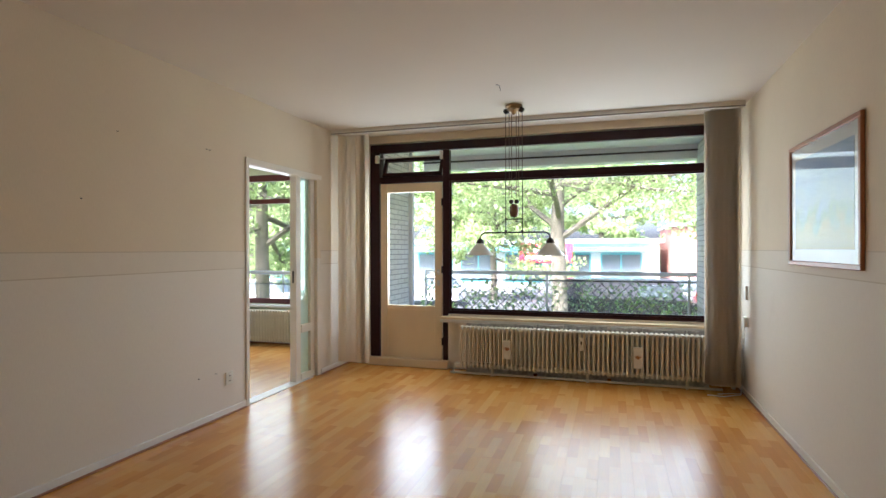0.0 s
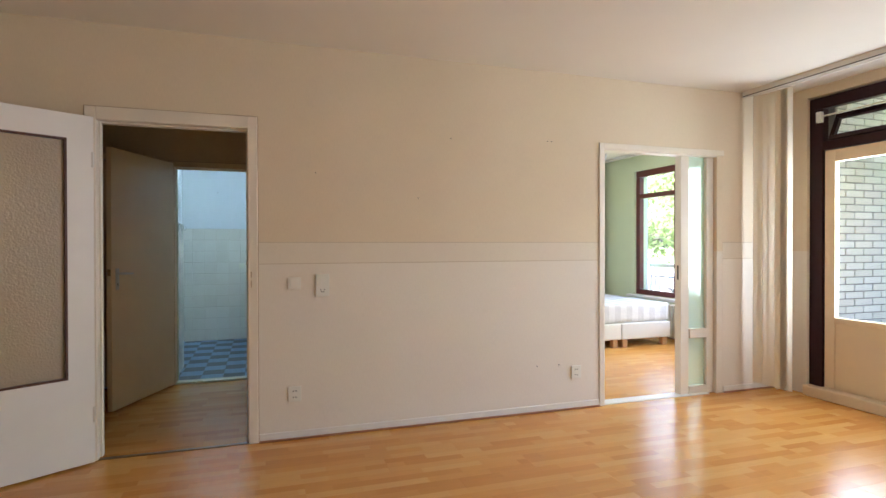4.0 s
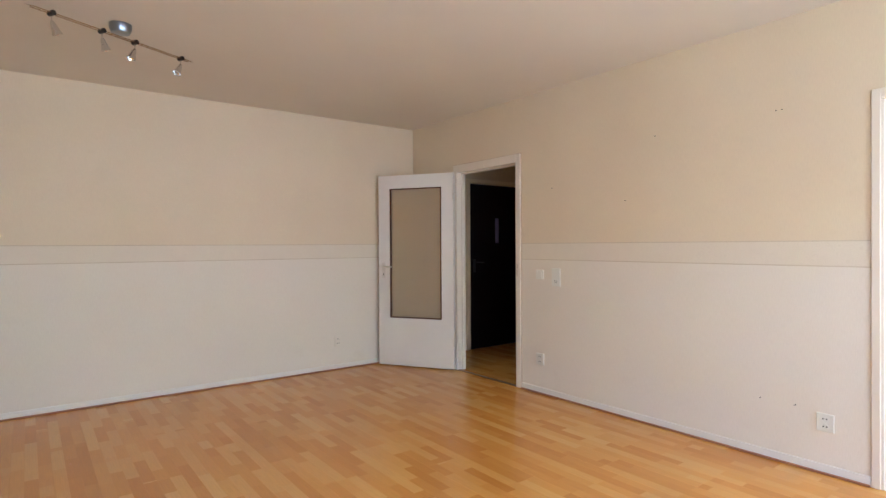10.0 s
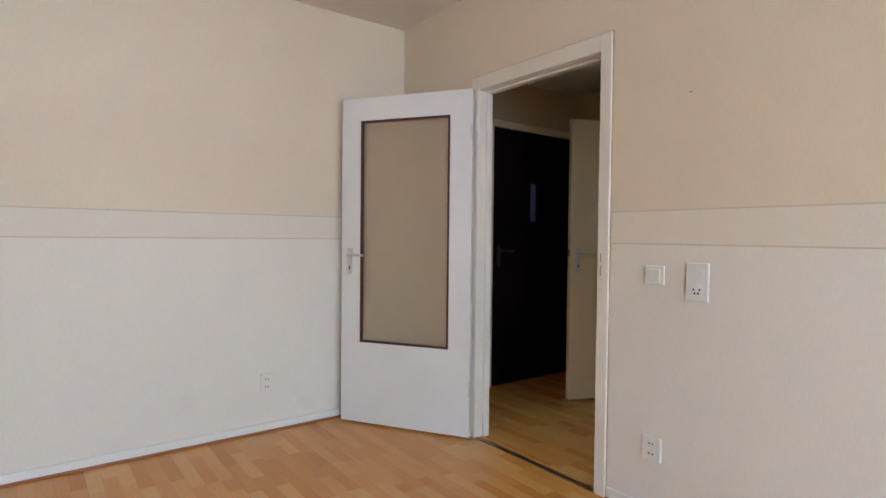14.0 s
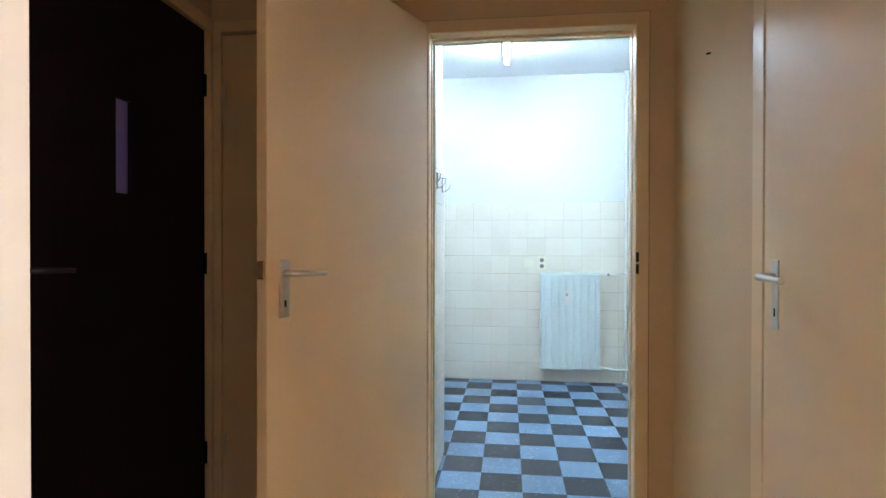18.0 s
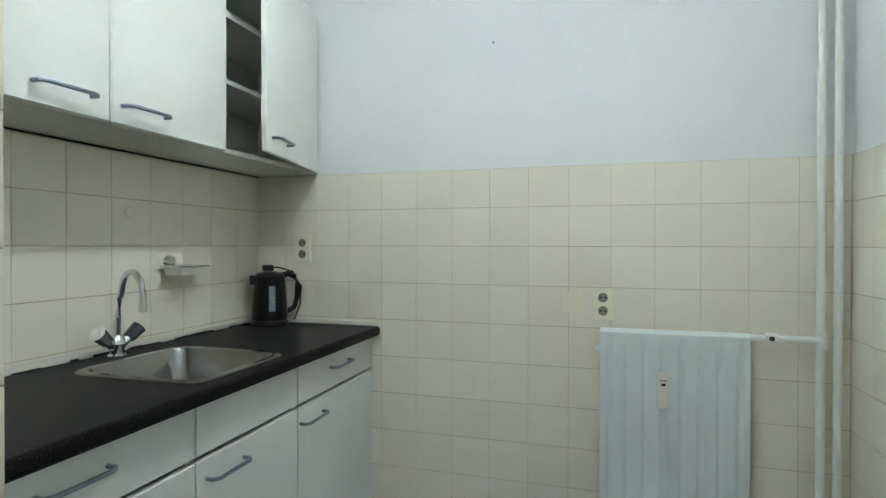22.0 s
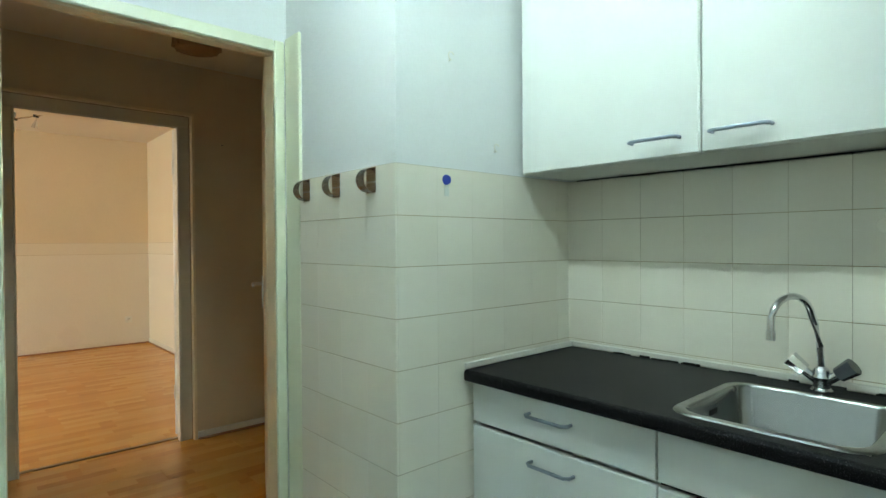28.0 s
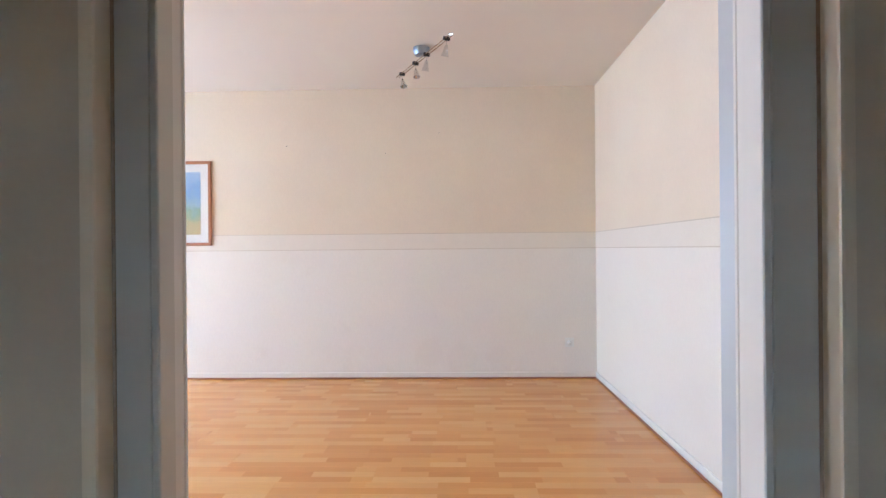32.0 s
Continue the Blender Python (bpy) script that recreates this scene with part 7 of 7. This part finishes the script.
def vehicle(name, at, turn, length, width, height, paint_mat, label, van=False):
    c = thing(name, at, turn, label, "car" if not van else "van")
    hl, hw = length / 2, width / 2
    belt = height * (0.62 if not van else 0.58)
    prof = [(-hl, 0.28), (-hl, belt * 0.9), (-hl + 0.1, belt), (hl - length * (0.30 if not van else 0.16), belt), (hl - 0.15, belt * 0.82), (hl, belt * 0.55), (hl, 0.28)]
    bm = bmesh.new()
    sides = [[bm.verts.new((x, y, z)) for x, z in prof] for y in (-hw, hw)]
    for k in range(len(prof)):
        j = (k + 1) % len(prof)
        bm.faces.new((sides[0][k], sides[0][j], sides[1][j], sides[1][k]))
    bm.faces.new(sides[0][::-1])
    bm.faces.new(sides[1])
    bmesh.ops.recalc_face_normals(bm, faces=bm.faces[:])
    bmesh.ops.bevel(bm, geom=bm.edges[:], offset=0.06, segments=2, affect="EDGES")
    part("body", bm, paint_mat, c, "", True)
    f0, f1 = (-hl + 0.15, hl - length * 0.30) if not van else (-hl + 0.04, hl - length * 0.14)
    bm = bmesh.new()
    lo = [(f0, belt - 0.02), (f1, belt - 0.02), (f1 - (0.75 if not van else 0.45), height), (f0 + (0.55 if not van else 0.08), height)]
    sides = [[bm.verts.new((x, y * (1 if z < height else 0.86), z)) for x, z in lo] for y in (-hw + 0.05, hw - 0.05)]
    for k in range(4):
        j = (k + 1) % 4
        bm.faces.new((sides[0][k], sides[0][j], sides[1][j], sides[1][k]))
    bm.faces.new(sides[0][::-1])
    bm.faces.new(sides[1])
    bmesh.ops.recalc_face_normals(bm, faces=bm.faces[:])
    bmesh.ops.bevel(bm, geom=bm.edges[:], offset=0.05, segments=2, affect="EDGES")
    part("cabin", bm, paint_mat if van else DARKGLASS, c, "dark glazed cabin" if not van else "", True)
    if not van:
        part("roof", box(bmesh.new(), (f0 + 0.6, -hw * 0.80, height - 0.03), (f1 - 0.8, hw * 0.80, height + 0.025), 0.02), paint_mat, c)
    else:
        part("side_window", boxes(((f1 - 1.7, -hw + 0.0, belt + 0.1), (f1 - 0.6, hw - 0.0, height - 0.2))), DARKGLASS, c)
    for x in (-hl + 0.75, hl - 0.8):
        for y in (-hw, hw):
            wl = part("wheel", cyl(bmesh.new(), (x, y - 0.1, 0.31), (x, y + 0.1, 0.31), 0.31, n=18), TYRE, c, "", True)
            part("rim", cyl(bmesh.new(), (x, y - 0.11, 0.31), (x, y + 0.11, 0.31), 0.19, n=12), ALU, wl, "", True)
    for y in (-hw + 0.3, hw - 0.3):
        part("headlight", box(bmesh.new(), (hl - 0.06, y - 0.16, belt * 0.62), (hl + 0.01, y + 0.16, belt * 0.76), 0.02), OPAL, c, "clear headlight")
    return c


BLACK_PAINT = material("black_car_paint", (0.008, 0.009, 0.012), 0.2)
SILVER = material("silver_car_paint", (0.55, 0.56, 0.58), 0.25, 0.6)
RED_PAINT = material("red_car_paint", (0.30, 0.02, 0.02), 0.25)
BLUE_PAINT = material("blue_car_paint", (0.04, 0.10, 0.25), 0.25)
WHITE_PAINT = material("white_car_paint", (0.75, 0.76, 0.77), 0.25)
vehicle("van", (3.7, 22.6, GROUND + 0.02), 0, 5.2, 1.95, 1.75, BLACK_PAINT, "black van parked along the street", True)
for k, (x, y, p, nm) in enumerate(((6.0, 28.5, SILVER, "silver"), (8.6, 28.0, RED_PAINT, "red"), (11.6, 28.6, BLUE_PAINT, "dark blue"), (15.2, 28.2, SILVER, "silver"), (-6.5, 27.6, WHITE_PAINT, "white"), (-10.0, 27.8, BLUE_PAINT, "dark blue"), (-13.4, 22.9, WHITE_PAINT, "white"), (-18.6, 23.0, SILVER, "silver"), (-8.6, 22.8, SILVER, "silver"), (19.0, 28.3, WHITE_PAINT, "white"))):
    vehicle("car", (x, y, GROUND + 0.02), 0 if k % 2 else 180, 4.2, 1.75, 1.45, p, nm + " hatchback parked on the street")

# ---- floor pieces, last ----
lay_boards(floor_living, -0.05, XE, YS, YN + 0.01)
lay_boards(floor_hall, HX - 0.02, -0.052, HS, HN)
lay_boards(floor_bedroom, BX, -0.06, BS, BN)


def lay_tiles(parent, name, u0, u1, v0, v1, size, place, mats, thick, gap=(0.0015, 0.0015), first=(0, 0), bev=0.0007):
    """Square pieces on a grid; place(u, v) gives the pose of a piece whose corner is there; cut at the ends."""
    shared = {}
    i0, i1 = math.floor((u0 - first[0]) / size + 1e-4), math.ceil((u1 - first[0]) / size - 1e-4)
    j0, j1 = math.floor((v0 - first[1]) / size + 1e-4), math.ceil((v1 - first[1]) / size - 1e-4)
    for i in range(i0, i1):
        for j in range(j0, j1):
            a, b = max(u0, first[0] + i * size), min(u1, first[0] + (i + 1) * size)
            p, q = max(v0, first[1] + j * size), min(v1, first[1] + (j + 1) * size)
            if b - a < 0.012 or q - p < 0.012:
                continue
            mat = mats[(i + j) % len(mats)]
            key = (round(b - a, 3), round(q - p, 3), mat.name)
            if key not in shared:
                bm = box(bmesh.new(), (gap[0], gap[1], 0), (key[0] - gap[0], key[1] - gap[1], thick), min(bev, thick / 3))
                me = bpy.data.meshes.new(name)
                bm.to_mesh(me)
                bm.free()
                me.materials.append(mat)
                shared[key] = me
            ob = new(name, shared[key])
            ob.parent = parent
            ob.matrix_basis = place(a, p)


def upright(origin, along, out):
    """Pose of a piece whose local x runs along, y up and z out of the wall."""
    x, z = Vector(along), Vector(out)
    m = Matrix.Identity(4)
    for k, v in enumerate((x, Vector((0, 0, 1)), z)):
        m.col[k][:3] = v
    m.translation = origin
    return m


T = 0.15
lay_tiles(floor_kitchen, "vinyl_tile", KX, KE + 0.01, KS, KN, 0.2, lambda u, v: pose(u, v, -0.004), (VINYL_DARK, VINYL_BLUE), 0.004, (0.0002, 0.0002), (-4.329, 2.362))


def tiles_on(bed, u0, u1, v0, v1, origin, along, out, first=(0, 0), side=0.0005, flat=0.0010, bev=0.0007):
    lay_tiles(beds[bed], "tile", u0, u1, v0, v1, T, lambda u, v: upright(Vector(origin) + Vector(along) * u + Vector((0, 0, v)), along, out), (TILE,), 0.008, (side, flat), first, bev)


tiles_on("tiling_west", 0, KN - KS - 0.012, 0, 1.5, (KX + GB, KN - 0.012, 0), (0, -1, 0), (1, 0, 0), (0, 0), 0.0005, 0.0009)
tiles_on("tiling_north", 0, KE - KX - 0.012, 0, 1.5, (KX + 0.012, KN - GB, 0), (1, 0, 0), (0, -1, 0))
tiles_on("tiling_south", 0, PX - KX - 0.012, 0.75, 1.5, (PX - 0.0, KS + GB, 0), (-1, 0, 0), (0, 1, 0), (PX - KX - 0.012, 0))
tiles_on("tiling_pier_side", 0, PY - KS, 0, 1.5, (PX - GB, PY + GB, 0), (0, -1, 0), (-1, 0, 0), (0, 0), 0.0, 0.0010, 0.0006)
tiles_on("tiling_pier_front", 0.0, -2.001 - PX, 0, 1.5, (-2.012, PY + GB, 0), (-1, 0, 0), (0, 1, 0), (-2.001 - PX, 0), 0.0, 0.0010, 0.0006)


def lay_bricks(parent, x_face, out, y0, y1, z0, z1):
    me = {}
    row, z = 0, z0
    while z < z1 - 0.03:
        y = y0 - (0.11 if row % 2 else 0.0)
        while y < y1 - 0.02:
            a, b = max(y, y0), min(y + 0.21, y1)
            if b - a > 0.03:
                key = round(b - a, 3)
                if key not in me:
                    bm = box(bmesh.new(), (0, 0, 0), (0.012, key, 0.052), 0.002)
                    me[key] = bpy.data.meshes.new("brick")
                    bm.to_mesh(me[key])
                    bm.free()
                    me[key].materials.append(BRICK)
                ob = new("brick", me[key])
                ob.parent = parent
                ob.matrix_basis = pose(x_face - (0.012 if out < 0 else 0.0), a, z)
            y += 0.22
        z += 0.0625
        row += 1


lay_bricks(wall_bl, BX0, 1, YN + 0.23, 7.20, 0.0, 2.61)
lay_bricks(wall_br, BX1 + 0.012, -1, YN + 0.27, 7.95, 0.35, 2.60)
